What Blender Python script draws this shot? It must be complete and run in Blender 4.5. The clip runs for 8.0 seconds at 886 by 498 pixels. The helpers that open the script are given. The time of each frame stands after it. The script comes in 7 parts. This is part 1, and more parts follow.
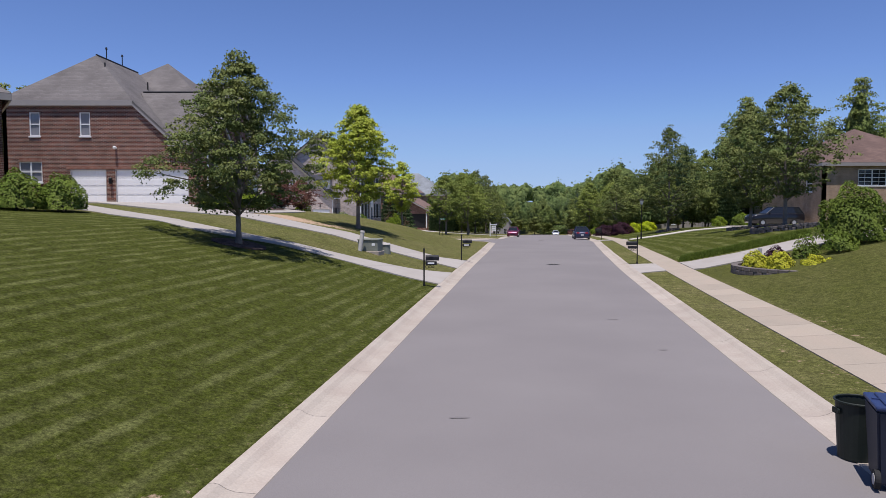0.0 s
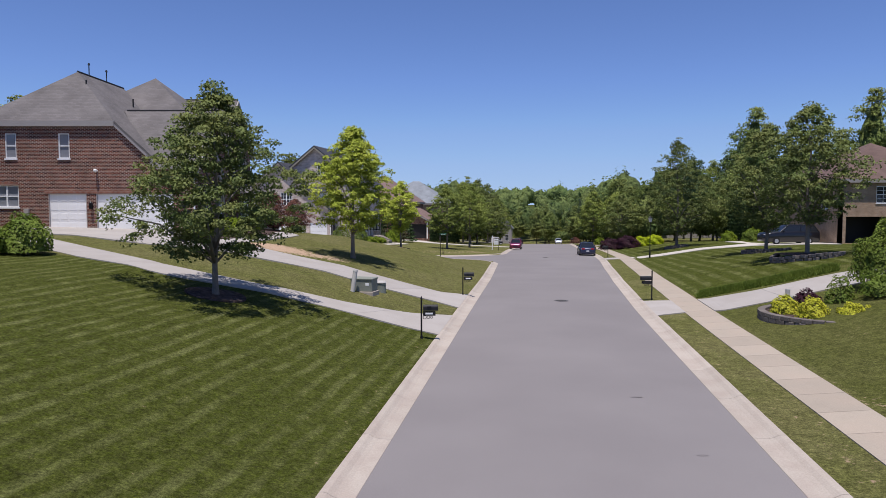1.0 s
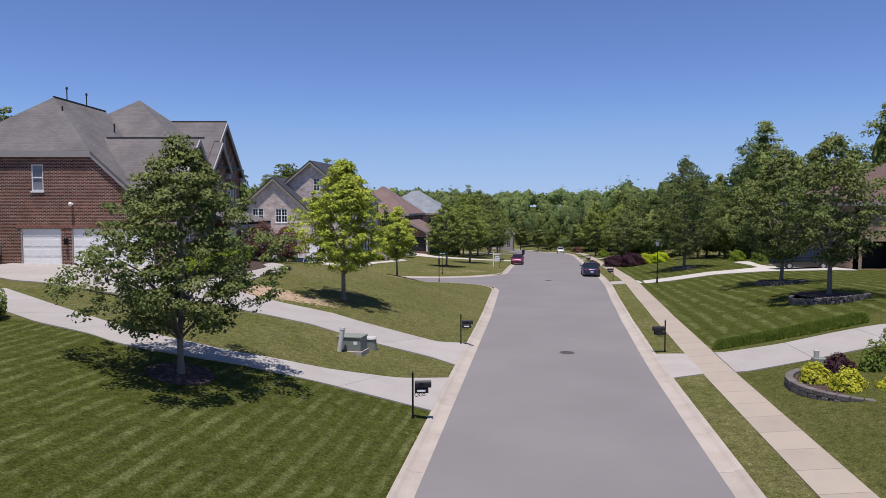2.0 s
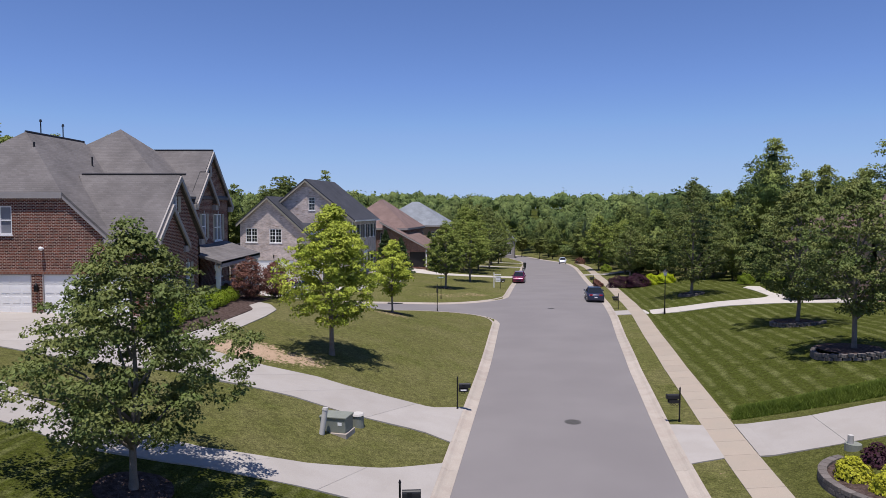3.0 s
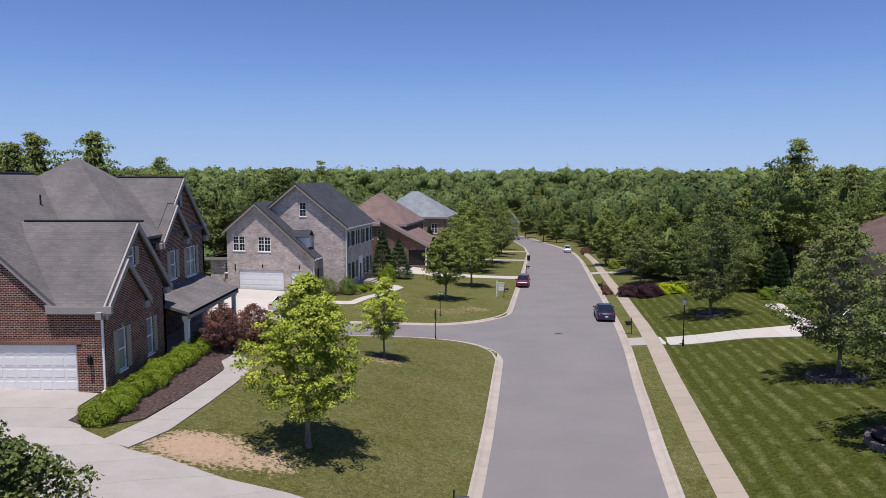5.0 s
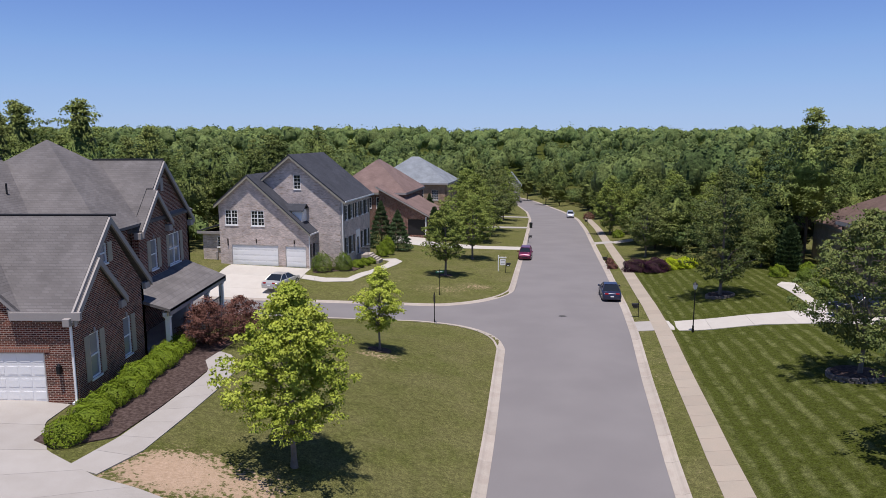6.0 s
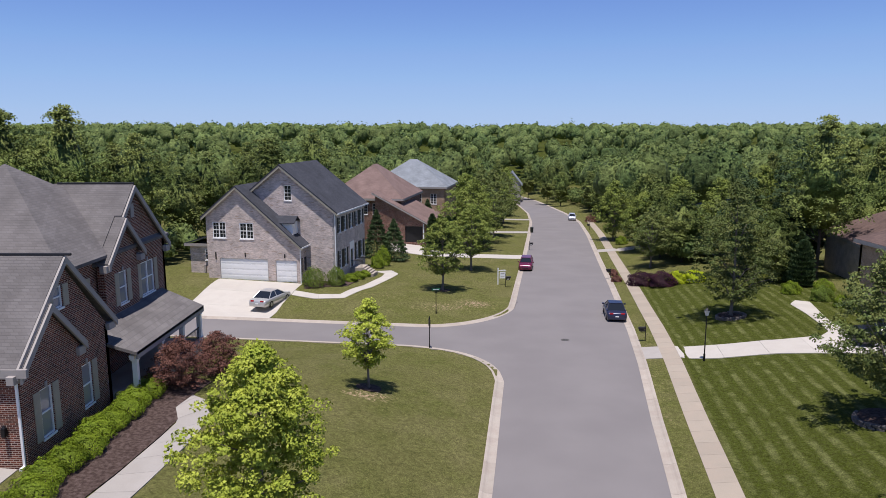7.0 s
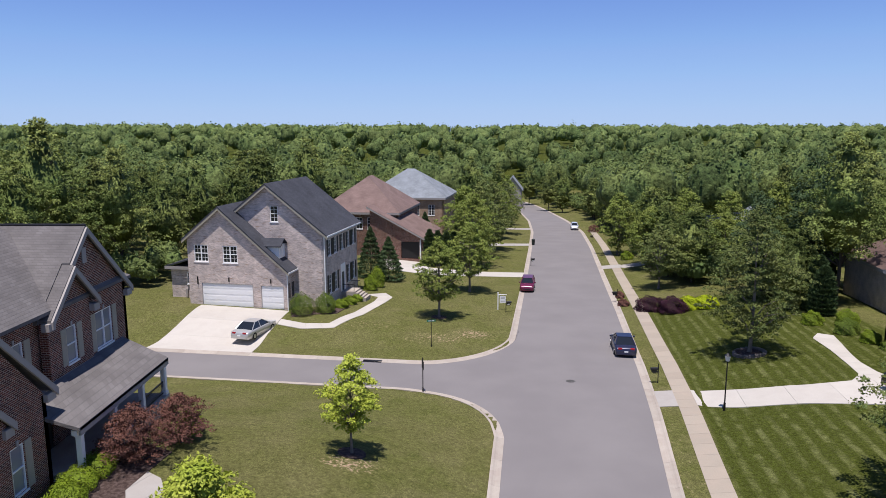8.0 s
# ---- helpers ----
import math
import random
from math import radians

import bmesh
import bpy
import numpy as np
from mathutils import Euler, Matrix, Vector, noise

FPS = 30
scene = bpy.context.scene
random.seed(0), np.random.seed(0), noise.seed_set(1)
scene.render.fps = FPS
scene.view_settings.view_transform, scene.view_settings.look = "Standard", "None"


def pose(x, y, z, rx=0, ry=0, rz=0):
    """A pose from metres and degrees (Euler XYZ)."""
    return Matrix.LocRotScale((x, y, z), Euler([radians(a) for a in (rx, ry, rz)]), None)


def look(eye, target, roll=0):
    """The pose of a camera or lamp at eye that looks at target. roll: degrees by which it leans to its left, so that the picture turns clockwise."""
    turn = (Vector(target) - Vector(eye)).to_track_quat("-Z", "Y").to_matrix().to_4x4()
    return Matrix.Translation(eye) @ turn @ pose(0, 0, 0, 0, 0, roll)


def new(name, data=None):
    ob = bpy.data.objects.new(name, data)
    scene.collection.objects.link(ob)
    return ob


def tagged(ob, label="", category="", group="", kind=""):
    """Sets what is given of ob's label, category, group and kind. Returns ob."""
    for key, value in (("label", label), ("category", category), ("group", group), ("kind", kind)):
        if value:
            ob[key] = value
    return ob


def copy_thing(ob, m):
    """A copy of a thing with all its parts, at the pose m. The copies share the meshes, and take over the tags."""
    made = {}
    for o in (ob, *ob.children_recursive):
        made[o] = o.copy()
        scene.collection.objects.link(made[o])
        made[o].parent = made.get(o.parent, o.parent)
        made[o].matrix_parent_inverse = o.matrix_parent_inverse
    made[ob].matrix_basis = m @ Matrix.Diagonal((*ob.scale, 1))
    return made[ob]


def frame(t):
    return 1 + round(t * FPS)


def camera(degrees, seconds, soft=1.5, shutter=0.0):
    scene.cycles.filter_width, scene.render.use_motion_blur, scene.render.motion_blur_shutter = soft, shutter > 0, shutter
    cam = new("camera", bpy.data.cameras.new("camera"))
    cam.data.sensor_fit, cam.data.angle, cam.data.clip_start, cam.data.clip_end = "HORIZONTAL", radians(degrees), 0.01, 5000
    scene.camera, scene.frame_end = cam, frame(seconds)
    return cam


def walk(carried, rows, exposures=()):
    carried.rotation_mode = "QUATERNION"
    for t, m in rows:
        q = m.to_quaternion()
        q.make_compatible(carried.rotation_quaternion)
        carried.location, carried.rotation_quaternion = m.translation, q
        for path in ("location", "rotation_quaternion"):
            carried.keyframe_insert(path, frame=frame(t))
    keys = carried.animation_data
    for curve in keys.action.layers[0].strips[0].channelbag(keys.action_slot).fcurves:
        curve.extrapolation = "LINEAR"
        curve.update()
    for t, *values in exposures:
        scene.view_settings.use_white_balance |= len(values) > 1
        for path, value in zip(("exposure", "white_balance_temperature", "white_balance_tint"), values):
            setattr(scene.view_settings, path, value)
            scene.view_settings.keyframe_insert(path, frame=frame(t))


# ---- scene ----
cam = camera(64.7, 8.0, soft=0.7)
METRES, EYE, TILT, LEAN, TURN = 30.0, 3.6, -3.6, 0.0, 0.0
ROWS = [
    (0.0, 0.0, 0.0, 0.0, -0.0, 0.0, -0.0),
    (0.5, 0.0009, 0.0438, 0.026, 0.07, 0.09, 0.02),
    (1.0, 0.0025, 0.0878, 0.0561, 0.12, 0.15, 0.01),
    (1.5, 0.0057, 0.1313, 0.0909, 0.17, 0.18, -0.01),
    (3.0, 0.0193, 0.2639, 0.2154, 0.34, 0.27, -0.04),
    (3.5, 0.022, 0.3091, 0.2597, 0.38, 0.28, -0.04),
    (4.0, 0.0239, 0.3547, 0.3015, 0.44, 0.29, 0.01),
    (5.5, 0.0326, 0.4915, 0.3946, 0.61, -4.12, 0.03),
    (6.0, 0.035, 0.5417, 0.424, 0.67, -5.59, 0.04),
    (6.5, 0.0402, 0.5961, 0.4534, 0.71, -5.98, 0.05),
    (7.0, 0.0476, 0.6583, 0.4826, 0.74, -6.03, 0.06),
    (7.5, 0.0542, 0.7337, 0.5162, 0.75, -6.06, 0.04),
    (8.0, 0.0599, 0.8208, 0.5516, 0.79, -6.08, 0.04),
]
walk(cam, [(t, pose(0, 0, EYE, TILT, LEAN, TURN) @ pose(METRES * x, METRES * y, METRES * z, 90 + pitch, roll, yaw)) for t, x, y, z, yaw, pitch, roll in ROWS],
     [(0.0, 0.02, 6430, 15), (5.5, 0.0, 6430, 15), (6.5, 0.02, 6430, 15), (8.0, 0.14, 6430, 15)])

# ---- light ----
world = bpy.data.worlds.new("sky")
scene.world = world
world.use_nodes = True
wn = world.node_tree.nodes
sky = wn.new("ShaderNodeTexSky")
sky.sky_type = "NISHITA"
sky.sun_disc = False
SUN = Vector((-0.045, -0.22, 0.97)).normalized()
sky.sun_elevation = math.asin(SUN.z)
sky.sun_rotation = math.atan2(SUN.x, SUN.y)
sky.altitude = 2800
sky.air_density, sky.dust_density, sky.ozone_density = 1.0, 0.0, 6.0
wn["Background"].inputs["Strength"].default_value = 0.116
deep = wn.new("ShaderNodeMix")
deep.data_type, deep.blend_type = "RGBA", "MULTIPLY"
deep.inputs["Factor"].default_value = 1
deep.inputs["B"].default_value = (0.93, 0.94, 1.10, 1)
world.node_tree.links.new(sky.outputs["Color"], deep.inputs["A"])
# dry air: the sky pales towards the horizon without turning white
last = deep.outputs["Result"]
for cap in ((4.6, 6.0, 7.8, 1), (3.2, 4.6, 6.8, 1), (2.2, 3.5, 5.8, 1)):
    dry = wn.new("ShaderNodeMix")
    dry.data_type, dry.blend_type = "RGBA", "DARKEN"
    dry.inputs["Factor"].default_value = 0.45
    dry.inputs["B"].default_value = cap
    world.node_tree.links.new(last, dry.inputs["A"])
    last = dry.outputs["Result"]
world.node_tree.links.new(last, wn["Background"].inputs["Color"])
sun = new("sun", bpy.data.lights.new("sun", "SUN"))
sun.data.energy, sun.data.angle, sun.data.color = 5.0, radians(0.53), (1.0, 0.96, 0.9)
sun.matrix_world = look(SUN * 200, (0, 0, 0))
scene.view_settings.exposure = 0.0


# ---- materials ----
def mat(name, base, rough=0.8, metal=0.0, vary=0.25, scale=3.0, fine=40.0, bump=0.2, bump_scale=None, dist=0.02, spec=0.3, tint=None, island=0.0, objvar=0.0):
    """A surface with variation at two scales, and fine relief."""
    m = bpy.data.materials.new(name)
    m.use_nodes = True
    nt = m.node_tree
    n, ln = nt.nodes, nt.links
    p = n["Principled BSDF"]
    p.inputs["Roughness"].default_value, p.inputs["Metallic"].default_value = rough, metal
    p.inputs["Specular IOR Level"].default_value = spec
    co = n.new("ShaderNodeTexCoord")
    a, b = n.new("ShaderNodeTexNoise"), n.new("ShaderNodeTexNoise")
    a.inputs["Scale"].default_value, a.inputs["Detail"].default_value = scale, 4
    b.inputs["Scale"].default_value, b.inputs["Detail"].default_value = fine, 3
    ln.new(co.outputs["Object"], a.inputs["Vector"])
    ln.new(co.outputs["Object"], b.inputs["Vector"])
    add = n.new("ShaderNodeMath")
    ln.new(a.outputs["Fac"], add.inputs[0])
    ln.new(b.outputs["Fac"], add.inputs[1])
    mr = n.new("ShaderNodeMapRange")
    mr.inputs["From Min"].default_value, mr.inputs["From Max"].default_value = 0.6, 1.4
    mr.inputs["To Min"].default_value, mr.inputs["To Max"].default_value = 1 - vary, 1 + vary
    ln.new(add.outputs[0], mr.inputs["Value"])
    last = mr.outputs[0]
    if island or objvar:
        src = n.new("ShaderNodeNewGeometry") if island else n.new("ShaderNodeObjectInfo")
        r2 = n.new("ShaderNodeMapRange")
        k = island or objvar
        r2.inputs["To Min"].default_value, r2.inputs["To Max"].default_value = 1 - k, 1 + k
        ln.new(src.outputs["Random Per Island" if island else "Random"], r2.inputs["Value"])
        mu = n.new("ShaderNodeMath")
        mu.operation = "MULTIPLY"
        ln.new(last, mu.inputs[0])
        ln.new(r2.outputs[0], mu.inputs[1])
        last = mu.outputs[0]
    mix = n.new("ShaderNodeMix")
    mix.data_type, mix.blend_type = "RGBA", "MULTIPLY"
    mix.inputs["Factor"].default_value = 1
    if tint:
        t2 = n.new("ShaderNodeMix")
        t2.data_type = "RGBA"
        t2.inputs["A"].default_value, t2.inputs["B"].default_value = (*base, 1), (*tint, 1)
        ramp = n.new("ShaderNodeMapRange")
        ramp.inputs["From Min"].default_value, ramp.inputs["From Max"].default_value = 0.4, 0.62
        ln.new(a.outputs["Fac"], ramp.inputs["Value"])
        ln.new(ramp.outputs[0], t2.inputs["Factor"])
        ln.new(t2.outputs["Result"], mix.inputs["A"])
    else:
        mix.inputs["A"].default_value = (*base, 1)
    ln.new(last, mix.inputs["B"])
    ln.new(mix.outputs["Result"], p.inputs["Base Color"])
    if bump:
        bp = n.new("ShaderNodeBump")
        bp.inputs["Strength"].default_value, bp.inputs["Distance"].default_value = bump, dist
        ln.new(b.outputs["Fac"], bp.inputs["Height"])
        ln.new(bp.outputs["Normal"], p.inputs["Normal"])
    return m


def brick_mat(name, c1, c2, mortar, wide=0.21, tall=0.075, patch=None, joint=0.0075):
    """Brickwork laid along x or y, with mortar joints set back."""
    m = bpy.data.materials.new(name)
    m.use_nodes = True
    nt = m.node_tree
    n, ln = nt.nodes, nt.links
    p = n["Principled BSDF"]
    p.inputs["Roughness"].default_value = 0.9
    p.inputs["Specular IOR Level"].default_value = 0.2
    co = n.new("ShaderNodeTexCoord")
    sep = n.new("ShaderNodeSeparateXYZ")
    ln.new(co.outputs["Object"], sep.inputs[0])
    add = n.new("ShaderNodeMath")
    ln.new(sep.outputs["X"], add.inputs[0])
    ln.new(sep.outputs["Y"], add.inputs[1])
    comb = n.new("ShaderNodeCombineXYZ")
    ln.new(add.outputs[0], comb.inputs["X"])
    ln.new(sep.outputs["Z"], comb.inputs["Y"])
    br = n.new("ShaderNodeTexBrick")
    br.inputs["Scale"].default_value = 1.0
    br.inputs["Brick Width"].default_value, br.inputs["Row Height"].default_value = wide, tall
    br.inputs["Mortar Size"].default_value, br.inputs["Mortar Smooth"].default_value = joint, 0.2
    br.inputs["Color1"].default_value, br.inputs["Color2"].default_value = (*c1, 1), (*c2, 1)
    br.inputs["Mortar"].default_value = (*mortar, 1)
    ln.new(comb.outputs[0], br.inputs["Vector"])
    no = n.new("ShaderNodeTexNoise")
    no.inputs["Scale"].default_value, no.inputs["Detail"].default_value = 1.1, 5
    ln.new(co.outputs["Object"], no.inputs["Vector"])
    mr = n.new("ShaderNodeMapRange")
    mr.inputs["From Min"].default_value, mr.inputs["From Max"].default_value = 0.3, 0.7
    mr.inputs["To Min"].default_value, mr.inputs["To Max"].default_value = 0.8, 1.2
    ln.new(no.outputs["Fac"], mr.inputs["Value"])
    mix = n.new("ShaderNodeMix")
    mix.data_type, mix.blend_type = "RGBA", "MULTIPLY"
    mix.inputs["Factor"].default_value = 1
    src = br.outputs["Color"]
    if patch:
        st = n.new("ShaderNodeMapping")
        st.inputs["Scale"].default_value = (1.2, 6.0, 1)
        ln.new(comb.outputs[0], st.inputs["Vector"])
        n2 = n.new("ShaderNodeTexNoise")
        n2.inputs["Scale"].default_value, n2.inputs["Detail"].default_value = 1.0, 4
        ln.new(st.outputs[0], n2.inputs["Vector"])
        r2 = n.new("ShaderNodeMapRange")
        r2.inputs["From Min"].default_value, r2.inputs["From Max"].default_value = 0.56, 0.68
        ln.new(n2.outputs["Fac"], r2.inputs["Value"])
        t2 = n.new("ShaderNodeMix")
        t2.data_type = "RGBA"
        ln.new(src, t2.inputs["A"])
        t2.inputs["B"].default_value = (*patch, 1)
        ln.new(r2.outputs[0], t2.inputs["Factor"])
        src = t2.outputs["Result"]
    ln.new(src, mix.inputs["A"])
    ln.new(mr.outputs[0], mix.inputs["B"])
    ln.new(mix.outputs["Result"], p.inputs["Base Color"])
    bp = n.new("ShaderNodeBump")
    bp.invert = True
    bp.inputs["Strength"].default_value, bp.inputs["Distance"].default_value = 0.7, 0.01
    ln.new(br.outputs["Fac"], bp.inputs["Height"])
    ln.new(bp.outputs["Normal"], p.inputs["Normal"])
    return m


def shingle_mat(name, c1, c2, gap=0.78):
    """Asphalt shingles: courses by height, tabs of uneven tone."""
    m = bpy.data.materials.new(name)
    m.use_nodes = True
    nt = m.node_tree
    n, ln = nt.nodes, nt.links
    p = n["Principled BSDF"]
    p.inputs["Roughness"].default_value = 0.92
    p.inputs["Specular IOR Level"].default_value = 0.25
    co = n.new("ShaderNodeTexCoord")
    sep = n.new("ShaderNodeSeparateXYZ")
    ln.new(co.outputs["Object"], sep.inputs[0])
    add = n.new("ShaderNodeMath")
    ln.new(sep.outputs["X"], add.inputs[0])
    ln.new(sep.outputs["Y"], add.inputs[1])
    comb = n.new("ShaderNodeCombineXYZ")
    ln.new(add.outputs[0], comb.inputs["X"])
    ln.new(sep.outputs["Z"], comb.inputs["Y"])
    br = n.new("ShaderNodeTexBrick")
    br.inputs["Scale"].default_value = 1.0
    br.inputs["Brick Width"].default_value, br.inputs["Row Height"].default_value = 0.34, 0.11
    br.inputs["Mortar Size"].default_value, br.inputs["Mortar Smooth"].default_value = 0.012, 0.6
    br.inputs["Color1"].default_value, br.inputs["Color2"].default_value = (*c1, 1), (*c2, 1)
    br.inputs["Mortar"].default_value = (*[c * gap for c in c1], 1)
    ln.new(comb.outputs[0], br.inputs["Vector"])
    no = n.new("ShaderNodeTexNoise")
    no.inputs["Scale"].default_value, no.inputs["Detail"].default_value = 0.6, 6
    ln.new(co.outputs["Object"], no.inputs["Vector"])
    mr = n.new("ShaderNodeMapRange")
    mr.inputs["From Min"].default_value, mr.inputs["From Max"].default_value = 0.3, 0.7
    mr.inputs["To Min"].default_value, mr.inputs["To Max"].default_value = 0.82, 1.18
    ln.new(no.outputs["Fac"], mr.inputs["Value"])
    mix = n.new("ShaderNodeMix")
    mix.data_type, mix.blend_type = "RGBA", "MULTIPLY"
    mix.inputs["Factor"].default_value = 1
    ln.new(br.outputs["Color"], mix.inputs["A"])
    ln.new(mr.outputs[0], mix.inputs["B"])
    ln.new(mix.outputs["Result"], p.inputs["Base Color"])
    bp = n.new("ShaderNodeBump")
    bp.invert = True
    bp.inputs["Strength"].default_value, bp.inputs["Distance"].default_value = 0.6, 0.012
    ln.new(br.outputs["Fac"], bp.inputs["Height"])
    ln.new(bp.outputs["Normal"], p.inputs["Normal"])
    return m


def leaf_mat(name, base, back, vary=0.35, objvar=0.12, patch=0.9, through_=0.24, grain=0.0):
    """Leaves: soft gloss above, light that passes through, each leaf of its own tone."""
    m = bpy.data.materials.new(name)
    m.use_nodes = True
    nt = m.node_tree
    n, ln = nt.nodes, nt.links
    p = n["Principled BSDF"]
    p.inputs["Roughness"].default_value = 0.6
    p.inputs["Specular IOR Level"].default_value = 0.12
    g = n.new("ShaderNodeNewGeometry")
    o = n.new("ShaderNodeObjectInfo")
    r1, r2 = n.new("ShaderNodeMapRange"), n.new("ShaderNodeMapRange")
    r1.inputs["To Min"].default_value, r1.inputs["To Max"].default_value = 1 - vary, 1 + vary
    r2.inputs["To Min"].default_value, r2.inputs["To Max"].default_value = 1 - objvar, 1 + objvar
    ln.new(g.outputs["Random Per Island"], r1.inputs["Value"])
    ln.new(o.outputs["Random"], r2.inputs["Value"])
    co = n.new("ShaderNodeTexCoord")
    no = n.new("ShaderNodeTexNoise")
    no.inputs["Scale"].default_value = patch
    ln.new(co.outputs["Object"], no.inputs["Vector"])
    t2 = n.new("ShaderNodeMix")
    t2.data_type = "RGBA"
    t2.inputs["A"].default_value, t2.inputs["B"].default_value = (*base, 1), (*back, 1)
    r3 = n.new("ShaderNodeMapRange")
    r3.inputs["From Min"].default_value, r3.inputs["From Max"].default_value = 0.35, 0.65
    ln.new(no.outputs["Fac"], r3.inputs["Value"])
    ln.new(r3.outputs[0], t2.inputs["Factor"])
    mu = n.new("ShaderNodeMath")
    mu.operation = "MULTIPLY"
    ln.new(r1.outputs[0], mu.inputs[0])
    ln.new(r2.outputs[0], mu.inputs[1])
    mix = n.new("ShaderNodeMix")
    mix.data_type, mix.blend_type = "RGBA", "MULTIPLY"
    mix.inputs["Factor"].default_value = 1
    ln.new(t2.outputs["Result"], mix.inputs["A"])
    ln.new(mu.outputs[0], mix.inputs["B"])
    col = mix.outputs["Result"]
    if grain:
        # sprays of leaves too small to build: uneven tone and relief
        g1 = n.new("ShaderNodeTexNoise")
        g1.inputs["Scale"].default_value, g1.inputs["Detail"].default_value, g1.inputs["Roughness"].default_value = grain, 4, 0.7
        ln.new(co.outputs["Object"], g1.inputs["Vector"])
        r4 = n.new("ShaderNodeMapRange")
        for q, w in zip(("From Min", "From Max", "To Min", "To Max"), (0.35, 0.65, 0.5, 1.5)):
            r4.inputs[q].default_value = w
        ln.new(g1.outputs["Fac"], r4.inputs["Value"])
        m2 = n.new("ShaderNodeMix")
        m2.data_type, m2.blend_type = "RGBA", "MULTIPLY"
        m2.inputs["Factor"].default_value = 1
        ln.new(col, m2.inputs["A"])
        ln.new(r4.outputs[0], m2.inputs["B"])
        col = m2.outputs["Result"]
        bp = n.new("ShaderNodeBump")
        bp.inputs["Strength"].default_value, bp.inputs["Distance"].default_value = 1.0, 0.9 / grain
        ln.new(g1.outputs["Fac"], bp.inputs["Height"])
        ln.new(bp.outputs["Normal"], p.inputs["Normal"])
    ln.new(col, p.inputs["Base Color"])
    tr = n.new("ShaderNodeBsdfTranslucent")
    ln.new(col, tr.inputs["Color"])
    sh = n.new("ShaderNodeMixShader")
    sh.inputs[0].default_value = through_
    ln.new(p.outputs[0], sh.inputs[1])
    ln.new(tr.outputs[0], sh.inputs[2])
    ln.new(sh.outputs[0], n["Material Output"].inputs["Surface"])
    return m


def glass_mat(name, tint=(0.02, 0.025, 0.03)):
    m = bpy.data.materials.new(name)
    m.use_nodes = True
    p = m.node_tree.nodes["Principled BSDF"]
    p.inputs["Base Color"].default_value = (*tint, 1)
    p.inputs["Roughness"].default_value = 0.06
    p.inputs["Specular IOR Level"].default_value = 0.6
    return m


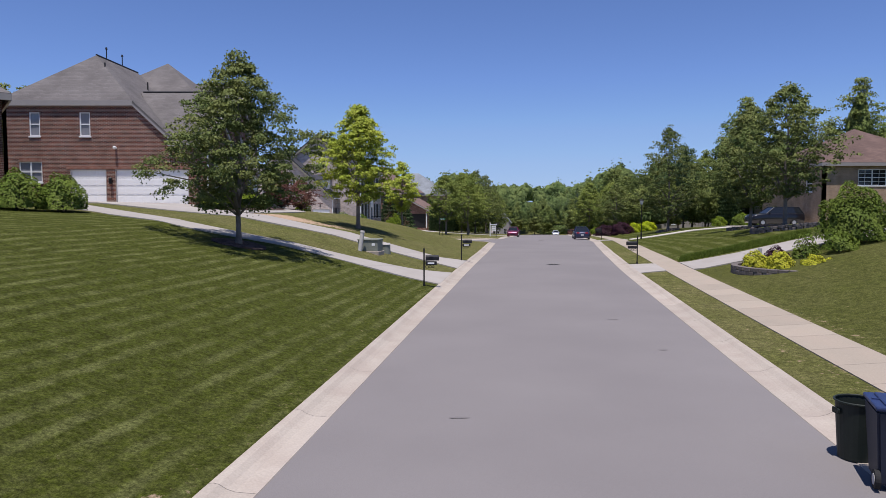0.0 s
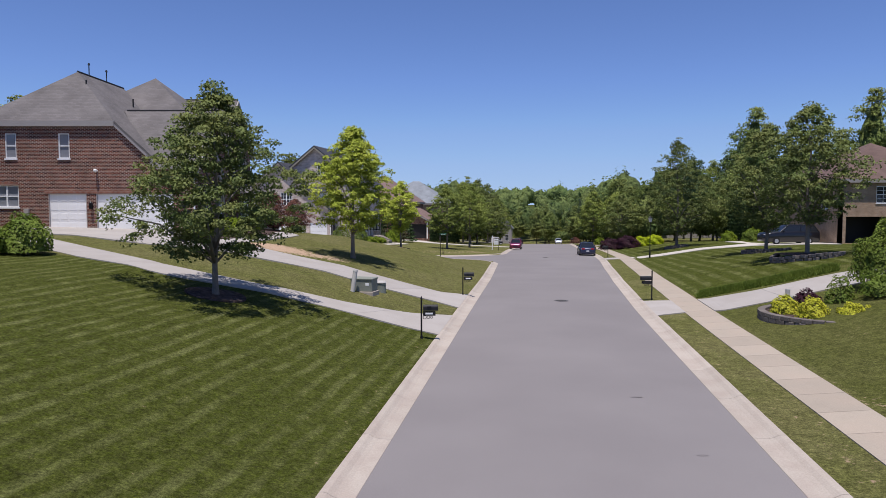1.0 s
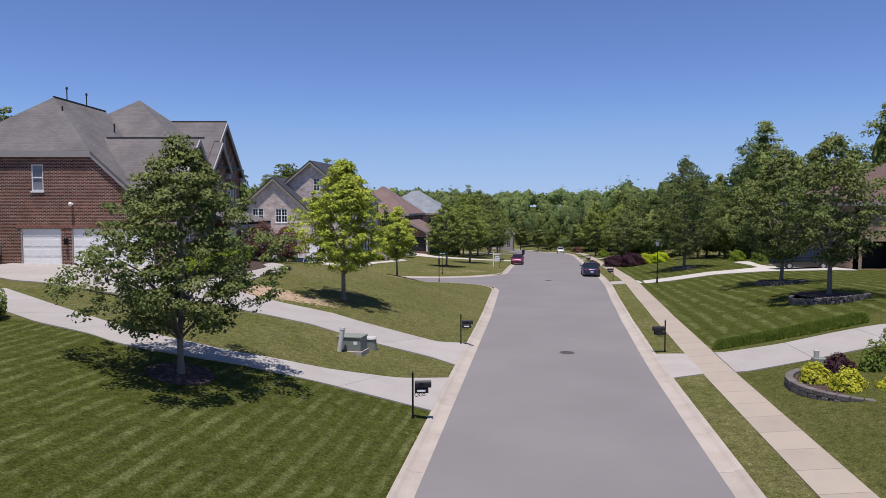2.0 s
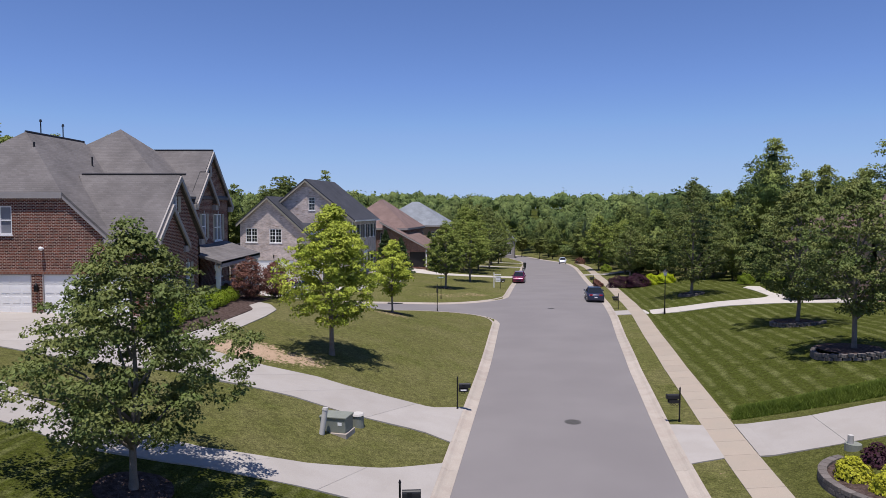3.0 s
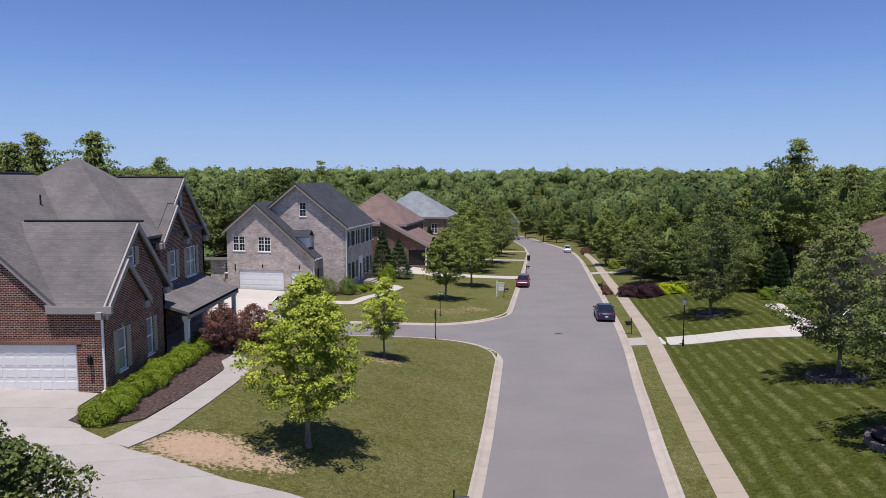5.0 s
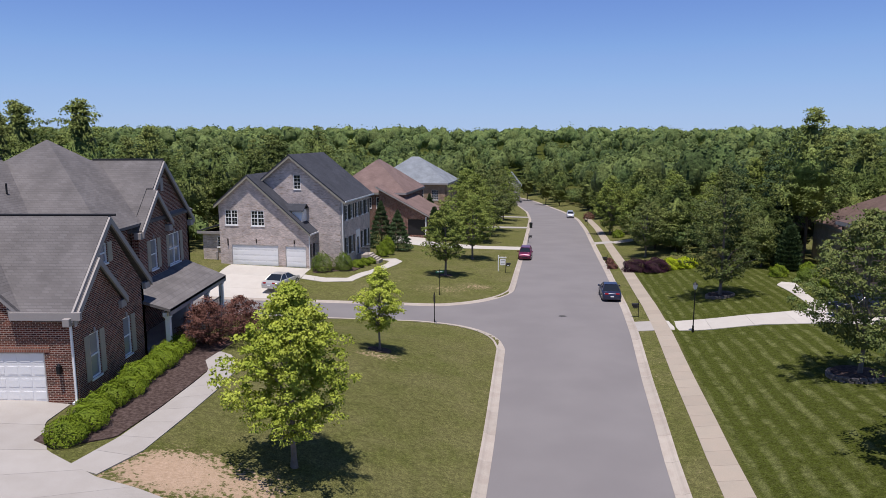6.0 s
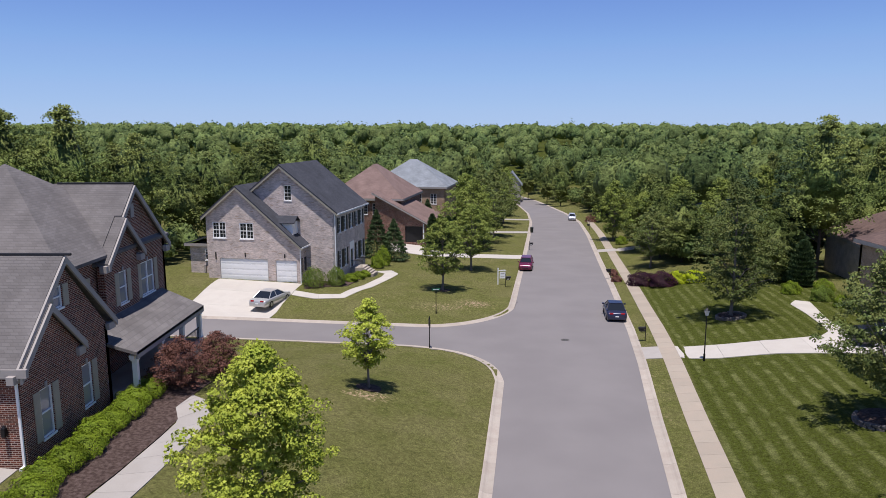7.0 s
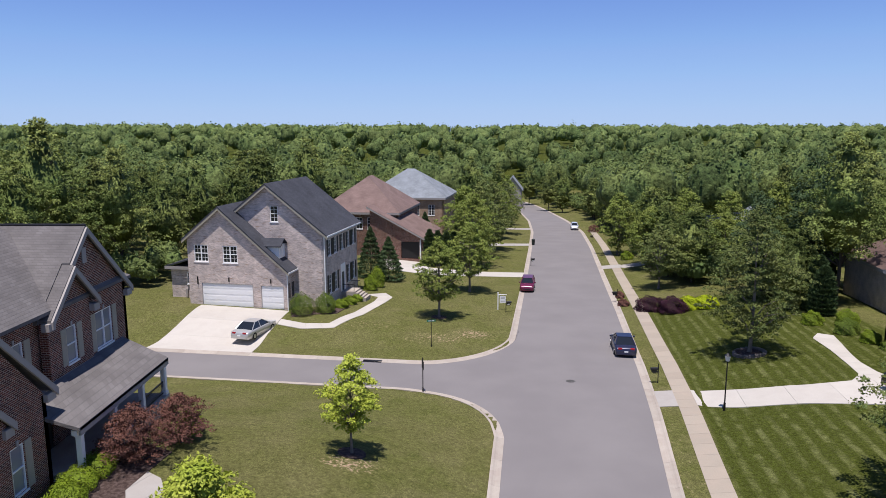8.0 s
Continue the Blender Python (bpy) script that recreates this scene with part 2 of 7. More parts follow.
def grass_mat():
    """Lawn: blade grain, drier and fresher patches, worn earth by place, and stripes left by the mower."""
    m = bpy.data.materials.new("lawn_grass")
    m.use_nodes = True
    nt = m.node_tree
    n, ln = nt.nodes, nt.links
    p = n["Principled BSDF"]
    p.inputs["Roughness"].default_value = 0.9
    p.inputs["Specular IOR Level"].default_value = 0.03
    co = n.new("ShaderNodeTexCoord")

    def nz(scale, detail=4, rough=0.6):
        k = n.new("ShaderNodeTexNoise")
        k.inputs["Scale"].default_value, k.inputs["Detail"].default_value, k.inputs["Roughness"].default_value = scale, detail, rough
        ln.new(co.outputs["Object"], k.inputs["Vector"])
        return k

    def rng(sock, a, b, lo=0.0, hi=1.0):
        k = n.new("ShaderNodeMapRange")
        for q, v in zip(("From Min", "From Max", "To Min", "To Max"), (a, b, lo, hi)):
            k.inputs[q].default_value = v
        ln.new(sock, k.inputs["Value"])
        return k.outputs[0]

    def mixc(fac, a, b, blend="MIX"):
        k = n.new("ShaderNodeMix")
        k.data_type, k.blend_type = "RGBA", blend
        for q, v in (("Factor", fac), ("A", a), ("B", b)):
            if isinstance(v, tuple):
                k.inputs[q].default_value = (*v, 1)
            elif isinstance(v, float):
                k.inputs[q].default_value = v
            else:
                ln.new(v, k.inputs[q])
        return k.outputs["Result"]

    big, mid, fine, grain = nz(0.12), nz(0.9, 5), nz(7.0, 5, 0.7), nz(38.0, 4, 0.75)
    c = mixc(rng(mid.outputs["Fac"], 0.35, 0.7), (0.118, 0.128, 0.034), (0.162, 0.160, 0.054))
    c = mixc(rng(big.outputs["Fac"], 0.45, 0.7), c, (0.155, 0.148, 0.054))
    c = mixc(rng(nz(0.28, 5, 0.65).outputs["Fac"], 0.46, 0.62, 0.0, 0.55), c, (0.20, 0.182, 0.080))
    dark = n.new("ShaderNodeAttribute")
    dark.attribute_name = "lush"
    c = mixc(dark.outputs["Fac"], c, (0.058, 0.074, 0.009))
    stripes = []
    for attr, turn, wide, amount in (("mow_a", 9.5, 0.52, 0.62), ("mow_b", 8.5, 1.0, 0.7)):
        mp = n.new("ShaderNodeMapping")
        mp.inputs["Rotation"].default_value = (0, 0, radians(turn))
        ln.new(co.outputs["Object"], mp.inputs["Vector"])
        wv = n.new("ShaderNodeTexWave")
        wv.inputs["Scale"].default_value = 0.314 / wide
        wv.inputs["Distortion"].default_value, wv.inputs["Detail"].default_value, wv.inputs["Detail Scale"].default_value = 1.5, 5, 1.3
        ln.new(mp.outputs[0], wv.inputs["Vector"])
        mk = n.new("ShaderNodeAttribute")
        mk.attribute_name = attr
        mm = n.new("ShaderNodeMath")
        mm.operation = "MULTIPLY"
        brk = n.new("ShaderNodeMath")
        brk.operation = "MULTIPLY"
        ln.new(rng(wv.outputs["Fac"], 0.45, 0.9, 0, amount), brk.inputs[0])
        ln.new(rng(mid.outputs["Fac"], 0.38, 0.62, 0.0, 1.35), brk.inputs[1])
        fade = n.new("ShaderNodeMath")
        fade.operation = "MULTIPLY"
        ln.new(rng(big.outputs["Fac"], 0.38, 0.56, 0.6, 1.0), fade.inputs[0])
        ln.new(mk.outputs["Fac"], fade.inputs[1])
        ln.new(brk.outputs[0], mm.inputs[0])
        ln.new(fade.outputs[0], mm.inputs[1])
        stripes.append(mm.outputs[0])
    for st in stripes:
        c = mixc(st, c, (0.165, 0.178, 0.062))
    c = mixc(rng(fine.outputs["Fac"], 0.35, 0.75, 0.0, 0.5), c, (0.13, 0.13, 0.05))
    c = mixc(1.0, c, rng(grain.outputs["Fac"], 0.3, 0.7, 0.33, 1.31), "MULTIPLY")
    tuft, clump = nz(15.0, 3, 0.6), nz(4.0, 4, 0.65)
    c = mixc(1.0, c, rng(tuft.outputs["Fac"], 0.32, 0.68, 0.6, 1.4), "MULTIPLY")
    c = mixc(1.0, c, rng(clump.outputs["Fac"], 0.32, 0.68, 0.72, 1.28), "MULTIPLY")
    bare = n.new("ShaderNodeAttribute")
    bare.attribute_name = "bare"
    ad = n.new("ShaderNodeMath")
    ln.new(bare.outputs["Fac"], ad.inputs[0])
    edge = n.new("ShaderNodeMath")
    ln.new(rng(fine.outputs["Fac"], 0.3, 0.7, -0.35, 0.35), edge.inputs[0])
    ln.new(rng(clump.outputs["Fac"], 0.3, 0.7, -0.3, 0.3), edge.inputs[1])
    ln.new(edge.outputs[0], ad.inputs[1])
    earth = mixc(rng(fine.outputs["Fac"], 0.35, 0.65), (0.50, 0.36, 0.26), (0.38, 0.27, 0.18))
    c = mixc(rng(ad.outputs[0], 0.45, 0.7), c, earth)
    ln.new(c, p.inputs["Base Color"])
    bp = n.new("ShaderNodeBump")
    bp.inputs["Strength"].default_value, bp.inputs["Distance"].default_value = 0.8, 0.05
    ln.new(grain.outputs["Fac"], bp.inputs["Height"])
    ln.new(bp.outputs["Normal"], p.inputs["Normal"])
    return m


GRASS = grass_mat()
ASPHALT = mat("asphalt", (0.196, 0.181, 0.179), 0.9, vary=0.09, scale=0.22, fine=60, bump=0.3, dist=0.01, spec=0.2, tint=(0.202, 0.187, 0.184))
CONCRETE = mat("concrete_kerb", (0.42, 0.37, 0.315), 0.9, vary=0.16, scale=1.2, fine=30, bump=0.2, dist=0.01, spec=0.2, tint=(0.35, 0.30, 0.255), objvar=0.07)
DRIVE = mat("concrete_drive", (0.38, 0.352, 0.324), 0.9, vary=0.10, scale=0.8, fine=30, bump=0.15, dist=0.01, spec=0.2, tint=(0.335, 0.308, 0.28), objvar=0.05)
DRIVE_PALE = mat("concrete_pale", (0.50, 0.465, 0.415), 0.9, vary=0.1, scale=0.8, fine=30, bump=0.15, dist=0.01, spec=0.2, tint=(0.45, 0.415, 0.37), objvar=0.05)
WALKC = mat("concrete_walk", (0.355, 0.305, 0.245), 0.9, vary=0.12, scale=1.0, fine=30, bump=0.15, dist=0.01, spec=0.2, tint=(0.345, 0.29, 0.232), objvar=0.06)
BRICK_RED = brick_mat("brick_red", (0.185, 0.056, 0.034), (0.06, 0.022, 0.018), (0.50, 0.40, 0.33), wide=0.24, tall=0.085, joint=0.010)
BRICK_GREY = brick_mat("brick_grey", (0.66, 0.55, 0.50), (0.44, 0.365, 0.335), (0.68, 0.62, 0.57), wide=0.24, tall=0.085, patch=(0.40, 0.30, 0.235))
BRICK_TAN = brick_mat("brick_tan", (0.40, 0.27, 0.18), (0.32, 0.21, 0.14), (0.45, 0.38, 0.30))
BRICK_DARK = brick_mat("brick_dark", (0.50, 0.43, 0.39), (0.40, 0.34, 0.31), (0.52, 0.47, 0.43))
SOLDIER = brick_mat("brick_soldier", (0.30, 0.12, 0.08), (0.22, 0.085, 0.055), (0.36, 0.30, 0.25), wide=0.075, tall=0.21)
ROOF_BROWN = shingle_mat("shingle_brown", (0.165, 0.152, 0.148), (0.138, 0.126, 0.122))
ROOF_DARK = shingle_mat("shingle_charcoal", (0.060, 0.063, 0.075), (0.048, 0.05, 0.06))
ROOF_RED = shingle_mat("shingle_red", (0.215, 0.148, 0.13), (0.185, 0.126, 0.112))
ROOF_GREY = shingle_mat("shingle_grey", (0.24, 0.26, 0.28), (0.20, 0.22, 0.24))
ROOF_UMBER = shingle_mat("shingle_umber", (0.15, 0.10, 0.085), (0.12, 0.08, 0.07))
WHITE = mat("white_paint", (0.86, 0.86, 0.85), 0.5, vary=0.03, scale=2, fine=20, bump=0.05, spec=0.4)
TRIM = mat("trim_paint_tan", (0.35, 0.32, 0.30), 0.6, vary=0.06, scale=2, fine=20, bump=0.05)
SHUT_TAN = mat("shutter_paint_olive", (0.40, 0.36, 0.28), 0.6, vary=0.08, scale=3, fine=25, bump=0.05)
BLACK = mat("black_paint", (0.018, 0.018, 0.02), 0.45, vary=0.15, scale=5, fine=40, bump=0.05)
IRON = mat("black_iron", (0.02, 0.02, 0.022), 0.4, 0.6, vary=0.2, scale=6, fine=50, bump=0.1)
GLASS = glass_mat("window_glass", (0.022, 0.025, 0.03))
GLASS_BLIND = glass_mat("window_with_blind", (0.24, 0.25, 0.275))
MULCH = mat("bark_mulch", (0.075, 0.05, 0.043), 0.95, vary=0.5, scale=6, fine=35, bump=1.0, dist=0.05, spec=0.1, tint=(0.105, 0.075, 0.066))
BARK = mat("bark", (0.19, 0.165, 0.14), 0.9, vary=0.3, scale=5, fine=45, bump=0.8, dist=0.02, spec=0.1)
BARK_DARK = mat("bark_dark", (0.09, 0.075, 0.06), 0.9, vary=0.3, scale=5, fine=45, bump=0.8, dist=0.02, spec=0.1)
LEAF_OAK = leaf_mat("leaf_deep_green", (0.105, 0.145, 0.042), (0.165, 0.185, 0.058))
LEAF_MAPLE = leaf_mat("leaf_bright_green", (0.30, 0.37, 0.045), (0.47, 0.52, 0.08), vary=0.35)
LEAF_MID = leaf_mat("leaf_mid_green", (0.165, 0.22, 0.045), (0.235, 0.275, 0.065))
LEAF_WOOD = leaf_mat("leaf_wood", (0.135, 0.185, 0.05), (0.275, 0.31, 0.09), vary=0.3, objvar=0.3, patch=0.13, grain=2.2)
LEAF_FAR = leaf_mat("leaf_far_wood", (0.10, 0.15, 0.048), (0.19, 0.24, 0.075), vary=0.25, patch=0.11, grain=1.3)
LEAF_PINE = leaf_mat("leaf_evergreen", (0.053, 0.090, 0.038), (0.075, 0.112, 0.045))
LEAF_HEDGE = leaf_mat("leaf_hedge", (0.135, 0.195, 0.016), (0.20, 0.265, 0.022))
LEAF_RED = leaf_mat("leaf_red", (0.125, 0.056, 0.044), (0.185, 0.088, 0.066))
LEAF_PLUM = leaf_mat("leaf_plum", (0.045, 0.018, 0.030), (0.070, 0.025, 0.040))
LEAF_GOLD = leaf_mat("leaf_gold", (0.40, 0.41, 0.03), (0.50, 0.49, 0.05))
LEAF_LIME = leaf_mat("leaf_lime", (0.34, 0.42, 0.014), (0.42, 0.48, 0.02))
LEAF_SHRUB = leaf_mat("leaf_shrub", (0.10, 0.15, 0.022), (0.155, 0.205, 0.034))


# ---- helpers of this place ----
def mesh_of(name, bm, material):
    me = bpy.data.meshes.new(name)
    bm.normal_update()
    bm.to_mesh(me)
    bm.free()
    me.materials.append(material)
    return me


def part(name, bm, material, parent=None, label="", kind=""):
    ob = new(name, mesh_of(name, bm, material) if isinstance(bm, bmesh.types.BMesh) else bm)
    if parent is not None:
        ob.parent = parent
    return tagged(ob, label, kind=kind)


def thing(name, label, category, at=(0, 0, 0), turn=0.0, group="", kind=""):
    ob = new(name)
    ob.matrix_world = pose(*at, 0, 0, turn)
    return tagged(ob, label, category, group, kind)


def box(bm, lo, hi, bevel=0.0):
    """Add a box between two corners, its edges eased."""
    r = bmesh.ops.create_cube(bm, size=1.0)
    vs = r["verts"]
    c = [(a + b) / 2 for a, b in zip(lo, hi)]
    s = [abs(b - a) for a, b in zip(lo, hi)]
    for v in vs:
        v.co = Vector([v.co[i] * s[i] + c[i] for i in range(3)])
    if bevel:
        es = list({e for v in vs for e in v.link_edges})
        bmesh.ops.bevel(bm, geom=es, offset=bevel, segments=2, affect="EDGES", profile=0.5)
    return bm


def boxm(lo, hi, bevel=0.0):
    return box(bmesh.new(), lo, hi, bevel)


def tube(bm, a, b, r1, r2=None, seg=10):
    a, b = Vector(a), Vector(b)
    d = b - a
    m = Matrix.Translation((a + b) / 2) @ d.to_track_quat("Z", "Y").to_matrix().to_4x4()
    bmesh.ops.create_cone(bm, cap_ends=True, segments=seg, radius1=r1, radius2=r1 if r2 is None else r2, depth=d.length, matrix=m)
    return bm


def slab(bm, pts, thick):
    """A sloping plate: a polygon of 3D points, thick metres deep downwards."""
    top = [bm.verts.new(p) for p in pts]
    low = [bm.verts.new((p[0], p[1], p[2] - thick)) for p in pts]
    bm.faces.new(top)
    bm.faces.new(low[::-1])
    k = len(pts)
    for i in range(k):
        bm.faces.new((top[i], low[i], low[(i + 1) % k], top[(i + 1) % k]))
    bmesh.ops.recalc_face_normals(bm, faces=bm.faces)
    return bm


def wall(outline, holes, thick, to3d):
    """An upright wall of some thickness from a 2D outline with openings cut through. to3d(u, w, depth) gives the place."""
    bm = bmesh.new()
    es = []
    for loop in [outline] + [[(h[0], h[1]), (h[2], h[1]), (h[2], h[3]), (h[0], h[3])] for h in holes]:
        vs = [bm.verts.new((u, w, 0)) for u, w in loop]
        es += [bm.edges.new((vs[i], vs[(i + 1) % len(vs)])) for i in range(len(vs))]
    bmesh.ops.triangle_fill(bm, use_beauty=True, use_dissolve=False, edges=es)
    r = bmesh.ops.extrude_face_region(bm, geom=list(bm.faces))
    for v in [g for g in r["geom"] if isinstance(g, bmesh.types.BMVert)]:
        v.co.z = thick
    for v in bm.verts:
        v.co = Vector(to3d(v.co.x, v.co.y, v.co.z))
    bmesh.ops.recalc_face_normals(bm, faces=bm.faces)
    return bm


def south(y):
    return lambda u, w, d: (u, y + d, w)


def east(x):
    return lambda u, w, d: (x - d, u, w)


def west(x):
    return lambda u, w, d: (x + d, u, w)


def window(name, to3d, u0, w0, u1, w1, parent, cols=2, rows=2, sashes=1, white=None, sill=True, frame_w=0.06, glass=None):
    """A sash window set in its opening: frame, bars, pane and sill."""
    white = white or WHITE
    bm = bmesh.new()

    def bar(a, b, c, d, d0=0.03, d1=0.10):
        p, q = to3d(a, b, d0), to3d(c, d, d1)
        box(bm, [min(x, y) for x, y in zip(p, q)], [max(x, y) for x, y in zip(p, q)])
    f = frame_w
    for a, b, c, d in ((u0, w0, u1, w0 + f), (u0, w1 - f, u1, w1), (u0, w0 + f, u0 + f, w1 - f), (u1 - f, w0 + f, u1, w1 - f)):
        bar(a, b, c, d)
    fr = part("window", bm, white, parent)
    for s in range(1, sashes):
        um = u0 + (u1 - u0) * s / sashes
        bm = bmesh.new()
        bar(um - f * 0.7, w0 + f, um + f * 0.7, w1 - f)
        part("mullion", bm, white, fr)
    wm = (w0 + w1) / 2
    bm = bmesh.new()
    bar(u0 + f, wm - f / 2, u1 - f, wm + f / 2, 0.04, 0.11)
    part("meeting_rail", bm, white, fr)
    if cols * rows > 1:
        bm = bmesh.new()
        n = cols * sashes
        for i in range(1, n):
            if i % cols:
                um = u0 + (u1 - u0) * i / n
                bar(um - 0.014, w0 + f, um + 0.014, w1 - f, 0.065, 0.085)
        for i in range(1, rows * 2):
            if i % rows:
                hm = w0 + (w1 - w0) * i / (rows * 2)
                bar(u0 + f, hm - 0.014, u1 - f, hm + 0.014, 0.065, 0.085)
        part("glazing_bar", bm, white, fr)
    bm = bmesh.new()
    bar(u0 + 0.02, w0 + 0.02, u1 - 0.02, w1 - 0.02, 0.09, 0.098)
    pn = part("pane", bm, glass or GLASS, fr)
    if sill:
        bm = bmesh.new()
        bar(u0 - 0.06, w0 - 0.09, u1 + 0.06, w0 - 0.002, -0.05, 0.08)
        part("sill", bm, white, fr)
    return fr


def shutter(to3d, u0, w0, u1, w1, material, parent):
    """A louvred shutter, proud of the wall."""
    bm = bmesh.new()

    def bar(a, b, c, d, d0, d1):
        p, q = to3d(a, b, d0), to3d(c, d, d1)
        box(bm, [min(x, y) for x, y in zip(p, q)], [max(x, y) for x, y in zip(p, q)])
    bar(u0, w0, u1, w1, -0.035, -0.004)
    for k in range(2):
        a = w0 + 0.07 + k * (w1 - w0 - 0.04) / 2
        b = a + (w1 - w0) / 2 - 0.10
        n = max(3, int((b - a) / 0.09))
        for i in range(n):
            h = a + (b - a) * i / n
            bar(u0 + 0.05, h, u1 - 0.05, h + 0.05, -0.048, -0.03)
    return part("shutter", bm, material, parent)


def garage_door(to3d, u0, w0, u1, w1, parent, cols):
    """A sectional garage door: four rows of raised panels, set back in its opening."""
    bm = bmesh.new()

    def bar(b, a0, b0, a1, b1, d0, d1, bev=0.0):
        p, q = to3d(a0, b0, d0), to3d(a1, b1, d1)
        box(b, [min(x, y) for x, y in zip(p, q)], [max(x, y) for x, y in zip(p, q)], bev)
    rows = 4
    for r in range(rows):
        a, b = w0 + (w1 - w0) * r / rows + 0.006, w0 + (w1 - w0) * (r + 1) / rows - 0.006
        bar(bm, u0 + 0.05, a, u1 - 0.05, b, 0.08, 0.13)
        for c in range(cols):
            x0 = u0 + 0.05 + (u1 - u0 - 0.1) * c / cols + 0.07
            x1 = u0 + 0.05 + (u1 - u0 - 0.1) * (c + 1) / cols - 0.07
            bar(bm, x0, a + 0.10, x1, b - 0.10, 0.067, 0.09)
    door = part("garage_door", bm, WHITE, parent, "white sectional garage door with raised panels")
    bm = bmesh.new()
    for a, b, c, d in ((u0, w0, u0 + 0.05, w1), (u1 - 0.05, w0, u1, w1), (u0 + 0.05, w1 - 0.05, u1 - 0.05, w1)):
        bar(bm, a, b, c, d, 0.0, 0.14)
    part("door_frame", bm, TRIM, door)
    return door


# ---- the lie of the land ----
CY = [-60, -20, 10, 35, 50, 65, 85, 122, 152, 185, 220, 262, 294, 320, 345, 370]
CX = [-7.5, -2.2, 1.85, 5.2, 7.45, 9.45, 12.1, 17.5, 21.6, 25.8, 28.4, 29.8, 29.4, 27.6, 23, 15]
CW = [7.8, 7.8, 7.8, 7.8, 8.4, 9.2, 9.8, 10.4, 10.6, 10.8, 10, 9.5, 9, 9, 9, 9]
ZY = [-60, 0, 15, 38, 55, 70, 84, 100, 113, 155, 200, 260, 330, 450, 550, 700, 1100, 3000]
ZZ = [0, 0, 0.12, 0.33, 0.2, -0.1, -0.55, -1.0, -1.6, -3.0, -5.5, -9, -12, -1, 3.5, 5, 6.5, 9]
YS = np.arange(-60, 371, 1.0)
YZ = np.arange(-60, 3000, 1.0)


def smooth(a, n):
    k = np.hanning(n + 2)[1:-1]
    p = np.concatenate([2 * a[0] - a[n // 2:0:-1], a, 2 * a[-1] - a[-2:-n // 2 - 1:-1]])
    return np.convolve(p, k / k.sum(), "valid")


CS, WS, ZSM = smooth(np.interp(YS, CY, CX), 15), smooth(np.interp(YS, CY, CW), 15), smooth(np.interp(YZ, ZY, ZZ), 21)


def sstep(a, b, x):
    t = np.clip((np.asarray(x, float) - a) / (b - a), 0, 1)
    return t * t * (3 - 2 * t)


def road_left(y):
    return np.interp(y, YS, CS - WS / 2)


EDGE_Y = [10, 30, 43, 48, 56, 59, 64, 70, 74, 80, 100, 122]
EDGE_X = [0, -0.12, -0.22, -0.26, -0.14, -0.1, 0.05, 0.28, 0.36, 0.46, 0.3, 0]


def road_right(y):
    return np.interp(y, YS, CS + WS / 2) + np.interp(y, EDGE_Y, EDGE_X)


def road_z(y):
    return np.interp(y, YZ, ZSM)


BANK_D = [0, 0.65, 2, 4, 7, 12, 20, 32, 60, 200]
BANK_L = [0, 0.1, 0.35, 0.9, 1.75, 2.7, 3.4, 3.7, 3.6, 3]
BANK_L2 = [0, 0.1, 0.15, 0.25, 0.4, 0.7, 1.35, 1.7, 2.2, 3]
BANK_RD = [0, 0.75, 2, 3.6, 6, 10, 14, 20, 40, 200]
BANK_R = [0, 0.1, 0.16, 0.25, 0.75, 1.7, 2.2, 2.5, 2.7, 3]


def side_south(x):
    """The side street's near edge: straight in the west, swinging round into the main road."""
    s = np.clip((np.asarray(x, float) + 2.5) / 7.4, 0, 1)
    return 75.05 - 0.145 * (np.minimum(x, 0) + 3.0) - 8.2 * (1 - np.sqrt(1 - s ** 2 * 0.995)) * 0.95


def side_north(x):
    s = np.clip((np.asarray(x, float) + 1.5) / 9.6, 0, 1)
    return 81.0 - 0.15 * (np.minimum(x, 0) + 3.0) + 12.0 * (1 - np.sqrt(1 - s ** 2 * 0.995)) * 0.95


def in_side(x, y):
    """How far a place lies inside the side street (negative: outside)."""
    s = np.minimum(y - side_south(x), side_north(x) - y)
    return np.where(np.asarray(x) < road_left(y) + 1, s, -9)


def ground_z(x, y):
    x, y = np.asarray(x, float), np.asarray(y, float)
    dl, dr, base = road_left(y) - x, x - road_right(y), road_z(y)
    up, far = 1 - sstep(56, 75.5, y + 0.11 * (x + 3)), sstep(82.5, 93, y + 0.11 * (x + 3))
    left = np.interp(dl, BANK_D, BANK_L) * up + np.interp(dl, BANK_D, BANK_L2) * far
    left = np.where((dl > 0) & (y > 66) & (y < 95), np.maximum(left, 0.1 * np.clip(dl / 0.65, 0, 1)), left)
    fr = 1 - 0.3 * sstep(45, 62, y) - 0.15 * sstep(80, 110, y)
    right = np.interp(dr, BANK_RD, BANK_R) * np.where(dr > 3.6, fr, 1)
    return base + np.where(dl > 0, left, 0) + np.where(dr > 0, right, 0)


def gz(x, y):
    return float(ground_z(x, y))

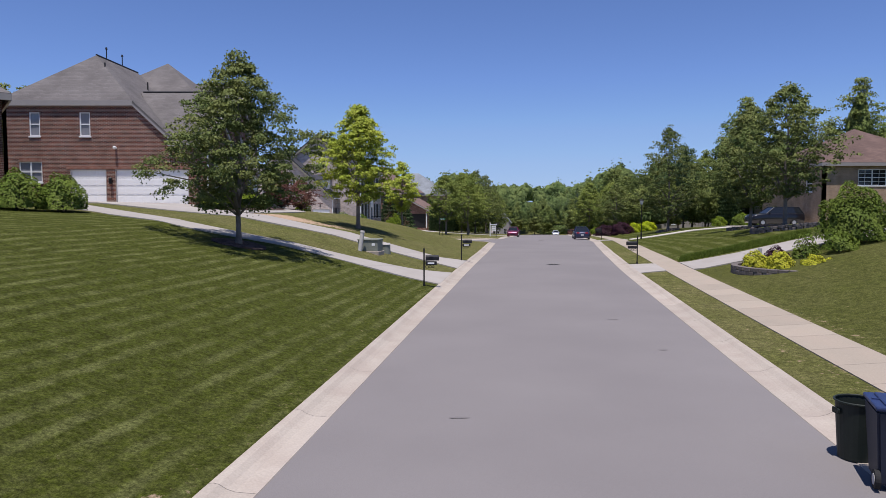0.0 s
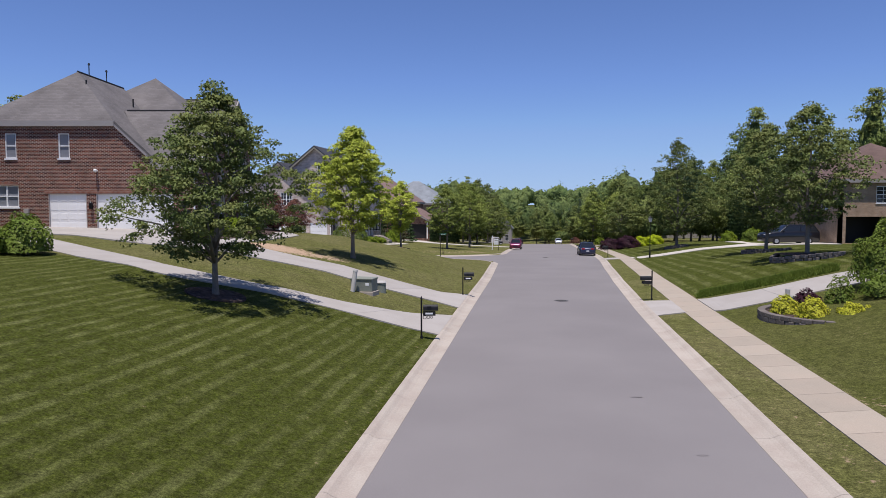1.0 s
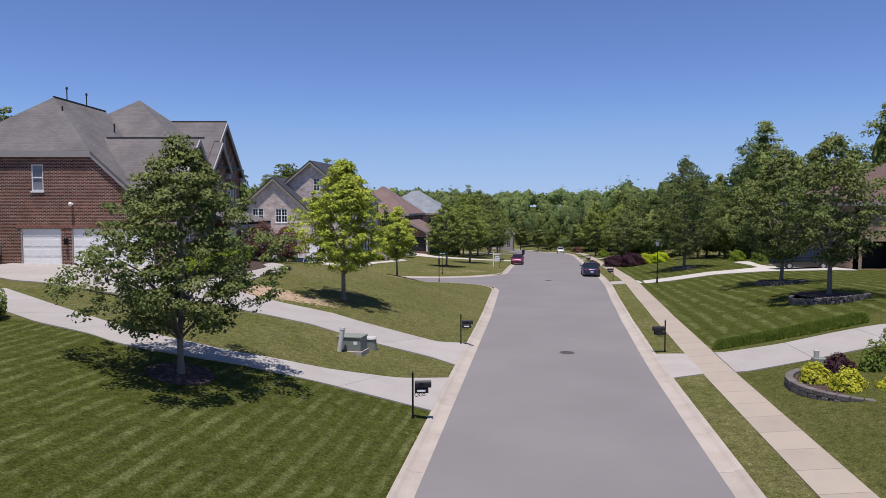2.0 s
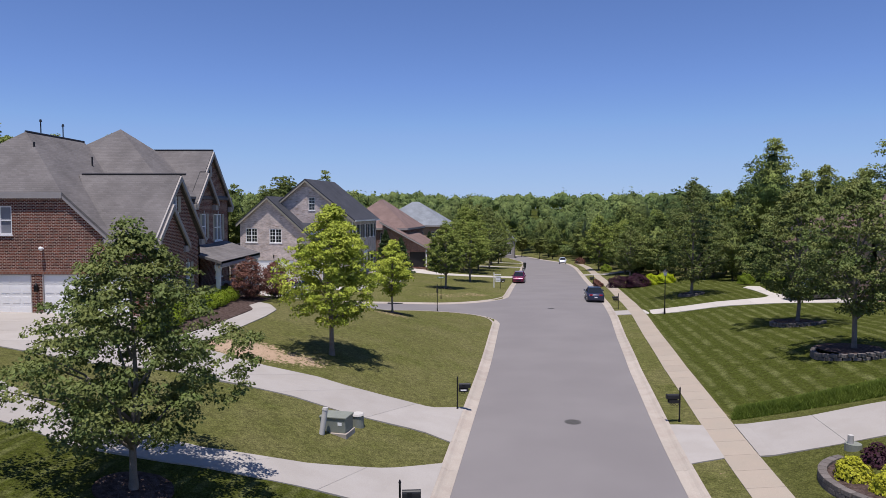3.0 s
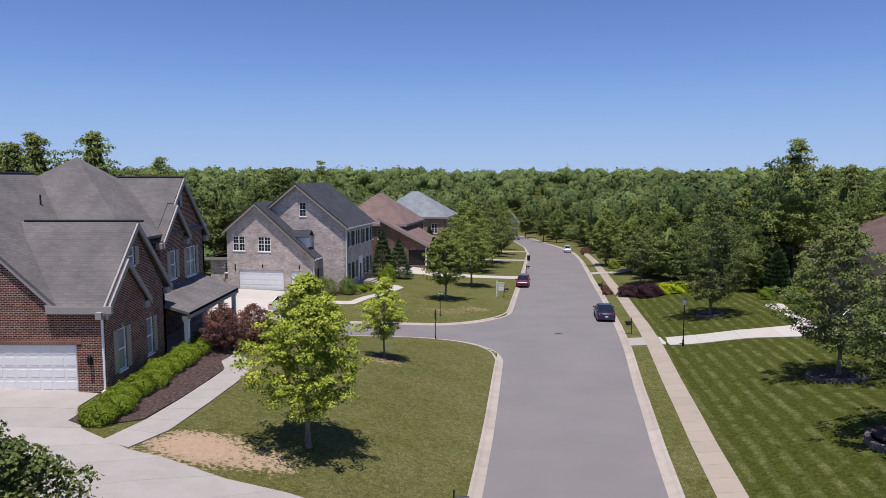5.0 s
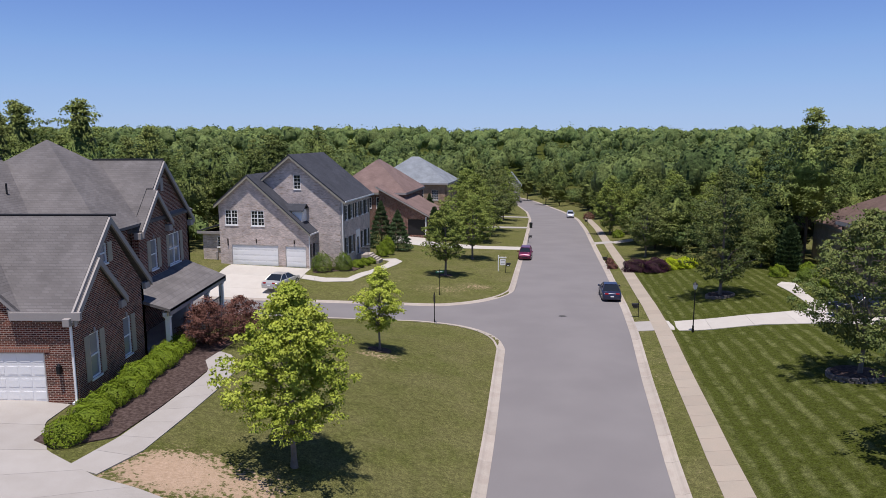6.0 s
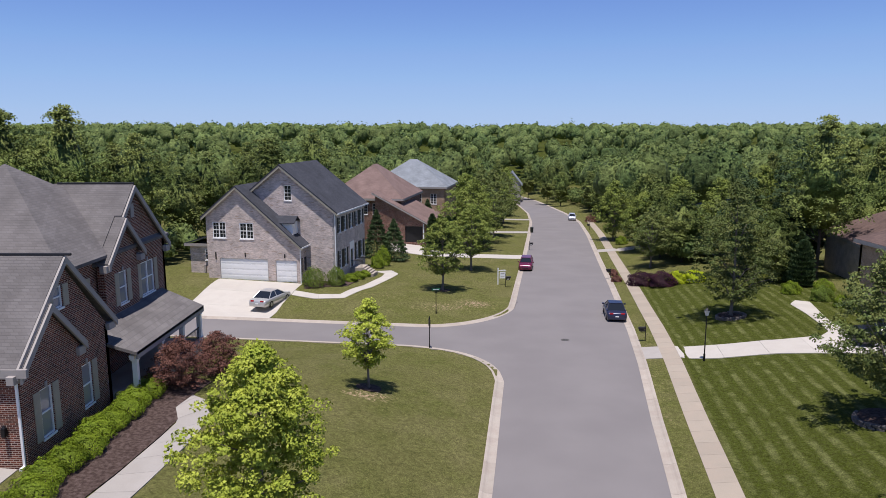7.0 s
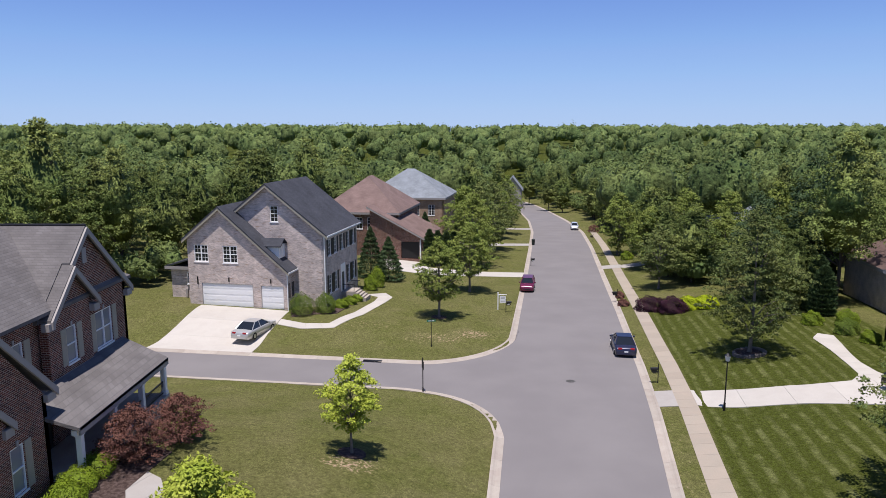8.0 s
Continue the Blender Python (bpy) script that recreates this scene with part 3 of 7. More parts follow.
# ---- ground, roads, kerbs ----
def grid_mesh(name, X, Y, Z, material, attrs=()):
    """A sheet from arrays of rows and columns."""
    r, c = X.shape
    me = bpy.data.meshes.new(name)
    co = np.stack([X, Y, Z], -1).reshape(-1, 3)
    i = np.arange((r - 1) * c).reshape(r - 1, c)[:, :-1].ravel()
    quads = np.stack([i, i + 1, i + c + 1, i + c], 1)
    me.from_pydata(co.tolist(), [], quads.tolist())
    me.materials.append(material)
    for an, av in attrs:
        at = me.attributes.new(an, "FLOAT", "POINT")
        at.data.foreach_set("value", np.ascontiguousarray(av.reshape(-1), dtype=np.float32))
    me.polygons.foreach_set("use_smooth", [True] * len(me.polygons))
    me.update()
    return me


KERB_L, KERB_R = 0.62, 0.66
rows_y = np.concatenate([-60 - 12 * 1.4 ** np.arange(15, -1, -1), np.arange(-60, 0, 3.0), np.arange(0, 130, 0.6), np.arange(130, 240, 3.0), np.arange(240, 371, 8.0), 371 + 12 * 1.22 ** np.arange(0, 27)])
steps = np.concatenate([[0.0, 0.12, 0.35], np.arange(0.7, 40, 0.55), 40 * 1.12 ** np.arange(0, 40)])
XL = road_left(rows_y)[:, None] - KERB_L - steps[None, ::-1]
XR = road_right(rows_y)[:, None] + KERB_R + steps[None, :]
XM = np.stack([road_left(rows_y) - 0.4, road_left(rows_y), road_right(rows_y), road_right(rows_y) + 0.4], 1)
GX = np.concatenate([XL, XM, XR], 1)
GY = np.repeat(rows_y[:, None], GX.shape[1], 1)
GZ = ground_z(GX, GY) - 0.012
k0 = XL.shape[1]
GZ[:, k0:k0 + 4] -= 0.16
GZ -= 0.22 * sstep(-0.62, -0.1, in_side(GX, GY))
rough_bumps = 0.02 * np.sin(GX * 1.3 + GY * 0.7) * np.sin(GY * 0.9 - GX * 0.4)
away = np.minimum(np.abs(GX - road_left(GY)), np.abs(GX - road_right(GY)))
GZ += rough_bumps * sstep(1.0, 4.0, away) * (1 - sstep(-3, -1, in_side(GX, GY)))
blob = lambda x, y, rx, ry: np.clip(1.3 - np.sqrt(((GX - x) / rx) ** 2 + ((GY - y) / ry) ** 2), 0, 1)
bare = np.maximum.reduce([blob(-9.3, 41.4, 2.9, 2.0), blob(-6.9, 41.2, 2.3, 1.5) * 0.75, blob(-3.5, 58.7, 1.9, 1.2) * 0.55, blob(4.0, 89.5, 2.5, 2.0) * 0.5,
                          blob(0.6, 88, 5, 2.0) * 0.38, blob(-6, 91, 5, 2.0) * 0.3, blob(12.35, 38.2, 0.5, 1.4) * 0.8, blob(14.0, 25.8, 1.2, 0.8) * 0.25,
                          blob(-3.2, 7.4, 0.5, 0.6) * 0.9, blob(10.2, 21, 0.5, 6) * 0.45, blob(8.0, 14, 0.6, 5) * 0.35])
verge = np.where((GX - road_right(GY) > 0) & (GX - road_right(GY) < 2.4), 0.14, 0.0) + np.where(np.abs(GX - road_left(GY) + 0.8) < 0.25, 0.15, 0)
mow_a = ((GX < road_left(GY)) & (GY < 30) & (GX > -40)).astype(float)
mow_b = ((GX - road_right(GY) > 3.4) & (GY > 38.5) & (GY < 104) & (GX < 40)).astype(float)
lush = mow_a * 0.95 + mow_b * 1.0 + 0.55 * ((GX - road_right(GY) > 3.2) & (GY < 38.5))
woods_floor = ((GY > 345) | (GX < -60) | (GX > 70)).astype(float)
ground = new("ground", grid_mesh("ground", GX, GY, GZ, GRASS, [("bare", np.maximum(bare, verge)), ("mow_a", mow_a), ("mow_b", mow_b), ("lush", np.maximum(lush, woods_floor))]))
tagged(ground, "mown green lawns and verges with drier patches", "ground", kind="structure")

yy = np.concatenate([np.arange(-60, 140, 2.0), np.arange(140, 371, 4.0)])
u = np.linspace(0, 1, 9)[None, :]
RX = road_left(yy)[:, None] * (1 - u) + road_right(yy)[:, None] * u
RY = np.repeat(yy[:, None], 9, 1)
RZ = road_z(RY) + 0.06 * (1 - (2 * u - 1) ** 2)
road = new("road", grid_mesh("road", RX, RY, RZ, ASPHALT))
tagged(road, "smooth grey asphalt residential street", "road", kind="structure")
xs = np.concatenate([np.arange(-140, -4, 3.0), np.linspace(-4, 4.85, 30)])
v = np.linspace(0, 1, 9)[None, :]
far_end = np.minimum(side_north(xs), 93)
SX = np.repeat(xs[:, None], 9, 1)
SY = side_south(xs)[:, None] * (1 - v) + far_end[:, None] * v
side = new("side_street", grid_mesh("side_street", SX, SY, road_z(SY) - 0.004 + 0.05 * (1 - (2 * v - 1) ** 2), ASPHALT))
tagged(side, "grey asphalt side street", "road", kind="structure")
xs2 = np.linspace(4.8, 8.3, 16)
SX2 = np.repeat(xs2[:, None], 9, 1)
n0 = np.interp(xs2, road_left(np.arange(60, 96.0)), np.arange(60, 96.0)) - 0.6
SY2 = n0[:, None] * (1 - v) + np.minimum(side_north(xs2), 94)[:, None] * v
mouth = new("street_mouth", grid_mesh("street_mouth", SX2, SY2, road_z(SY2) + 0.012, ASPHALT))
tagged(mouth, "grey asphalt where the streets meet", "road", kind="structure")


def along(pts, step):
    """Even steps along a polyline: places and unit directions."""
    p = np.array(pts, float)
    seg = np.linalg.norm(np.diff(p, axis=0), axis=1)
    s = np.concatenate([[0], np.cumsum(seg)])
    n = max(2, int(round(s[-1] / step)) + 1)
    t = np.linspace(0, s[-1], n)
    q = np.stack([np.interp(t, s, p[:, 0]), np.interp(t, s, p[:, 1])], 1)
    return q


def kerb_run(name, pts, side_sign, width, label, joint=3.05, limit=90):
    """A rolled concrete kerb: gutter pan and rounded lip, cast in lengths with joints between."""
    holder = thing(name, label, "kerb", kind="structure")
    q = along(pts, joint / 4)
    d = np.gradient(q, axis=0)
    d /= np.linalg.norm(d, axis=1)[:, None]
    nrm = np.stack([-d[:, 1], d[:, 0]], 1) * side_sign
    prof = [(-0.01, -0.01), (0.0, 0.012), (width * 0.45, 0.02), (width * 0.62, 0.05), (width * 0.78, 0.105), (width * 0.9, 0.118), (width, 0.11), (width, -0.12)]
    for a in range(0, len(q) - 1, 4):
        ids = np.arange(a, min(a + 5, len(q)))
        bm = bmesh.new()
        loops = []
        for j, i in enumerate(ids):
            sh = 0.006 if j == 0 else (-0.006 if j == len(ids) - 1 else 0.0)
            o = q[i] + d[i] * sh
            zb = float(road_z(q[i][1]))
            loops.append([bm.verts.new((o[0] + nrm[i][0] * w, o[1] + nrm[i][1] * w, zb + h)) for w, h in prof])
        for l0, l1 in zip(loops, loops[1:]):
            for i in range(len(prof) - 1):
                bm.faces.new((l0[i], l0[i + 1], l1[i + 1], l1[i]))
        bm.faces.new(loops[0])
        bm.faces.new(loops[-1][::-1])
        bmesh.ops.recalc_face_normals(bm, faces=bm.faces)
        part("kerb_length", bm, CONCRETE, holder)
    return holder


near_curve = [(float(road_left(y)), y) for y in np.arange(-40, 66.5, 1.0)] + [(float(x), float(side_south(x))) for x in np.concatenate([np.linspace(4.8, -2.5, 26), np.arange(-4, -70, -2.0)])]
far_curve = [(float(x), float(side_north(x))) for x in np.concatenate([np.arange(-70, -2, 2.0), np.linspace(-1.5, 7.6, 26)])] + [(float(road_left(y)), y) for y in np.arange(92.0, 366, 1.0)]
kerb_run("kerb_left_near", near_curve, 1, KERB_L, "pale concrete rolled kerb and gutter along the lawn")
kerb_run("kerb_left_far", far_curve, 1, KERB_L, "pale concrete rolled kerb and gutter round the corner")
kerb_run("kerb_right", [(float(road_right(y)), y) for y in np.arange(-40, 366, 1.0)], -1, KERB_R, "pale concrete rolled kerb and gutter by the verge")


def paved(name, left, right, material, label, slab_len, lift=0.03, across=6, category="driveway", part_name="slab"):
    """A concrete way between two edge lines, cast in slabs with open joints, following the ground."""
    holder = thing(name, label, category, kind="structure")
    a, b = np.array(left, float), np.array(right, float)

    def res(p, n):
        s = np.concatenate([[0], np.cumsum(np.linalg.norm(np.diff(p, axis=0), axis=1))])
        t = np.linspace(0, s[-1], n)
        return np.stack([np.interp(t, s, p[:, 0]), np.interp(t, s, p[:, 1])], 1)
    length = (np.linalg.norm(np.diff(a, axis=0), axis=1).sum() + np.linalg.norm(np.diff(b, axis=0), axis=1).sum()) / 2
    n = max(1, int(round(length / slab_len)))
    sub = max(2, int(math.ceil(slab_len / 0.6)))
    a, b = res(a, n * sub + 1), res(b, n * sub + 1)
    for s in range(n):
        bm = bmesh.new()
        g = []
        for j in range(sub + 1):
            i = s * sub + j
            p, q = a[i].copy(), b[i].copy()
            if j == 0 and s > 0:
                p, q = p + (a[i + 1] - p) * 0.014 / max(0.05, np.linalg.norm(a[i + 1] - p)), q + (b[i + 1] - q) * 0.014 / max(0.05, np.linalg.norm(b[i + 1] - q))
            line = []
            for k in range(across + 1):
                o = p + (q - p) * k / across
                line.append((o[0], o[1], gz(*o)))
            g.append(line)
        top = [[bm.verts.new((x, y, z + lift)) for x, y, z in line] for line in g]
        for r0, r1 in zip(top, top[1:]):
            for k in range(across):
                bm.faces.new((r0[k], r0[k + 1], r1[k + 1], r1[k]))
        rim = [e for e in bm.edges if len(e.link_faces) == 1]
        ex = bmesh.ops.extrude_edge_only(bm, edges=rim)
        for vv in [x for x in ex["geom"] if isinstance(x, bmesh.types.BMVert)]:
            vv.co.z -= 0.14
        bmesh.ops.recalc_face_normals(bm, faces=bm.faces)
        part(part_name, bm, material, holder)
    return holder


def off_r(y, d):
    return (float(road_right(y)) + d, float(y))


walk_off = lambda y: float(np.interp(y, [10, 25, 40, 66, 78, 200], [1.85, 1.9, 1.96, 1.94, 1.95, 2.1]))
paved("sidewalk", [off_r(y, walk_off(y)) for y in np.arange(-8, 190, 2.0)], [off_r(y, walk_off(y) + 1.3) for y in np.arange(-8, 190, 2.0)], WALKC,
      "sandy concrete sidewalk along the grass verge", 1.5, across=2, lift=0.014, category="sidewalk")
L = lambda y: float(road_left(y)) - KERB_L + 0.03
paved("driveway_near", [(L(33.0), 33.0), (-1.8, 31.4), (-3.9, 30.4), (-6.8, 29.6), (-11.1, 30.0), (-14.9, 32.6), (-18.5, 35.2)],
      [(L(28.6), 28.6), (-1.6, 28.9), (-3.6, 28.8), (-7.5, 28.2), (-10.5, 28.1), (-14.0, 29.6), (-17.6, 32.0), (-20.5, 34.5)], DRIVE,
      "pale concrete driveway curving up past the lawn", 3.1)
paved("driveway_garage", [(L(40.0), 40.0), (-0.1, 39.1), (-3.9, 38.9), (-7.6, 39.2), (-11.7, 40.4), (-14.4, 42.0), (-15.8, 44.3), (-15.8, 46.45)],
      [(L(35.2), 35.2), (-0.5, 35.9), (-3.4, 35.6), (-7.4, 36.0), (-14, 36.2), (-20, 38.0), (-25.2, 42), (-25.2, 46.45)], DRIVE,
      "pale concrete driveway up to the brick house's garage", 3.1, lift=0.034)
paved("front_path", [(-11.8, 40.6), (-11.0, 42.7), (-10.6, 46.4), (-10.3, 50.0), (-10.3, 52.6), (-11.2, 54.6), (-13.2, 55.8)],
      [(-13.1, 41.0), (-12.4, 43.6), (-12.0, 46.7), (-11.7, 50.0), (-11.6, 51.8), (-12.2, 53.2), (-13.4, 54.3)], DRIVE,
      "pale concrete garden path beside the mulch bed", 1.5, lift=0.03, across=3, category="path")
R = lambda y: float(road_right(y)) + KERB_R - 0.03
paved("driveway_right_near_apron", [(R(33.0), 33.0), (off_r(33.4, 1.96)[0], 33.4)], [(R(37.5), 37.5), (off_r(37.2, 1.98)[0], 37.2)], DRIVE, "pale concrete driveway apron across the verge", 2.0)
paved("driveway_right_near", [(off_r(33.4, 3.24)[0], 33.4), (14.4, 33.2), (17.0, 33.0), (22, 31.6), (30, 31)], [(off_r(37.1, 3.26)[0], 37.1), (15.2, 36.5), (17.6, 36.3), (23, 35.2), (30, 34.8)], DRIVE,
      "pale concrete driveway rising beside the flower bed", 3.1, lift=0.034)
paved("driveway_right_far_apron", [(R(70.9), 70.9), (off_r(70.9, 1.94)[0], 70.9)], [(R(74.0), 74.0), (off_r(74.0, 1.94)[0], 74.0)], DRIVE, "pale concrete driveway apron across the verge", 2.0)
paved("driveway_right_far", [(off_r(70.9, 3.22)[0], 70.9), (20.5, 69.9), (23.8, 69.1), (28.0, 67.9), (36, 66.0)], [(off_r(73.9, 3.22)[0], 73.9), (22.8, 72.8), (26.0, 72.15), (30.2, 72.3), (37, 72)], DRIVE_PALE,
      "pale concrete driveway between mown lawns", 3.1, lift=0.034)
paved("entry_path", [(29.4, 72.2), (30.7, 73.5), (31.25, 76.0), (31.95, 79.7), (32.4, 83.4), (33.6, 84.9)], [(32.6, 72.2), (32.25, 74.0), (32.4, 76.4), (32.9, 78.5), (33.7, 81.2), (34.5, 84.0)], DRIVE_PALE,
      "pale concrete path to the grey house's door", 1.5, lift=0.03, across=3, category="path")
paved("driveway_corner", [(-25.4, 84.95), (-24.6, 90), (-24.0, 95.2)], [(-15.6, 83.5), (-15.4, 88), (-14.6, 93.7)], DRIVE_PALE, "broad pale concrete driveway before the grey brick house", 3.2, across=12)
paved("front_walk", [(-15.0, 90.2), (-12.4, 89.2), (-9.5, 89.6), (-7.2, 94.0), (-5.6, 100.0), (-5.0, 103), (-6.0, 105)], [(-14.9, 91.4), (-12.4, 90.4), (-10.1, 90.6), (-8.2, 94.6), (-6.8, 100.2), (-6.6, 102.6), (-8.2, 103.4)], DRIVE_PALE,
      "pale concrete walk curving to the front steps", 1.5, lift=0.03, across=3, category="path")
paved("driveway_red_house", [(L(121.5), 121.5), (5.6, 120.6), (-2, 119.4), (-8.5, 121.5), (-9, 129.5)], [(L(125.2), 125.2), (5.6, 124.2), (-1.5, 124.8), (-3.0, 127.5), (-3.2, 129.5)], DRIVE_PALE, "pale concrete driveway to the red house", 3.1)
paved("driveway_far_left", [(L(155.5), 155.5), (6, 151.5), (-4, 149.5)], [(L(159), 159), (6, 155), (-4, 153)], DRIVE, "pale concrete driveway among street trees", 3.1)
paved("driveway_farther_left", [(L(190), 190), (10, 186)], [(L(194), 194), (10, 190)], DRIVE, "pale concrete driveway far down the street", 3.1)
paved("path_far_right", [(R(128.5), 128.5), (33, 130)], [(R(131.5), 131.5), (33, 133)], DRIVE, "pale concrete driveway far down the street", 3.1)


# ---- houses ----
def rail_roof(bm, a, b, w=0.2, h=0.22):
    """A board along a sloping or level edge, upright in section."""
    a, b = Vector(a), Vector(b)
    d = (b - a)
    n = Vector((-d.y, d.x, 0)).normalized() if (abs(d.x) + abs(d.y)) > 1e-6 else Vector((1, 0, 0))
    vs = []
    for p in (a, b):
        for s, z in ((-0.5, 0), (0.5, 0), (0.5, -h), (-0.5, -h)):
            vs.append(bm.verts.new(p + n * w * s + Vector((0, 0, z))))
    for q in ((0, 1, 2, 3), (7, 6, 5, 4), (0, 4, 5, 1), (1, 5, 6, 2), (2, 6, 7, 3), (3, 7, 4, 0)):
        bm.faces.new([vs[i] for i in q])
    bmesh.ops.recalc_face_normals(bm, faces=bm.faces)
    return bm


def roof(name, polys, material, parent, thick=0.16, label=""):
    rs = []
    for p in polys:
        rs.append(part(name, slab(bmesh.new(), p, thick), material, parent, label))
    return rs


def boards(parent, runs, material=None, name="fascia", w=0.1, h=0.3):
    for a, b in runs:
        part(name, rail_roof(bmesh.new(), a, b, w, h), material or TRIM, parent)


def downspout(parent, x, y, z0, z1, dx=0.0, dy=0.0):
    bm = bmesh.new()
    box(bm, (x - 0.05, y - 0.04, z0), (x + 0.05, y + 0.04, z1), 0.012)
    box(bm, (x - 0.05 + min(0, dx), y - 0.04 + min(0, dy), z0 - 0.02), (x + 0.05 + max(0, dx), y + 0.04 + max(0, dy), z0 + 0.08))
    part("downspout", bm, WHITE, parent)


def house_red_brick():
    h = thing("brick_house", "large red brick house with brown shingle roof and white garage doors", "house")
    z0 = 3.45
    S, E1, E1b, E2 = south(46.3), east(-15.5), east(-15.36), east(-17.0)
    gar = [(-24.56, z0 - 0.3, -22.17, 5.95), (-21.58, z0 - 0.3, -16.75, 5.95)]
    win_s = [(-27.14, 8.12, -26.45, 9.66), (-23.84, 8.12, -23.15, 9.66), (-27.9, 5.1, -26.4, 6.45)]
    part("wall", wall([(-28.9, z0 - 0.3), (-15.5, z0 - 0.3), (-15.5, 7.5), (-17.75, 7.5), (-17.9, 7.92), (-20.38, 10.15), (-28.9, 10.15)], [(a, b + 0.0001, c, d) for a, b, c, d in gar] + win_s, 0.3, S), BRICK_RED, h)
    for a, b, c, d in win_s:
        window("window", S, a, b, c, d, h, cols=1, rows=1, sashes=2 if c - a > 1 else 1, glass=GLASS_BLIND)
    part("window_head", boxm((-27.9, 46.27, 6.45), (-26.4, 46.3, 6.66)), SOLDIER, h)
    garage_door(S, gar[0][0], 3.66, gar[0][2], gar[0][3], h, 4)
    garage_door(S, gar[1][0], 3.66, gar[1][2], gar[1][3], h, 8)
    part("brick_lintel", boxm((-24.8, 46.27, 5.95), (-16.5, 46.3, 6.17)), SOLDIER, h)
    # black panel behind the doors stands in for the unlit interior
    part("garage_shade_panel", boxm((-25, 46.75, 3.4), (-16.2, 46.95, 7)), BLACK, h)
    # wall lamps
    for x, z in ((-21.87, 5.2), (-16.1, 5.2)):
        bm = bmesh.new()
        box(bm, (x - 0.09, 46.08, z - 0.2), (x + 0.09, 46.28, z + 0.16), 0.03)
        tube(bm, (x, 46.18, z + 0.16), (x, 46.18, z + 0.28), 0.1, 0.01)
        part("wall_lantern", bm, IRON, h)
    bm = bmesh.new()
    tube(bm, (-21.5, 46.3, 7.35), (-21.5, 46.1, 7.3), 0.07)
    bmesh.ops.create_icosphere(bm, subdivisions=2, radius=0.11, matrix=Matrix.Translation((-21.5, 46.08, 7.36)))
    part("flood_light", bm, WHITE, h)
    # first east gable with a smaller one before it
    part("wall", wall([(46.6, z0 - 0.5), (53.6, z0 - 0.5), (53.6, 7.5), (50.1, 11.15), (46.6, 7.6)], [(51.0, 4.2, 51.85, 6.2), (49.28, 9.3, 49.98, 10.25)], 0.28, E1), BRICK_RED, h)
    part("wall", wall([(46.3, z0 - 0.5), (50.75, z0 - 0.5), (50.75, 7.35), (48.55, 9.5), (46.3, 7.4)], [(47.5, 4.3, 48.35, 6.4)], 0.13, E1b), BRICK_RED, h)
    for f, (a, b, c, d) in ((E1, (51.0, 4.2, 51.85, 6.2)), (E1b, (47.5, 4.3, 48.35, 6.4)), (E1, (49.28, 9.3, 49.98, 10.25))):
        window("window", f, a, b, c, d, h, cols=1, rows=1, glass=GLASS_BLIND)
        shutter(f, a - 0.48, b, a - 0.05, d, SHUT_TAN, h)
        shutter(f, c + 0.05, b, c + 0.48, d, SHUT_TAN, h)
        p, q = f((a + c) / 2 - 0.07, d, -0.06), f((a + c) / 2 + 0.07, d + 0.24, -0.005)
        part("keystone", boxm([min(x, y) for x, y in zip(p, q)], [max(x, y) for x, y in zip(p, q)], 0.01), TRIM, h)
    part("wall", wall([(-17.0, z0 - 0.5), (-15.5, z0 - 0.5), (-15.5, 7.5), (-17.0, 7.5)], [], 0.28, lambda u, w, d: (u, 53.6 - d, w)), BRICK_RED, h)
    # second east gable, two storeys
    wins2 = [(58.0, 7.35, 58.9, 9.15), (61.0, 7.1, 62.75, 9.1), (61.0, 4.3, 62.7, 6.0), (54.0, 7.6, 55.4, 9.3)]
    part("wall", wall([(53.6, z0 - 0.5), (64.5, z0 - 0.5), (64.5, 9.95), (60.5, 13.5), (56.5, 9.85), (56.5, 6.4), (53.6, 6.4)], wins2[:3] + [(55.6, z0 + 0.35, 56.4, 6.0)], 0.28, E2), BRICK_RED, h)
    E2r, E2p = east(-17.4), east(-16.88)
    part("wall", wall([(53.6, 6.0), (56.8, 6.0), (56.8, 10.0), (53.6, 10.0)], wins2[3:], 0.28, E2r), BRICK_RED, h)
    for i, (a, b, c, d) in enumerate(wins2):
        f = (E2p, E2, E2, E2r)[i]
        window("window", f, a, b, c, d, h, cols=1, rows=1, sashes=2 if c - a > 1.3 else 1, glass=GLASS_BLIND)
        if i != 2:
            shutter(f, a - 0.5, b, a - 0.05, d, SHUT_TAN, h)
            shutter(f, c + 0.05, b, c + 0.5, d, SHUT_TAN, h)
            p, q = f((a + c) / 2 - 0.07, d, -0.06), f((a + c) / 2 + 0.07, d + 0.24, -0.005)
            part("keystone", boxm([min(x, y) for x, y in zip(p, q)], [max(x, y) for x, y in zip(p, q)], 0.01), TRIM, h)
    part("front_door", boxm((-17.12, 55.62, z0 + 0.35), (-17.05, 56.38, 5.98), 0.01), BLACK, h)
    part("gable_vent", boxm((-17.0, 60.2, 11.9), (-16.95, 60.6, 12.7), 0.01), TRIM, h)
    part("wall", wall([(-29, z0 - 0.5), (-17, z0 - 0.5), (-17, 10.1), (-29, 10.1)], [], 0.28, lambda u, w, d: (u, 64.5 - d, w)), BRICK_RED, h)
    part("wall", wall([(46.3, z0 - 0.5), (64.5, z0 - 0.5), (64.5, 10.1), (46.3, 10.1)], [], 0.28, west(-28.9)), BRICK_RED, h)
    # roofs
    e = 10.42
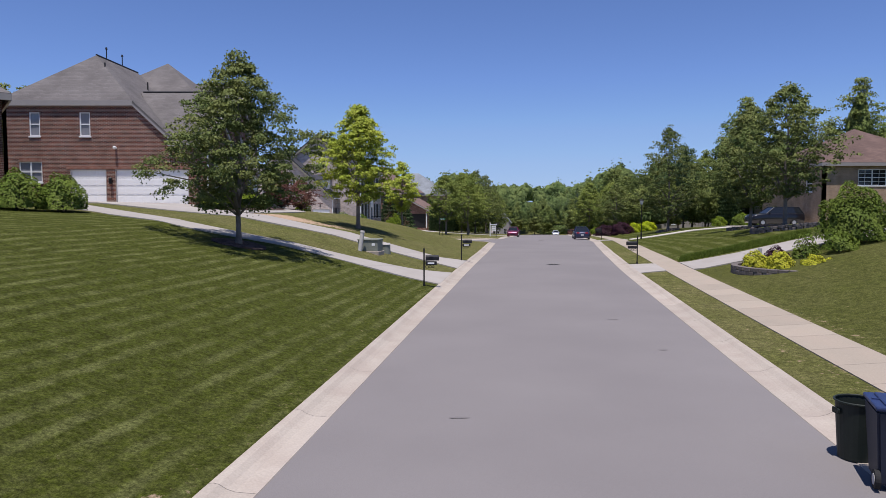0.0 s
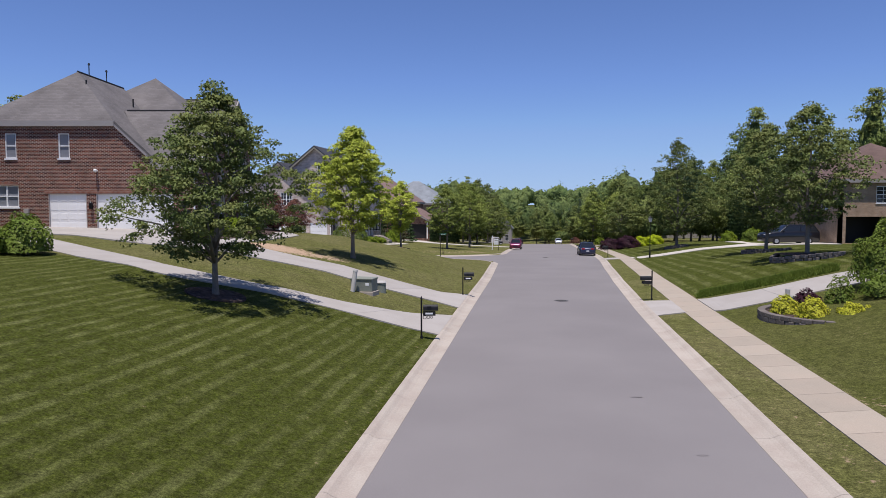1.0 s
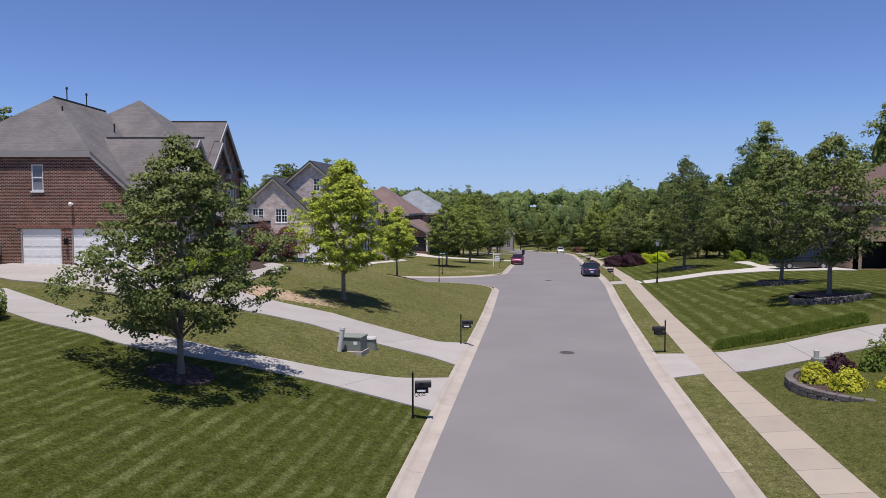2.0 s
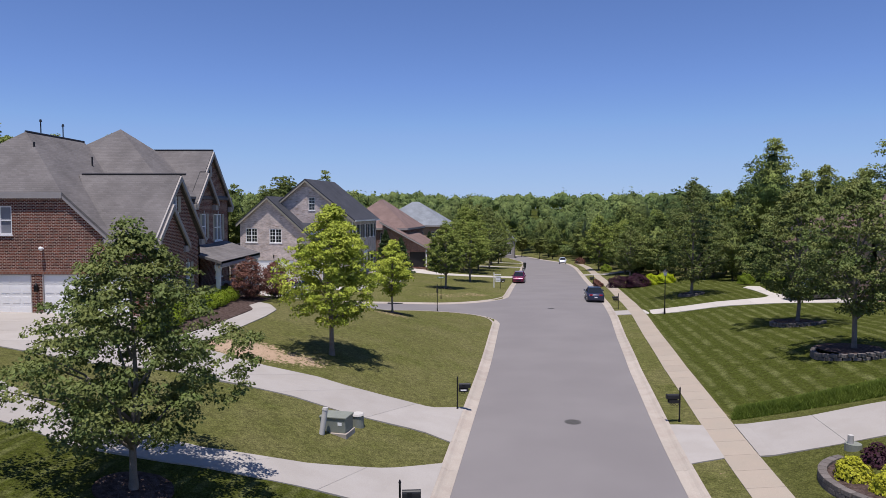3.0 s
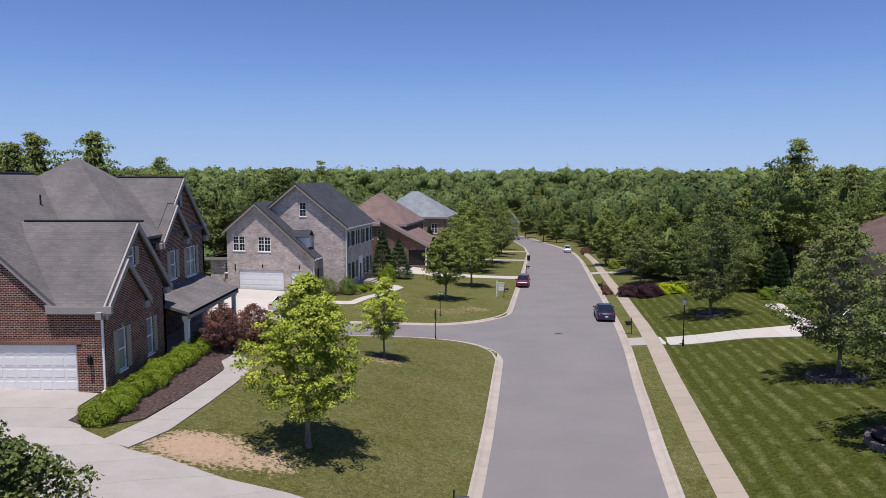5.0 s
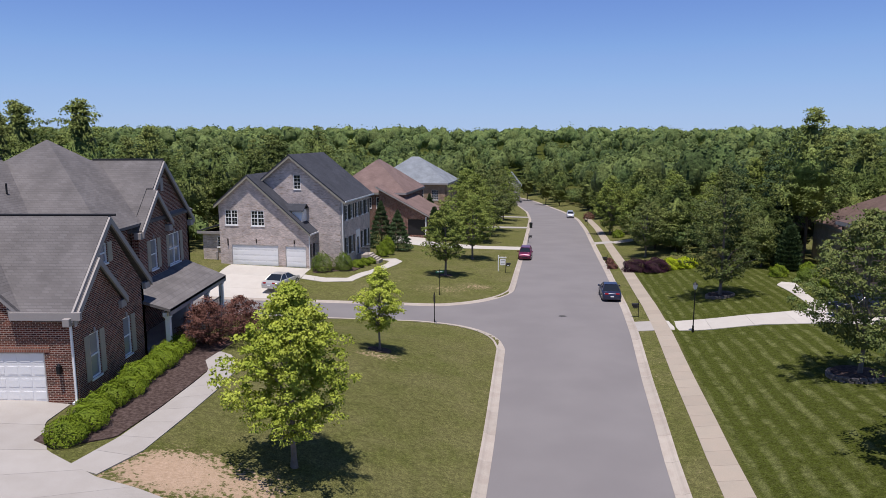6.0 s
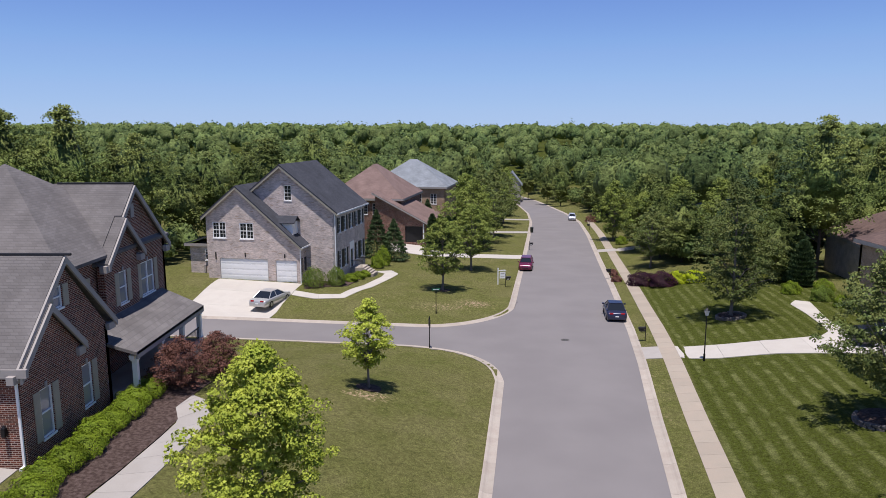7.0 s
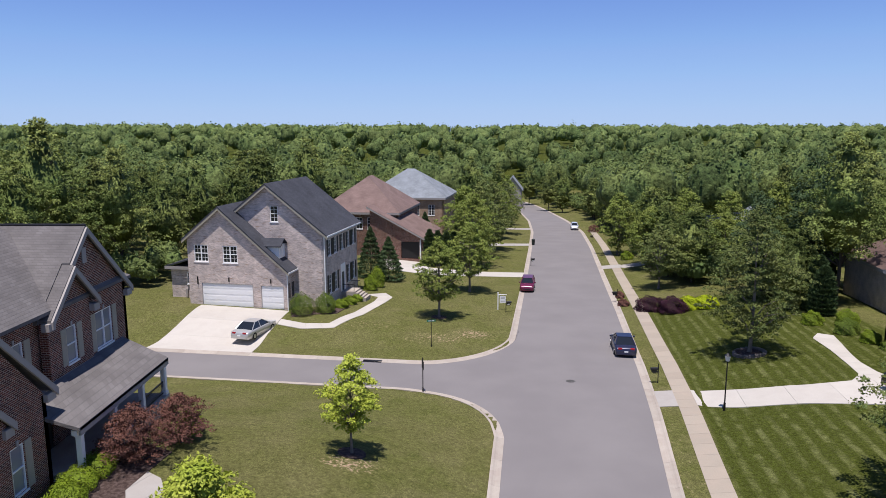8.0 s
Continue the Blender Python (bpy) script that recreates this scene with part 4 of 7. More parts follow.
    roof("roof", [[(-29.2, 46.16, e), (-20.3, 46.16, e), (-24.2, 49.6, 14.05)],
                  [(-29.2, 46.16, e), (-24.2, 49.6, 14.05), (-24.2, 56.2, 14.05), (-29.2, 56.2, e)],
                  [(-20.3, 46.16, e), (-17.55, 46.16, 7.85), (-17.55, 50.0, 7.85), (-17.55, 56.2, 7.85), (-24.2, 56.2, 14.05), (-24.2, 49.6, 14.05)],
                  [(-29.3, 52.4, 10.35), (-16.8, 52.4, 10.35), (-22.4, 57.8, 15.1)], [(-16.8, 52.4, 10.35), (-16.8, 64.9, 10.35), (-22.4, 57.8, 15.1)],
                  [(-16.8, 64.9, 10.35), (-29.3, 64.9, 10.35), (-22.4, 57.8, 15.1)], [(-29.3, 64.9, 10.35), (-29.3, 52.4, 10.35), (-22.4, 57.8, 15.1)],
                  [(-15.33, 50.1, 11.55), (-15.33, 46.05, 7.72), (-18.0, 46.05, 7.72), (-21.4, 50.1, 11.55)], [(-15.33, 50.1, 11.55), (-21.4, 50.1, 11.55), (-18.0, 54.25, 7.6), (-15.33, 54.25, 7.6)],
                  [(-15.2, 48.55, 9.82), (-15.2, 46.1, 7.55), (-17.0, 46.1, 7.55), (-17.0, 48.55, 9.82)], [(-15.2, 48.55, 9.82), (-17.0, 48.55, 9.82), (-17.0, 51.1, 7.4), (-15.2, 51.1, 7.4)],
                  [(-16.82, 60.5, 13.83), (-16.82, 58.75, 12.2), (-17.2, 58.75, 12.2), (-17.2, 56.3, 9.93), (-18.5, 56.3, 9.93), (-21.4, 60.5, 13.83)], [(-16.82, 60.5, 13.83), (-21.4, 60.5, 13.83), (-18.5, 65.0, 9.8), (-16.82, 65.0, 9.8)],
                  [(-16.62, 58.75, 12.12), (-16.62, 56.4, 9.95), (-17.2, 56.4, 9.95), (-17.2, 58.75, 12.12)], [(-16.62, 58.75, 12.12), (-17.05, 58.75, 12.12), (-17.05, 60.9, 10.05), (-16.62, 60.9, 10.05)],
                  [(-17.4, 53.4, 7.12), (-14.05, 53.4, 6.1), (-14.05, 62.8, 6.1), (-17.4, 63.9, 7.12)]], ROOF_BROWN, h)
    part("wall", wall([(56.5, 6.2), (60.35, 6.2), (60.35, 10.3), (58.75, 11.85), (56.5, 9.78)], [(58.0, 7.35, 58.9, 9.15)], 0.12, east(-16.88)), BRICK_RED, h)
    # barge boards, eaves and returns
    boards(h, [((-15.285, 46.05, 7.7), (-15.285, 50.1, 11.5)), ((-15.285, 50.1, 11.5), (-15.285, 54.2, 7.62)), ((-15.155, 46.1, 7.5), (-15.155, 48.55, 9.77)), ((-15.155, 48.55, 9.77), (-15.155, 51.05, 7.4)),
               ((-16.77, 58.75, 12.1), (-16.77, 60.5, 13.75)), ((-16.77, 60.5, 13.75), (-16.77, 65, 9.72)), ((-16.57, 56.4, 9.88), (-16.57, 58.75, 12.06)), ((-16.57, 58.75, 12.06), (-16.57, 60.9, 9.98)),
               ((-20.3, 46.22, 10.4), (-17.6, 46.22, 7.85)), ((-14.1, 53.5, 6.06), (-14.1, 62.8, 6.06))], h=0.34)
    boards(h, [((-29.2, 46.21, 10.42), (-20.3, 46.21, 10.42)), ((-18.0, 46.12, 7.78), (-14.9, 46.12, 7.78))], w=0.16, h=0.34)
    for y in (53.75, 46.15):
        part("eave_return", boxm((-15.6, y - 0.3, 7.2), (-15.3, y + 0.35, 7.55), 0.02), TRIM, h)
    for x, y, z in ((-15.3, 50.75, 7.1), (-16.7, 60.6, 9.6), (-16.85, 64.6, 9.45), (-16.7, 56.5, 9.65)):
        part("eave_return", boxm((x - 0.3, y - 0.3, z - 0.2), (x + 0.1, y + 0.25, z + 0.18), 0.02), TRIM, h)
    part("ridge_cap", tube(bmesh.new(), (-24.2, 49.6, 14.06), (-24.2, 56.2, 14.06), 0.07, seg=8), BLACK, h)
    part("ridge_cap", tube(bmesh.new(), (-21.2, 50.1, 11.57), (-15.0, 50.1, 11.57), 0.06, seg=8), BLACK, h)
    part("ridge_cap", tube(bmesh.new(), (-21.2, 60.5, 13.85), (-16.8, 60.5, 13.85), 0.06, seg=8), BLACK, h)
    for x, y, z in ((-23.2, 48.7, 12.9), (-22.3, 53.5, 12.4)):
        bm = tube(bmesh.new(), (x, y, z - 0.4), (x, y, z + 0.45), 0.05)
        part("vent_pipe", bm, BLACK, h)
    for x, y in ((-24.4, 51.5), (-24.4, 54.0)):
        bm = tube(bmesh.new(), (x, y, 14.0), (x, y, 14.9), 0.035)
        tube(bm, (x, y, 14.85), (x, y, 15.0), 0.09, 0.05)
        part("lightning_rod", bm, BLACK, h)
    downspout(h, -15.45, 46.22, 3.7, 7.45, dy=-0.25)
    # porch
    part("porch_floor", boxm((-17.0, 53.62, 3.0), (-14.25, 63.2, 3.85), 0.02), CONCRETE, h)
    part("porch_beam", boxm((-14.6, 53.7, 5.6), (-14.35, 63.2, 5.84), 0.01), WHITE, h)
    for y in (54.1, 57.2, 60.2, 63.0):
        bm = boxm((-14.6, y - 0.13, 3.85), (-14.34, y + 0.13, 5.6), 0.015)
        box(bm, (-14.64, y - 0.17, 3.85), (-14.3, y + 0.17, 4.05), 0.01)
        box(bm, (-14.64, y - 0.17, 5.46), (-14.3, y + 0.17, 5.6), 0.01)
        part("porch_column", bm, WHITE, h)
    for a, b in ((57.35, 60.05), (60.35, 62.85)):
        bm = boxm((-14.5, a, 4.62), (-14.44, b, 4.68))
        box(bm, (-14.49, a, 3.98), (-14.45, b, 4.02))
        for i in range(int((b - a) / 0.13)):
            y = a + 0.1 + i * 0.13
            box(bm, (-14.48, y, 4.0), (-14.46, y + 0.02, 4.64))
        part("porch_railing", bm, IRON, h)
    # meter boxes by the wall
    bm = boxm((-26.05, 46.15, 4.4), (-25.75, 46.3, 5.0), 0.02)
    tube(bm, (-25.9, 46.2, 3.5), (-25.9, 46.2, 4.4), 0.04)
    part("meter_box", bm, TRIM, h)
    return h


def house_grey_brick():
    """Built in its own axes: u along the front, v into the depth; turned to face the side street."""
    h = thing("grey_brick_house", "grey brick house with charcoal shingle roof and white garage doors", "house", (-25.4, 95.9, 0.55), -9.8)
    F, G, EG, EM = south(0.0), south(2.0), east(10.7), east(14.1)
    ground_low = -0.8
    gd = [(1.4, ground_low + 0.0001, 7.05, 2.55), (7.9, ground_low + 0.0001, 10.35, 2.5)]
    wn_ = [(0.75, 4.75, 2.3, 6.5), (3.9, 4.7, 5.5, 6.45)]
    part("wall", wall([(0, ground_low), (10.7, ground_low), (10.7, 4.0), (3.75, 10.15), (0, 7.15)], gd + wn_, 0.28, F), BRICK_GREY, h)
    garage_door(F, gd[0][0], 0.1, gd[0][2], gd[0][3], h, 8)
    garage_door(F, gd[1][0], 0.1, gd[1][2], gd[1][3], h, 4)
    # the garage's inner darkness, put in as a black panel
    part("garage_shade_panel", boxm((1.6, 0.4, -0.5), (10.5, 0.6, 3.2)), BLACK, h)
    for a, b, c, d in wn_:
        window("window", F, a, b, c, d, h, cols=2, rows=2, sashes=2, frame_w=0.08)
    for x in (1.0, 4.45, 9.0):
        bm = boxm((x - 0.06, -0.1, 2.75 if x > 2 else 2.4), (x + 0.06, -0.002, 3.2), 0.02)
        part("wall_lantern", bm, IRON, h)
    ew = [(1.2, 1.2, 1.75, 2.7), (2.4, 1.2, 2.95, 2.7), (0.4, 1.2, 0.8, 2.7)]
    part("wall", wall([(0.28, ground_low), (9, ground_low), (9, 4.0), (0.28, 4.0)], [], 0.28, EG), BRICK_GREY, h)
    for a, b, c, d in ew:
        part("side_window", boxm((10.7, a, b), (10.74, c, d), 0.01), GLASS, h)
    part("wall", wall([(1.0, ground_low), (14.1, ground_low), (14.1, 7.55), (8.0, 12.35), (1.9, 7.55)], [(8.3, 8.75, 9.15, 10.4)], 0.28, G), BRICK_GREY, h)
    window("window", G, 8.3, 8.75, 9.15, 10.4, h, cols=2, rows=2)
    holes = []
    for v0 in (2.9, 4.7, 6.9, 9.0, 10.8):
        holes.append((v0, 5.2, v0 + 0.85, 6.9))
        if abs(v0 - 6.9) > 0.5:
            holes.append((v0, 1.2, v0 + 0.85, 3.2))
    holes.append((6.65, 0.6, 8.05, 3.6))
    part("wall", wall([(2.28, ground_low), (12.5, ground_low), (12.5, 7.55), (2.28, 7.55)], holes, 0.28, EM), BRICK_GREY, h)
    for a, b, c, d in holes[:-1]:
        window("window", EM, a, b, c, d, h, cols=2, rows=2)
        shutter(EM, a - 0.45, b, a - 0.04, d, BLACK, h)
        shutter(EM, c + 0.04, b, c + 0.45, d, BLACK, h)
    part("front_door", boxm((13.98, 6.9, 0.6), (14.05, 7.8, 2.7), 0.01), BLACK, h)
    bm = boxm((14.0, 6.65, 0.6), (14.16, 6.89, 3.6))
    box(bm, (14.0, 7.81, 0.6), (14.16, 8.05, 3.6))
    box(bm, (14.0, 6.89, 2.72), (14.16, 7.81, 3.6))
    part("door_surround", bm, WHITE, h)
    # quoins
    for k in range(17):
        a = 0.42 if k % 2 else 0.28
        part("quoin", boxm((14.1 - a, 1.975, ground_low + 0.3 + k * 0.46), (14.125, 2.0 + a, ground_low + 0.3 + k * 0.46 + 0.43), 0.01), TRIM, h)
    part("wall", wall([(0, ground_low), (14.1, ground_low), (14.1, 7.5), (0, 7.5)], [], 0.28, lambda u, w, d: (u, 12.6 - d, w)), BRICK_GREY, h)
    part("wall", wall([(0.28, ground_low), (12.3, ground_low), (12.3, 6.8), (0.28, 6.8)], [], 0.28, west(0.0)), BRICK_GREY, h)
    roof("roof", [[(-0.4, -0.4, 7.1), (3.75, -0.4, 10.5), (3.75, 6.5, 10.5), (-0.4, 6.5, 7.1)], [(3.75, -0.4, 10.5), (11.1, -0.4, 4.02), (11.1, 9.0, 4.02), (3.75, 9.0, 10.5)],
                  [(8.0, 1.55, 12.7), (14.55, 1.55, 7.5), (14.55, 12.9, 7.5), (8.0, 12.9, 12.7)], [(8.0, 1.55, 12.7), (8.0, 12.9, 12.7), (1.45, 12.9, 7.5), (1.45, 1.55, 7.5)]], ROOF_DARK, h)
    boards(h, [((-0.4, -0.33, 7.0), (3.75, -0.33, 10.4)), ((3.75, -0.33, 10.4), (11.1, -0.33, 3.95)), ((1.5, 1.62, 7.45), (8.0, 1.62, 12.6)), ((8.0, 1.62, 12.6), (14.5, 1.62, 7.45))], material=SHUT_TAN, h=0.32)
    boards(h, [((11.1, -0.4, 4.0), (11.1, 2.0, 4.0)), ((14.55, 1.55, 7.5), (14.55, 12.9, 7.5))], material=WHITE, name="gutter", w=0.12, h=0.16)
    downspout(h, 10.78, -0.06, -0.4, 3.85)
    downspout(h, 14.05, 1.93, -0.6, 7.35)
    # dormer
    d = part("dormer", wall([(0.6, 4.9), (2.0, 4.9), (2.0, 6.55), (0.6, 6.55)], [], 2.2, east(9.75)), WHITE, h, "white clapboard dormer")
    part("dormer_roof", slab(slab(bmesh.new(), [(7.4, 1.3, 7.2), (10.05, 1.3, 7.2), (10.05, 0.35, 6.5), (7.4, 0.35, 6.5)], 0.1), [(7.4, 1.3, 7.2), (7.4, 2.25, 6.5), (10.05, 2.25, 6.5), (10.05, 1.3, 7.2)], 0.1), ROOF_DARK, d)
    window("window", east(9.83), 0.95, 5.5, 1.65, 6.4, h, cols=2, rows=1, sill=False)
    # west annex
    part("annex", boxm((-3.6, 2.6, ground_low), (-0.01, 8, 3.6)), BRICK_GREY, h)
    part("annex_roof", slab(bmesh.new(), [(-4.1, 2.2, 3.7), (-0.02, 2.2, 4.9), (-0.02, 8.4, 4.9), (-4.1, 8.4, 3.7)], 0.15), ROOF_DARK, h)
    part("annex_fascia", boxm((-4.1, 2.18, 3.35), (-0.03, 2.3, 3.65)), TRIM, h)
    window("window", south(2.5), -1.7, 1.75, -1.0, 3.0, h, cols=2, rows=2)
    for x in (-1.9, -1.1, -0.7):
        part("utility_meter", boxm((x, 2.42, 0.3), (x + 0.22, 2.58, 1.2), 0.03), TRIM, h)
    # steps and landing
    part("landing", boxm((14.1, 6.7, ground_low), (15.6, 8.9, 0.58), 0.02), CONCRETE, h)
    for k in range(4):
        part("step", boxm((15.6 + k * 0.3, 6.9, ground_low), (15.9 + k * 0.3, 8.7, 0.42 - k * 0.17), 0.015), CONCRETE, h)
    for y in (6.72, 8.86):
        bm = boxm((14.2, y - 0.02, 1.38), (15.6, y + 0.02, 1.43))
        for i in range(11):
            box(bm, (14.22 + i * 0.135, y - 0.01, 0.58), (14.24 + i * 0.135, y + 0.01, 1.4))
        part("stair_railing", bm, IRON, h)
    return h


def hip(bm, x0, y0, x1, y1, ze, zr, over=0.4):
    """A hipped roof as a solid with thick eaves."""
    x0, y0, x1, y1 = x0 - over, y0 - over, x1 + over, y1 + over
    w, d = x1 - x0, y1 - y0
    if d >= w:
        r = [((x0 + x1) / 2, y0 + w / 2, zr), ((x0 + x1) / 2, y1 - w / 2, zr)]
    else:
        r = [(x0 + d / 2, (y0 + y1) / 2, zr), (x1 - d / 2, (y0 + y1) / 2, zr)]
    a, b, c, e = (x0, y0, ze), (x1, y0, ze), (x1, y1, ze), (x0, y1, ze)
    if d >= w:
        polys = [[a, b, r[0]], [b, c, r[1], r[0]], [c, e, r[1]], [e, a, r[0], r[1]]]
    else:
        polys = [[a, b, r[1], r[0]], [b, c, r[1]], [c, e, r[0], r[1]], [e, a, r[0]]]
    for p in polys:
        slab(bm, p, 0.18)
    return bm


def simple_house(name, label, at, turn, w, d, eave, ridge, brick, shingle, wins, garage=None):
    """A plainer brick house: walls with openings, hipped roof, eaves, windows."""
    h = thing(name, label, "house", at, turn)
    F, E_, W_ = south(0.0), east(w), west(0.0)
    front = [k for k in wins if k[0] == "f"]
    lefts = [k for k in wins if k[0] == "w"]
    rights = [k for k in wins if k[0] == "e"]
    gh = [garage] if garage else []
    for tag, to, lst, ln_, extra in (("f", F, front, w, gh), ("w", W_, lefts, d, []), ("e", E_, rights, d, [])):
        part("wall", wall([(0, -1.5), (ln_, -1.5), (ln_, eave), (0, eave)], [k[1:] for k in lst] + extra, 0.3, to), brick, h)
        for k in lst:
            window("window", to, *k[1:], h, cols=2, rows=2, sashes=2 if k[3] - k[1] > 1.3 else 1)
    part("wall", wall([(0, -1.5), (w, -1.5), (w, eave), (0, eave)], [], 0.3, lambda u, q, e: (u, d - e, q)), brick, h)
    part("roof", hip(bmesh.new(), 0, 0, w, d, eave + 0.15, ridge), shingle, h)
    boards(h, [((-0.4, -0.36, eave + 0.12), (w + 0.4, -0.36, eave + 0.12)), ((-0.36, -0.4, eave + 0.12), (-0.36, d + 0.4, eave + 0.12)), ((w + 0.36, -0.4, eave + 0.12), (w + 0.36, d + 0.4, eave + 0.12))], h=0.32)
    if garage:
        # black sheet inside the open garage: its shade is painted, no room is built
        part("garage_shade_panel", boxm((garage[0] - 0.2, 3.5, -1.0), (garage[2] + 0.2, 3.6, garage[3] + 0.4)), BLACK, h)
    return h


house_red_brick()
house_grey_brick()
h3 = simple_house("red_roof_house", "brick house with a dusty red shingle roof", (-19.0, 134.0, -0.2), -9.0, 12.5, 15.0, 6.1, 11.4, BRICK_RED, ROOF_RED,
                  [("f", 3.2, 3.6, 3.9, 5.4), ("f", 5.9, 3.6, 6.9, 5.4), ("f", 7.7, 3.6, 8.7, 5.4)])
part("wing_wall", boxm((9.0, -2.2, -1.5), (17.0, 9.0, 2.7)), BRICK_RED, h3)
part("wing_gable", wall([(8.8, -1.5), (17.0, -1.5), (17.0, 2.7), (8.8, 7.1)], [(13.6, -0.4, 16.4, 2.2)], 0.28, south(-2.5)), BRICK_RED, h3)
part("wing_roof", slab(bmesh.new(), [(8.4, -3.0, 7.5), (17.6, -3.0, 2.65), (17.6, 9.5, 2.65), (8.4, 9.5, 7.5)], 0.16), ROOF_RED, h3)
boards(h3, [((8.4, -2.96, 7.45), (17.6, -2.96, 2.6))], h=0.28)
# porch shade as a black sheet closing the opening in the gable
part("porch_shade_panel", boxm((13.6, -2.3, -0.4), (16.4, -2.22, 2.2)), BLACK, h3)
part("porch_post", boxm((16.5, -2.75, -0.4), (16.7, -2.55, 2.6), 0.01), WHITE, h3)
h4 = simple_house("grey_roof_house", "pale brick house with a light grey hipped roof", (-15.2, 159.0, 0.4), -9.0, 15.5, 14.0, 5.4, 10.6, BRICK_TAN, ROOF_GREY, [("f", 9.5, 2.2, 10.8, 4.2), ("f", 12.5, 2.2, 13.8, 4.2)])
h5 = thing("distant_house", "pale siding house with grey gable far down the street", "house", (20.3, 284, -9.9), -6.0)
part("wall", wall([(0, -1), (7, -1), (7, 6.5), (3.5, 11), (0, 6.5)], [(2.9, 7.2, 4.1, 8.8), (1.2, 1.4, 2.6, 3.8), (4.2, 1.4, 5.6, 3.8)], 0.3, south(0)), TRIM, h5)
part("wall", wall([(0, -1), (12, -1), (12, 6.5), (0, 6.5)], [], 0.3, east(7)), TRIM, h5)
part("wall", wall([(0, -1), (12, -1), (12, 6.5), (0, 6.5)], [], 0.3, west(0)), TRIM, h5)
roof("roof", [[(3.5, -0.4, 11.3), (7.5, -0.4, 6.2), (7.5, 12.4, 6.2), (3.5, 12.4, 11.3)], [(3.5, -0.4, 11.3), (3.5, 12.4, 11.3), (-0.5, 12.4, 6.2), (-0.5, -0.4, 6.2)]], ROOF_GREY, h5)
for k in ((2.9, 7.2, 4.1, 8.8), (1.2, 1.4, 2.6, 3.8), (4.2, 1.4, 5.6, 3.8)):
    window("window", south(0), *k, h5)
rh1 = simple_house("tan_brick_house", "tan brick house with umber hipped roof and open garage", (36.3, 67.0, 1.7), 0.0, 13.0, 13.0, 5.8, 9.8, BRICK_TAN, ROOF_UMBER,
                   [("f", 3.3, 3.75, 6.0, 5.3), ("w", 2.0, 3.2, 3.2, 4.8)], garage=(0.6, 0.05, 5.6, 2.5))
rh2 = simple_house("dark_grey_house", "dark grey house with umber hipped roof behind shrubs", (43.4, 88.8, 0.9), -10.0, 14.0, 15.0, 4.0, 8.6, BRICK_DARK, ROOF_UMBER,
                   [("w", 1.0, 0.6, 2.0, 2.8), ("f", 0.5, 0.6, 1.3, 2.8)])
part("gable_wall", wall([(-3.8, -1.5), (0.2, -1.5), (0.2, 3.6), (-1.8, 6.0), (-3.8, 3.6)], [(-2.4, 0.6, -1.4, 2.8)], 0.3, west(1.6)), BRICK_DARK, rh2)
window("window", west(1.6), -2.4, 0.6, -1.4, 2.8, rh2)
part("gable_side", boxm((1.9, -3.8, -1.5), (9, -3.5, 3.6)), BRICK_DARK, rh2)
roof("gable_roof", [[(1.1, -1.8, 6.5), (1.1, 0.7, 3.5), (9, 0.7, 3.5), (9, -1.8, 6.5)], [(1.1, -1.8, 6.5), (9, -1.8, 6.5), (9, -4.3, 3.5), (1.1, -4.3, 3.5)]], ROOF_UMBER, rh2)
boards(rh2, [((1.15, -4.3, 3.45), (1.15, -1.8, 6.42)), ((1.15, -1.8, 6.42), (1.15, 0.7, 3.45))], material=SHUT_TAN)
nb = simple_house("neighbour_house", "brick house with dark eaves beside the lawn", (-31.0, 27.8, 3.3), 36.0, 11.6, 8.6, 5.6, 9.4, BRICK_RED, ROOF_BROWN, [])
rh3 = simple_house("grey_gable_house", "pale house with grey roofs among the woods", (46.0, 148.0, -1.5), -12.0, 12.0, 11.0, 4.4, 8.0, TRIM, ROOF_GREY, [("f", 2.0, 1.0, 3.2, 3.0)])


